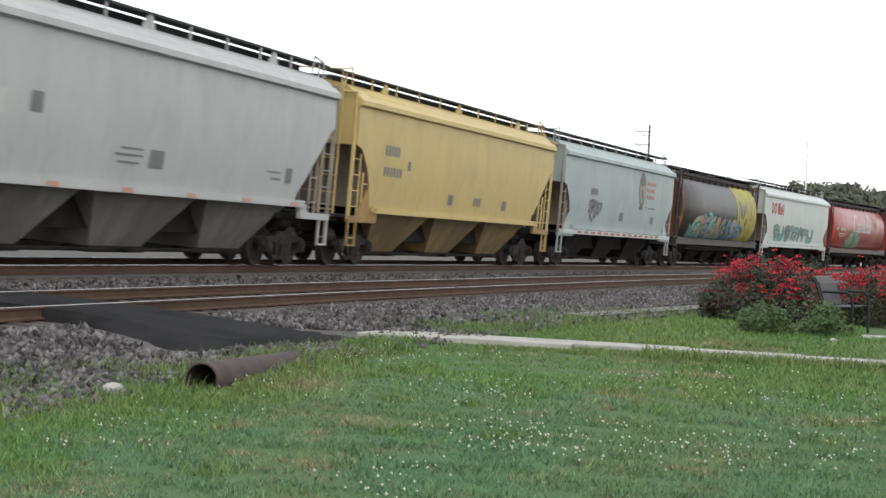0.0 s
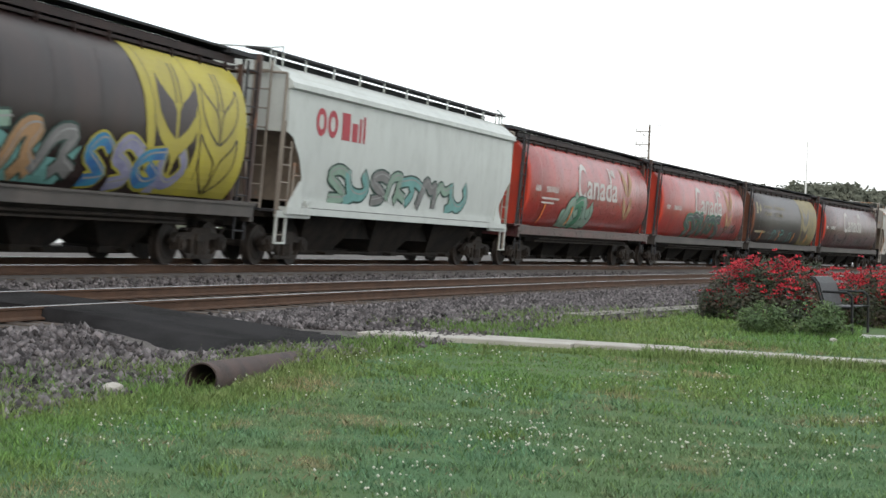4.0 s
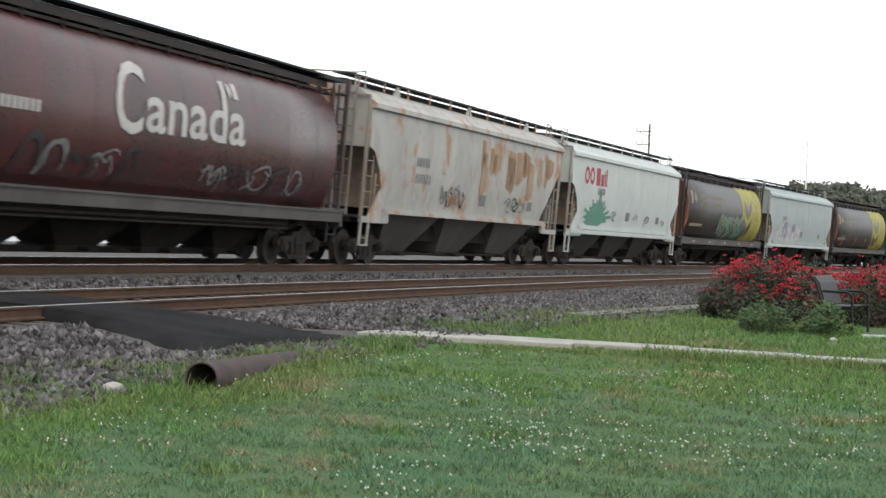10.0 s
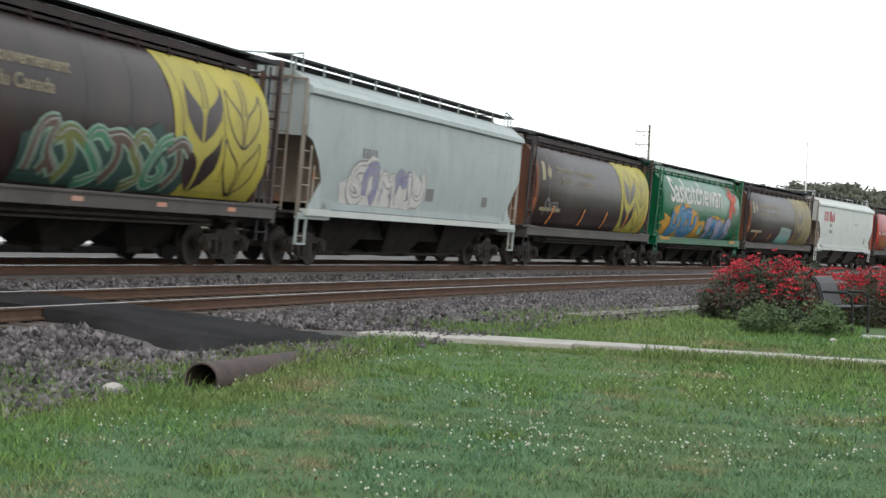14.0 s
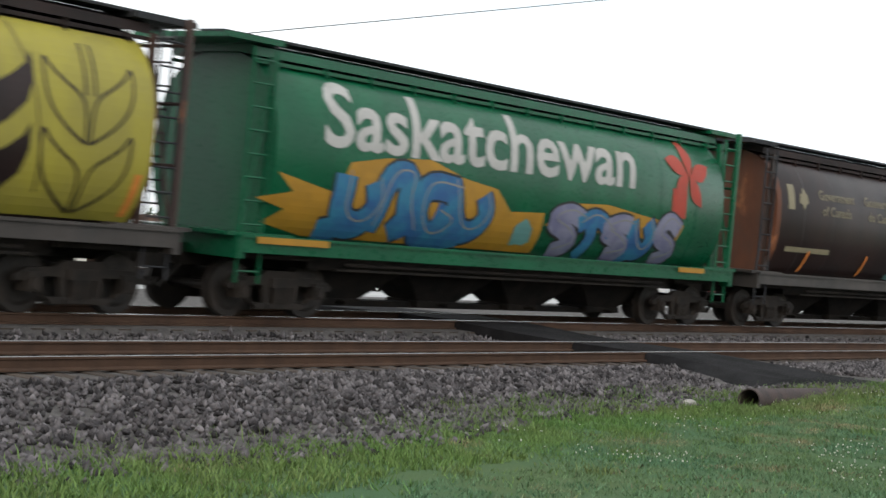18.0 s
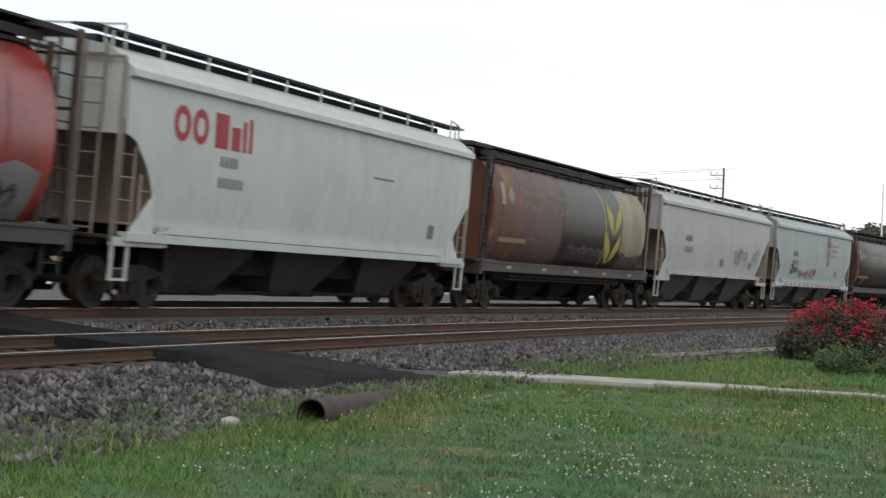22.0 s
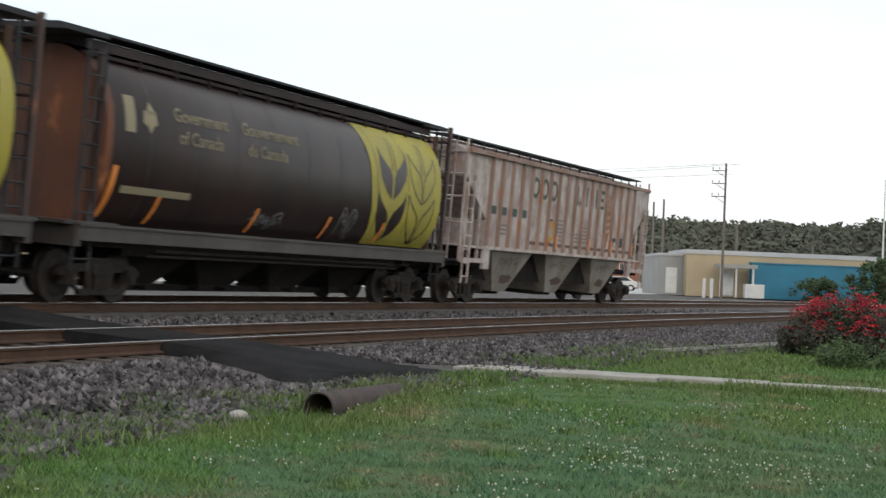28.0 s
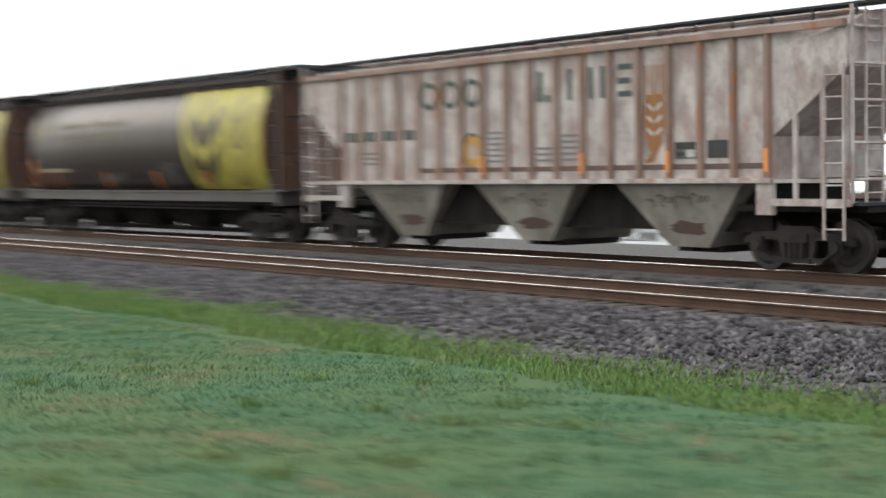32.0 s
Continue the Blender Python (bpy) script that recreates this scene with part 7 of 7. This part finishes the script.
def vehicle(x, y, turn, paint, label, kind="sedan", base=None, glowing=False):
    z = ground_z(x, y) if base is None else base
    v = tagged(new("pickup_truck" if kind == "pickup" else "car"), label, "vehicle")
    v.matrix_world = pose(x, y, z, 0, 0, turn)
    L, W = (5.4, 1.9) if kind == "pickup" else (4.6, 1.78)
    if kind == "pickup":
        out = [(-2.7, 0.45), (2.6, 0.45), (2.7, 0.75), (2.6, 1.0), (1.3, 1.08), (0.75, 1.72), (-0.55, 1.76), (-0.7, 1.1), (-2.65, 1.08), (-2.7, 0.8)]
        glass = [(1.15, 1.12), (0.7, 1.64), (-0.45, 1.68), (-0.52, 1.12)]
    elif kind == "van":
        out = [(-2.3, 0.4), (2.3, 0.4), (2.35, 0.8), (2.0, 1.05), (1.2, 1.7), (-2.1, 1.78), (-2.35, 0.9)]
        glass = [(1.75, 1.1), (1.1, 1.6), (-1.9, 1.66), (-2.0, 1.1)]
    else:
        out = [(-2.28, 0.4), (2.25, 0.4), (2.3, 0.7), (1.3, 0.92), (0.65, 1.4), (-0.95, 1.42), (-1.65, 1.0), (-2.25, 0.92), (-2.3, 0.7)]
        glass = [(1.1, 0.96), (0.58, 1.33), (-0.9, 1.35), (-1.4, 1.0)]
    bm = bmesh.new()
    slab(bm, out, -W / 2, W / 2)
    bmesh.ops.bevel(bm, geom=bm.edges[:], offset=0.06, segments=2, affect="EDGES")
    part("body", bm, paint, v, smooth=True)
    for y0 in (-W / 2 - 0.008, W / 2 - 0.012):
        bm = bmesh.new()
        slab(bm, glass, y0, y0 + 0.02)
        part("side_window", bm, M["glassy"], v)
    for sx in (-1, 1):
        for sy in (-1, 1):
            bm = bmesh.new()
            rod(bm, (sx * L * 0.3, sy * (W / 2 - 0.2), 0.33), (sx * L * 0.3, sy * (W / 2 + 0.01), 0.33), 0.33, 16)
            wh = part("wheel", bm, M["dark"], v)
            bm = bmesh.new()
            rod(bm, (sx * L * 0.3, sy * (W / 2 + 0.01), 0.33), (sx * L * 0.3, sy * (W / 2 + 0.02), 0.33), 0.19, 12)
            part("rim", bm, M["white_metal"], wh)
    for sx, m in ((1, M["lamp_warm"] if glowing else M["white_metal"]), (-1, M["lamp_red"] if glowing else M["red_paint"])):
        for sy in (-1, 1):
            bm = bmesh.new()
            box(bm, *sorted((sx * (L / 2 - 0.1), sx * (L / 2 + 0.015))), *sorted((sy * 0.5, sy * 0.8)), 0.62, 0.78)
            part("headlight" if sx > 0 else "tail_light", bm, m, v)


def signal_mast(x, y, turn, high, label):
    s = tagged(new("crossing_signal"), label, "signal")
    s.matrix_world = pose(x, y, ground_z(x, y), 0, 0, turn)
    bm = bmesh.new()
    rod(bm, (0, 0, -0.1), (0, 0, high), 0.12, 10)
    part("mast", bm, M["white_metal"], s)
    bm = bmesh.new()
    box(bm, -0.3, 0.3, -0.3, 0.3, -0.1, 0.9)
    part("base_cabinet", bm, M["white_metal"], s)
    for dx in (-0.55, 0.55):
        bm = bmesh.new()
        rod(bm, (dx, -0.1, high - 0.5), (dx, 0.15, high - 0.5), 0.28, 14)
        part("lamp_head", bm, M["dark"], s)
    bm = bmesh.new()
    for k in (-1, 1):
        slab(bm, [(-0.6, high - 0.1 - 0.25 * k), (0.6, high - 0.1 + 0.25 * k), (0.6, high + 0.08 + 0.25 * k), (-0.6, high + 0.08 - 0.25 * k)], -0.2 - 0.02 * k, -0.18 - 0.02 * k)
    part("crossbuck", bm, M["white_metal"], s)


def leafy_tree(x, y, high, wide, seed, label, clumps=60, per=46, size=0.3, base=None, dense_from=0.3):
    rng = random.Random(seed)
    z = ground_z(x, y) if base is None else base
    t = tagged(new("tree"), label, "tree")
    t.location = (x, y, z)
    bm = bmesh.new()
    rod(bm, (0, 0, -0.2), (0, 0, high * 0.45), 0.05 * high * 0.35 + 0.05, 10, 0.03 * high * 0.35 + 0.04)
    for _ in range(9):
        a = rng.uniform(0, math.tau)
        z0 = high * rng.uniform(0.22, 0.45)
        rod(bm, (0, 0, z0), (math.cos(a) * wide * 0.6, math.sin(a) * wide * 0.6, z0 + high * rng.uniform(0.15, 0.4)), 0.02 * high * 0.35 + 0.02, 6, 0.012)
    part("trunk", bm, M["bark"], t)
    cs = []
    for _ in range(clumps):
        a, k = rng.uniform(0, math.tau), math.sqrt(rng.random())
        zz = rng.uniform(dense_from, 1.0)
        prof = math.sin(math.pi * min(1, max(0.08, (zz - dense_from * 0.7) / (1.06 - dense_from * 0.7)))) ** 0.6
        cs.append((math.cos(a) * k * wide * prof, math.sin(a) * k * wide * prof, zz * high - 0.2, wide * rng.uniform(0.14, 0.3)))
    v, f = leaf_cloud(rng, cs, per, size, 1.0)
    ob = from_arrays("crown", v, f, M["far_leaf"])
    ob.parent = t


# Leaf colour greyed and lightened to carry the haze of distance.
M["hill_leaf"] = surface("hazy_woodland_leaf", (0.082, 0.088, 0.07), (0.108, 0.112, 0.086), 0.95, 0, 0.03, 0.4, 0.0, islands=0.3, gloss=0.04)


def ridge(deg):
    """The height of the wooded rise in one direction."""
    rise = 2.2 * max(0.0, math.sin((deg - 55) * 0.06)) + 5.0 * min(1.0, max(0.0, (deg - 75) / 5))
    return 8.6 + rise + 2.4 * noise.noise(Vector((deg * 0.3, 0, 2))) + 0.9 * noise.noise(Vector((deg * 1.3, 3, 2)))


def build_woods():
    """The wooded rise behind the town, one uncountable mass: a closed slope under crowns that break its outline."""
    rng = random.Random(77)
    verts, faces = [], []
    steps = ((292, 0.0), (297, 0.35), (306, 0.62), (322, 0.8), (344, 0.92), (372, 1.0), (430, 0.9))
    n, m = 420, len(steps)
    for i in range(n + 1):
        deg = -80 + 180 * i / n
        az = radians(deg)
        for d, k in steps:
            z = 0.3 + k * (ridge(deg) - 0.6) + rng.uniform(-0.35, 0.35)
            verts.append(Vector((math.sin(az) * d, math.cos(az) * d + 5, z)))
    faces += [(i * m + k, i * m + k + 1, i * m + m + k + 1, i * m + m + k) for i in range(n) for k in range(m - 1)]
    for i in range(3600):
        deg = rng.uniform(-78, 96) if i < 900 else rng.uniform(15, 92)
        az = radians(deg)
        j = rng.randrange(1, m - 1)
        (d0, k0), (d1, k1) = steps[j], steps[j + 1]
        t = rng.random()
        d, k = d0 + (d1 - d0) * t, k0 + (k1 - k0) * t
        x, y, z = math.sin(az) * d, math.cos(az) * d + 5, 0.3 + k * (ridge(deg) - 0.6)
        w = rng.uniform(1.5, 3.2)
        cs = [(x + rng.uniform(-1, 1) * w, y + rng.uniform(-1, 1) * w, z + rng.uniform(-0.3, 0.75) * w * 0.6, w * rng.uniform(0.35, 0.6)) for _ in range(5)]
        v, f = leaf_cloud(rng, cs, 22, 0.7, 1.0)
        o = len(verts)
        verts += v
        faces += [tuple(q + o for q in r) for r in f]
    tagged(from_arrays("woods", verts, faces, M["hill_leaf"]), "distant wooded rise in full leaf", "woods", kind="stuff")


def build_far_side():
    # teal and beige shed with its canopy
    shed = building("warehouse", 124.2, 22.2, -72, 15.0, 11.0, 3.35, M["beige"], M["roof_grey"], "beige metal warehouse with white roof edge", parapet=0.35, base=1.0)
    shed = building("workshop", 124.75, 17.15, -72, 10.2, 0.8, 2.75, M["teal"], M["teal"], "teal painted lean-to along the warehouse", parapet=0.1, base=1.0, doors=((-2.2, -1.4, 0.15, 2.2),))
    bm = bmesh.new()
    box(bm, -2.9, 0.1, -2.2, 0.2, 2.3, 2.6)
    part("canopy", bm, M["greywall"], shed)
    for x in (-2.7, -1.5, -0.2):
        bm = bmesh.new()
        rod(bm, (x, -2.0, 0), (x, -2.0, 2.3), 0.08, 8)
        part("canopy_post", bm, M["white_metal"], shed)
    bm = bevel_box(-0.9, 0.6, -2.6, -1.6, 0.0, 1.1, 0.03)
    part("white_bin", bm, M["white_metal"], shed)
    building("grey_gable", 125.0, 24.6, -72, 2.2, 11.0, 3.15, M["greywall"], M["roof_grey"], "grey end bay of the metal warehouse", base=1.0, doors=((0.6, 1.5, 0.15, 2.2),), parapet=0.2)
    for k, (x, y) in enumerate(((118.5, 19.8), (118.3, 19.2))):
        bm = bmesh.new()
        rod(bm, (0, 0, -0.2), (0, 0, 1.5), 0.13, 10)
        ob = tagged(finish("bollard", bm, M["white_metal"]), "white steel bollard before the warehouse", "bollard", "bollards")
        ob.location = (x, y, ground_z(x, y))
    utility_pole(109.0, 17.0, 9.5, 3, r=0.11)
    utility_pole(147.1, 29.6, 8.6, 0)
    utility_pole(147.4, 28.7, 8.9, 0)
    utility_pole(139.6, 20.6, 6.6, 0)
    utility_pole(152.0, 15.2, 5.2, 0)
    m = tagged(new("radio_mast"), "thin tall metal mast", "mast")
    m.location = (230, 13.3, 0.6)
    bm = bmesh.new()
    rod(bm, (0, 0, -0.3), (0, 0, 17.2), 0.16, 8, 0.08)
    part("shaft", bm, M["white_metal"], m)
    building("brick_house", 205, 49.5, -75, 6.6, 9, 3.9, M["brick"], M["bronze"], "two storey brick house catching warm light", windows=((0.8, 2.2, 2.3, 3.4), (4.0, 5.4, 2.3, 3.4), (0.9, 2.0, 0.7, 1.7), (4.1, 5.2, 0.7, 1.7)), base=0.9)
    building("brown_shop", 200, 60, -70, 11, 9, 4.2, M["bronze"], M["bronze"], "low dark brown roofed shop", base=0.9)
    vehicle(98.7, 73.2, 62, M["white_metal"], "white pickup truck on the far road", "pickup")
    vehicle(158, 28.4, -80, M["white_metal"], "white pickup truck parked by the warehouse", "pickup")
    vehicle(150, 33.5, 100, M["white_metal"], "white sedan parked on the far lot", "sedan")
    leafy_tree(122.5, 11.9, 1.9, 2.0, 5, "rounded green shrub before the teal wall", 40, 40, 0.16, dense_from=0.05)
    leafy_tree(120.0, 7.0, 3.6, 2.3, 6, "small green tree by the teal wall", 50, 44, 0.2, dense_from=0.1)
    # town crossing
    signal_mast(98.8, 27.2, -100, 4.3, "white crossing signal mast with lamp heads")
    signal_mast(126.5, 57.0, -120, 4.2, "white crossing signal mast beside the road")
    for k, (x, y, t, p, kind, g) in enumerate(((104, 36, -95, "white_metal", "van", True), (116, 34, 85, "white_metal", "sedan", True), (120, 40, -95, "dark_paint", "sedan", True), (128, 38, -95, "white_metal", "sedan", False),
                                               (163, 87.5, -120, "red_paint", "sedan", True), (150, 84, 60, "dark_paint", "sedan", False))):
        vehicle(x, y, t, M[p], {"white_metal": "white car waiting at the crossing", "dark_paint": "dark car on the far road", "red_paint": "red car with its tail lights on"}[p], kind, glowing=g)
    for x, y, h in ((165, 42, 8), (172, 46, 8), (186, 52, 7), (121, 61, 8.5), (176, 66, 8.5), (182, 95, 9)):
        utility_pole(x, y, h, 0)
    building("tan_shop", 192, 122, -28, 24, 12, 6.0, M["tan"], M["roof_grey"], "long tan stucco shop front", windows=((2, 5, 0.6, 2.6), (7, 10, 0.6, 2.6), (12, 15, 0.6, 2.6), (17, 20, 0.6, 2.6)), doors=((10.6, 11.6, 0.1, 2.3),))
    building("white_office", 152, 136, -32, 22, 14, 7.2, M["whitewall"], M["roof_grey"], "white two storey office with dark windows", windows=((13, 15.5, 4.2, 5.8), (16.5, 19.5, 4.2, 5.8), (13, 19.5, 0.9, 2.6)), parapet=0.3)
    building("brick_store", 122.5, 120.5, -24, 13, 10, 5.4, M["brick"], M["bronze"], "low brick and white store with brown fascia", windows=((1, 4, 0.5, 2.4), (6, 11, 0.5, 2.4)), parapet=0.5)
    # fence and white wall across the road
    f = tagged(new("board_fence"), "tall red brown board fence", "fence")
    f.matrix_world = pose(56.1, 113.6, ground_z(62, 110), 0, 0, -20)
    bm = bevel_box(0, 0.235, -0.04, 0.04, -0.1, 4.3, 0.01)
    me = bpy.data.meshes.new("board")
    bm.to_mesh(me)
    bm.free()
    me.materials.append(surface("red_brown_board", (0.30, 0.115, 0.06), (0.25, 0.095, 0.05), 0.85, 0, 1, 10, 0.3, (4, 4, 0.5), piece=0.3))
    for i in range(64):
        mesh_part("board", me, f, Matrix.Translation((0.25 * i, 0.01 * (i % 2), 0.0)))
    building("white_wall_shed", 71.5, 107.8, -20, 11.5, 6, 4.6, M["whitewall"], M["whitewall"], "long white rendered wall of a shed", parapet=0.05)
    building("brown_store", 83.4, 103.3, -20, 16, 9, 4.9, M["bronze"], M["bronze"], "brown fronted low store", windows=((2, 6, 0.6, 2.4), (8, 12, 0.6, 2.4)))
    leafy_tree(68.6, 91.5, 6.2, 1.8, 7, "small dark street tree before the white wall", 60, 46, 0.18, dense_from=0.32)
    utility_pole(54.1, 77.2, 12.6, 1, "tall grey utility pole beside the road", 0.17)
    building("blue_roof_kiosk", 44, 118, -8, 9, 6, 3.0, M["tan"], M["blue_roof"], "tan kiosk with a bright blue roof", parapet=0.9, windows=((1, 3, 0.8, 2.2), (5, 8, 0.8, 2.2)))
    building("orange_store", 18, 122, 0, 16, 8, 3.4, M["brick"], M["tan"], "low brick store with tan parapet", parapet=0.6, windows=((2, 6, 0.6, 2.3), (9, 14, 0.6, 2.3)))
    building("brick_row", -62, 70, 62, 24, 8, 3.0, M["brick"], M["bronze"], "long low red brick wall of a store", windows=((3, 6, 0.6, 2.0), (14, 18, 0.6, 2.0)))
    for x, y, t, p, kind in ((2, 40, 0, "white_metal", "van"), (9, 41, 0, "white_metal", "sedan"), (17, 44, 4, "dark_paint", "sedan"), (-34, 42, 20, "white_metal", "van"), (-41, 40, 18, "white_metal", "pickup"), (-27, 45, 18, "dark_paint", "sedan"), (52, 45, -6, "dark_paint", "van"), (70, 42, -8, "white_metal", "van")):
        vehicle(x, y, t, M[p], {"white_metal": "white car parked beyond the tracks", "dark_paint": "dark car parked beyond the tracks"}[p], kind)
    # road signs and signals
    s = tagged(new("warning_sign"), "yellow diamond warning sign over a yellow plate", "sign")
    s.matrix_world = pose(95.4, 83.6, ground_z(95, 84), 0, 0, -42)
    bm = bmesh.new()
    rod(bm, (0, 0.06, -0.2), (0, 0.06, 5.2), 0.06, 8)
    part("sign_post", bm, M["white_metal"], s)
    bm = bmesh.new()
    slab(bm, [(0, 4.25), (0.5, 4.75), (0, 5.25), (-0.5, 4.75)], -0.02, 0.02)
    part("diamond_plate", bm, M["sign_yellow"], s)
    bm = bmesh.new()
    box(bm, -0.38, 0.38, -0.02, 0.02, 2.6, 3.7)
    part("lower_plate", bm, M["sign_yellow"], s)
    s = tagged(new("traffic_signal"), "mast arm with traffic signal and green name plate", "signal")
    s.matrix_world = pose(98.8, 120.0, ground_z(99, 120) + 3.3, 0, 0, -35)
    bm = bmesh.new()
    rod(bm, (9, 0, -3.6), (9, 0, 11.5), 0.16, 10, 0.12)
    rod(bm, (9, 0, 10.8), (-6, 0, 11.6), 0.12, 8, 0.06)
    part("mast_arm", bm, M["greywall"], s)
    bm = bevel_box(-4.4, -3.9, -0.2, 0.2, 8.9, 10.9, 0.04)
    hd = part("signal_head", bm, M["sign_yellow"], s)
    for k in range(3):
        bm = bmesh.new()
        rod(bm, (-4.15, -0.2, 9.25 + 0.62 * k), (-4.15, -0.28, 9.25 + 0.62 * k), 0.2, 12)
        part("signal_lens", bm, M["dark"], hd)
    bm = bmesh.new()
    box(bm, 0, 2.6, -0.03, 0.03, 9.9, 10.5)
    part("name_plate", bm, M["sign_green"], s)
    for x, y, h, w, sd in ((95, 128, 7, 4, 1), (104, 132, 6.2, 4, 2), (50, 150, 9, 5, 3), (64, 150, 8, 5, 4), (30, 150, 8, 5, 8), (8, 150, 7, 5, 9), (-75, 84, 8, 4.5, 10), (-66, 96, 7, 4, 11), (-84, 72, 7, 4, 12), (140, 100, 6, 4.5, 13), (86, 130, 7, 4, 14)):
        leafy_tree(x, y, h, w, sd, "leafy street tree beyond the tracks", 46, 40, 0.38)
    for k in range(8):
        a = radians(21 + 3.3 * k)
        d = 172 + 9 * (k % 3)
        leafy_tree(-5 + d * math.sin(a), -12 + d * math.cos(a), 6.6 + 0.9 * (k * 7 % 3), 5.0, 60 + k, "broad leafy tree behind the fence and wall", 70, 50, 0.5, dense_from=0.12)
    for x, y, z in ((138.4, 71.3, 3.7), (140.1, 69.2, 3.7), (141.9, 67.1, 3.0)):
        s = tagged(new("street_lamp"), "street lamp glowing warm at the town crossing", "lamp", "street lamps")
        s.location = (x, y, ground_z(x, y))
        bm = bmesh.new()
        rod(bm, (0, 0, -0.2), (0, 0, z - 0.3), 0.09, 8, 0.06)
        part("lamp_post", bm, M["greywall"], s)
        bm = bmesh.new()
        bmesh.ops.create_icosphere(bm, subdivisions=2, radius=0.34)
        for v in bm.verts:
            v.co = Vector((v.co.x * 1.25, v.co.y * 1.25, v.co.z * 0.7 + z - 0.1))
        part("lamp_globe", bm, M["lamp_warm"], s, "glowing warm globe")
    # overhead wires
    # Run fitted to the camera's view: starts at the ground, upper end hangs free.
    cable("wire", (-9.3, 25.4, 0.72), (95.6, 31.4, 23.9), 0.0, 0.016, "heavy black wire rising beyond the tracks")
    for k in range(3):
        cable("wire", (-60, 110 + 6 * k, 27 + 2 * k), (75, 60 + 8 * k, 24 + 2 * k), 0.8, 0.014, "thin black overhead wire high above the tracks")
    for k in range(3):
        cable("wire", (109.0, 17.0 - 0.5 * k, 10.2 - 0.7 * (k % 2)), (147.0, 75.0, 11.5 - 0.5 * k), 0.5, 0.012, "thin black overhead wire at the utility pole")
    build_woods()


build_far_side()
motions()
